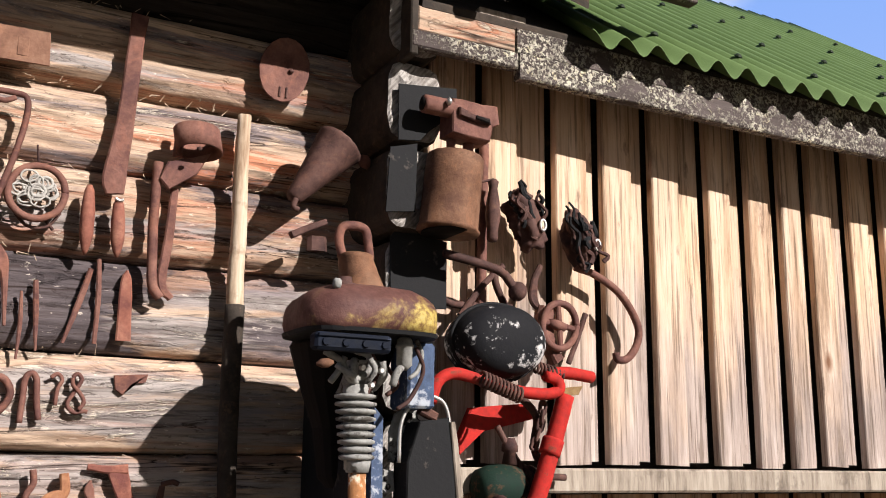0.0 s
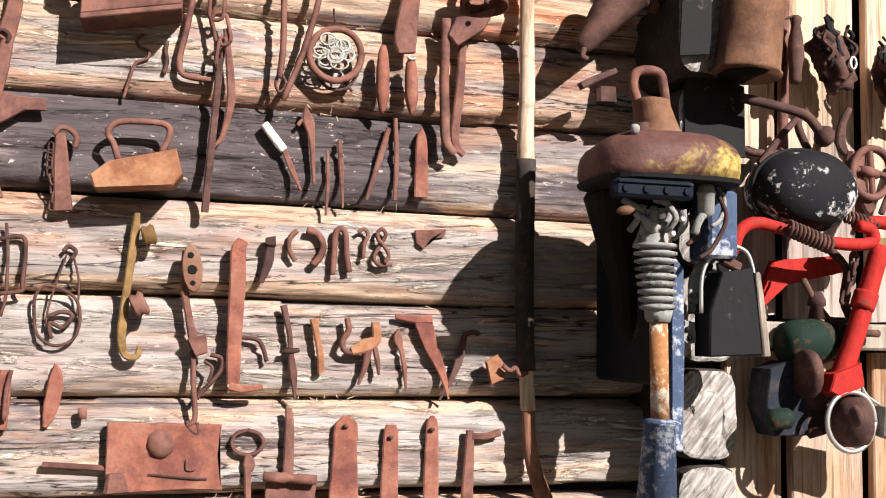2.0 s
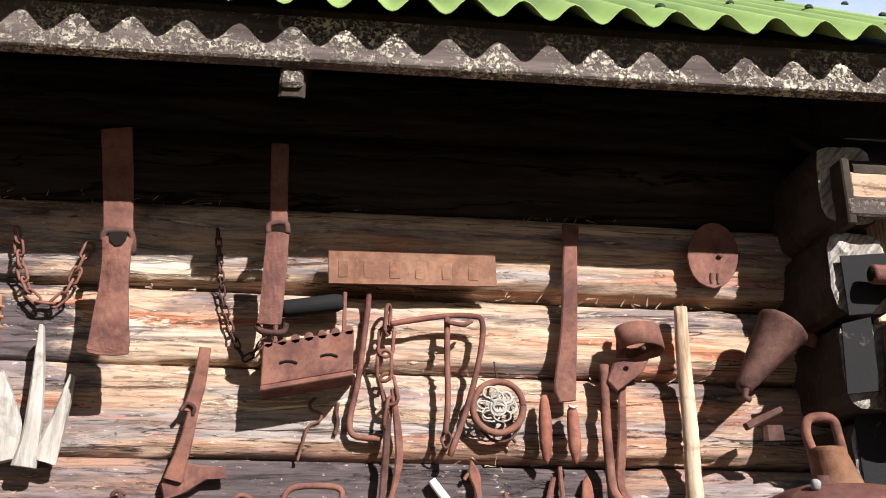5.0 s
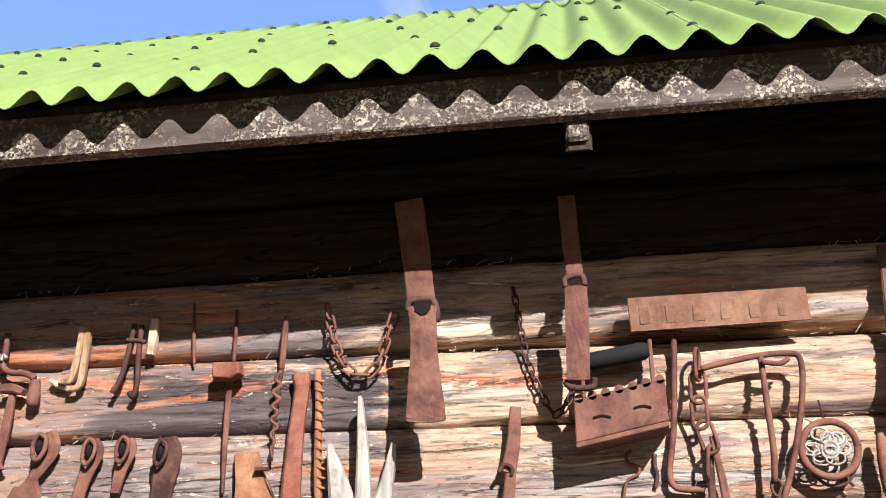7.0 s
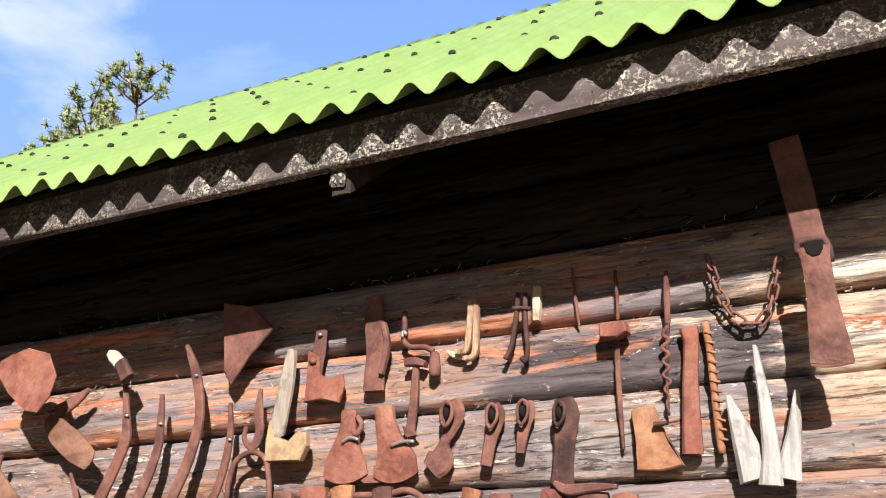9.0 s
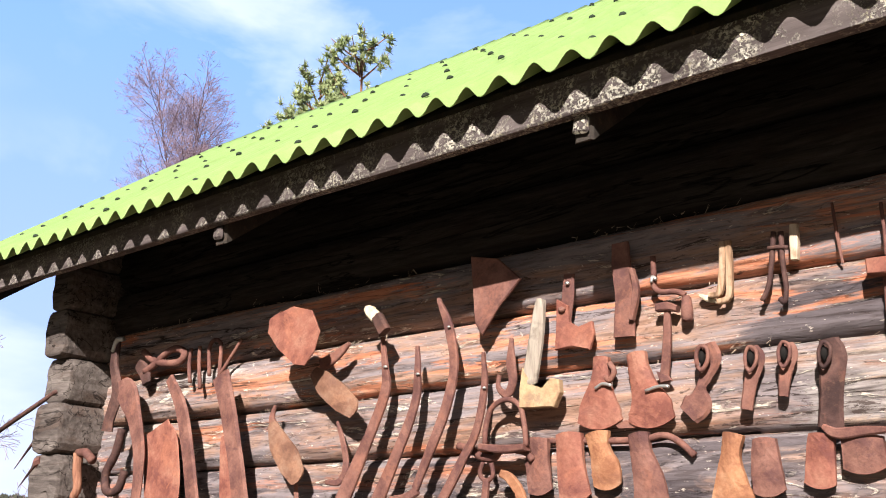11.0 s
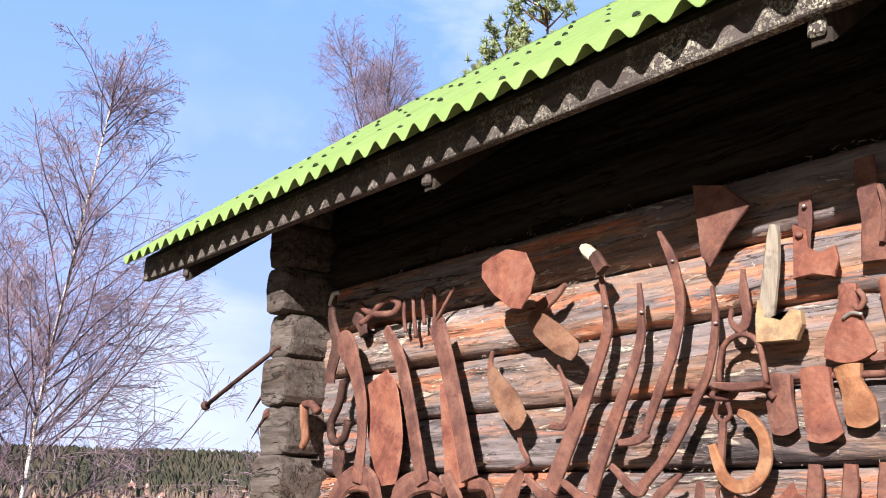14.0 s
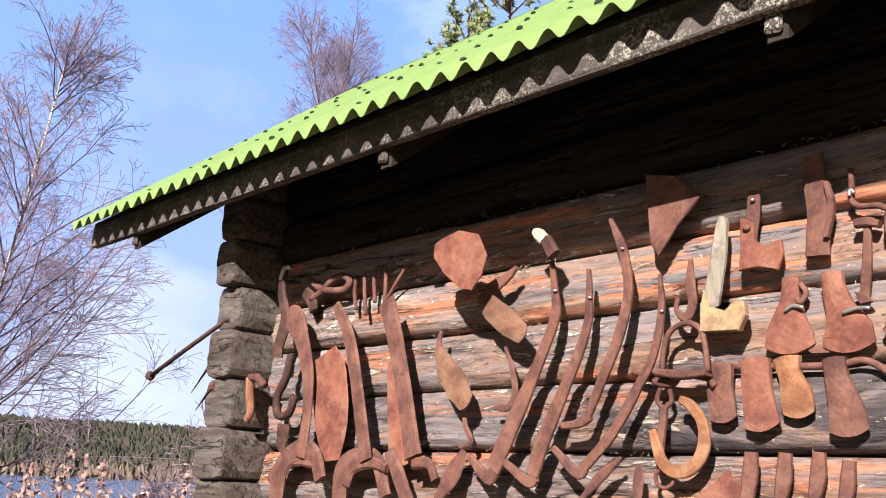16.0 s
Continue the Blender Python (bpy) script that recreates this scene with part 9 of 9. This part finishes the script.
def pine(base, height, seed, label):
    rnd = random.Random(seed)
    t = thing("pine", label, "tree", Matrix.Translation(base), "pine trees")
    tv, tf = [], []
    strip_tube(tv, tf, [Vector((0, 0, -0.3)), Vector((0.1, 0, height * 0.5)), Vector((0.0, 0.1, height))], 0.16, 0.02, 8)
    nv, nf = [], []
    for k in range(46):
        s = rnd.uniform(0.6, 0.995)
        a = rnd.uniform(0, 2 * math.pi)
        p = Vector((0.05, 0, height * s))
        ln = (1.12 - s) * height * 0.28 + 0.25
        d = Vector((math.cos(a), math.sin(a), rnd.uniform(0.5, 1.3))).normalized()
        line = [p, p + d * ln * 0.5 + Vector((0, 0, 0.02)), p + d * ln + Vector((0, 0, 0.12))]
        strip_tube(tv, tf, line, 0.03, 0.008, 4)
        for j in range(9):
            q = p + d * ln * rnd.uniform(0.4, 1.05) + Vector((rnd.gauss(0, 0.09), rnd.gauss(0, 0.09), rnd.gauss(0.05, 0.07)))
            for i in range(30):
                v = Vector((rnd.gauss(0, 1), rnd.gauss(0, 1), rnd.gauss(0.7, 0.9))).normalized() * rnd.uniform(0.10, 0.22)
                w = v.orthogonal().normalized() * 0.016
                b = len(nv)
                nv.extend([tuple(q - w), tuple(q + w), tuple(q + v)])
                nf.append((b, b + 1, b + 2))
    for nm, mat, vs, fs in (("trunk", PINEBARK, tv, tf), ("crown", NEEDLE, nv, nf)):
        me = bpy.data.meshes.new(nm)
        me.from_pydata(vs, [], fs)
        me.materials.append(mat)
        new(nm, me).parent = t


pine(ground_at(46.0, 21.0), 14.4, 3, "sunlit green pine top behind the roof ridge")
pine(ground_at(48.5, 22.0), 14.3, 5, "green pine behind the roof")
pine(ground_at(50.0, 23.0), 13.6, 7, "small dark green pine behind the roof")

# willowherb and dry reeds in front of the lake
n = Nodes("seed_fluff", 0.95, 0, 0.05)
FLUFF = n.done(n.ramp(n.noise(30, detail=2), [(0.35, (0.24, 0.13, 0.11)), (0.6, (0.40, 0.27, 0.235)), (0.75, (0.54, 0.42, 0.37))]))
rnd = random.Random(77)
sv, sf, fv, ff = [], [], [], []
for k in range(420):
    az = rnd.uniform(60, 90)
    p = direction(az, rnd.uniform(7.0, 13.0), 0)
    p.z = terrain(p.x, p.y)
    top = 1.87 - 0.06 * (p.xy - Vector((-0.5, -2.0))).length + rnd.gauss(0.12, 0.16)
    h = max(0.5, top - p.z)
    lean = Vector((rnd.gauss(0, 0.06), rnd.gauss(0, 0.06), 1))
    tip = p + lean * h
    strip_tube(sv, sf, [p, p + lean * h * 0.5, tip], 0.006, 0.003, 3)
    for j in range(34):
        s = rnd.uniform(0.62, 1.0)
        q = p + lean * h * s + Vector((rnd.gauss(0, 0.028), rnd.gauss(0, 0.028), 0)) * (1.4 - s)
        v = Vector((rnd.gauss(0, 1), rnd.gauss(0, 1), rnd.gauss(0, 1))).normalized() * 0.035
        w = v.orthogonal().normalized() * 0.016
        b = len(fv)
        fv.extend([tuple(q - w), tuple(q + v), tuple(q + w), tuple(q - v * 0.7)])
        ff.append((b, b + 1, b + 2, b + 3))
for nm, label, mat, vs, fs in (("willowherb_stalks", "thin dry brown stalks of willowherb by the lake", TWIG, sv, sf), ("willowherb_fluff", "pinkish seed fluff of faded willowherb", FLUFF, fv, ff)):
    me = bpy.data.meshes.new(nm)
    me.from_pydata(vs, [], fs)
    me.materials.append(mat)
    tagged(new(nm, me), label, "weeds", kind="stuff")

# ---- sky far behind the trees ----
n = Nodes("sky_backdrop", 1, 0, 0)
sep = n.t.nodes.new("ShaderNodeSeparateXYZ")
n.link(n.geo, sep.inputs[0])
rng = n.t.nodes.new("ShaderNodeMapRange")
rng.inputs["From Min"].default_value, rng.inputs["From Max"].default_value = 0.0, 2300.0
n.link(sep.outputs[2], rng.inputs["Value"])
blue = n.ramp(rng.outputs[0], [(0.0, (0.36, 0.40, 0.60)), (0.22, (0.24, 0.33, 0.60)), (0.6, (0.15, 0.275, 0.58)), (1.0, (0.08, 0.16, 0.44))])
puffs = n.noise(0.0011, (1, 1, 1.7), 6, 0.55, 0.4, 0)
veil = n.noise(0.0005, (1, 1, 2.5), 3, 0.5, 0.0, 0)
cloud = n.mix(1.0, n.grey(puffs, 0.49, 0.66), n.grey(veil, 0.40, 0.56), 'MULTIPLY')
sky_col = n.mix(cloud, blue, (0.42, 0.48, 0.61))
n.link(sky_col, n.b.inputs["Emission Color"])
n.b.inputs["Emission Strength"].default_value = SKY_GLOW
n.b.inputs["Base Color"].default_value = (0, 0, 0, 1)
verts, faces = [], []
for i in range(15):
    e = radians(-3 + 4.5 * i)
    for k in range(41):
        a = radians(-75 + 185 * k / 40)
        verts.append((-3000 * math.sin(a) * math.cos(e), 3000 * math.cos(a) * math.cos(e), 3000 * math.sin(e)))
for i in range(14):
    for k in range(40):
        p = i * 41 + k
        faces.append((p, p + 1, p + 42, p + 41))
tagged(part("backdrop", grow(bmesh.new(), verts, faces), n.m, smooth=True), "pale blue autumn sky with thin white clouds", "sky", kind="structure")
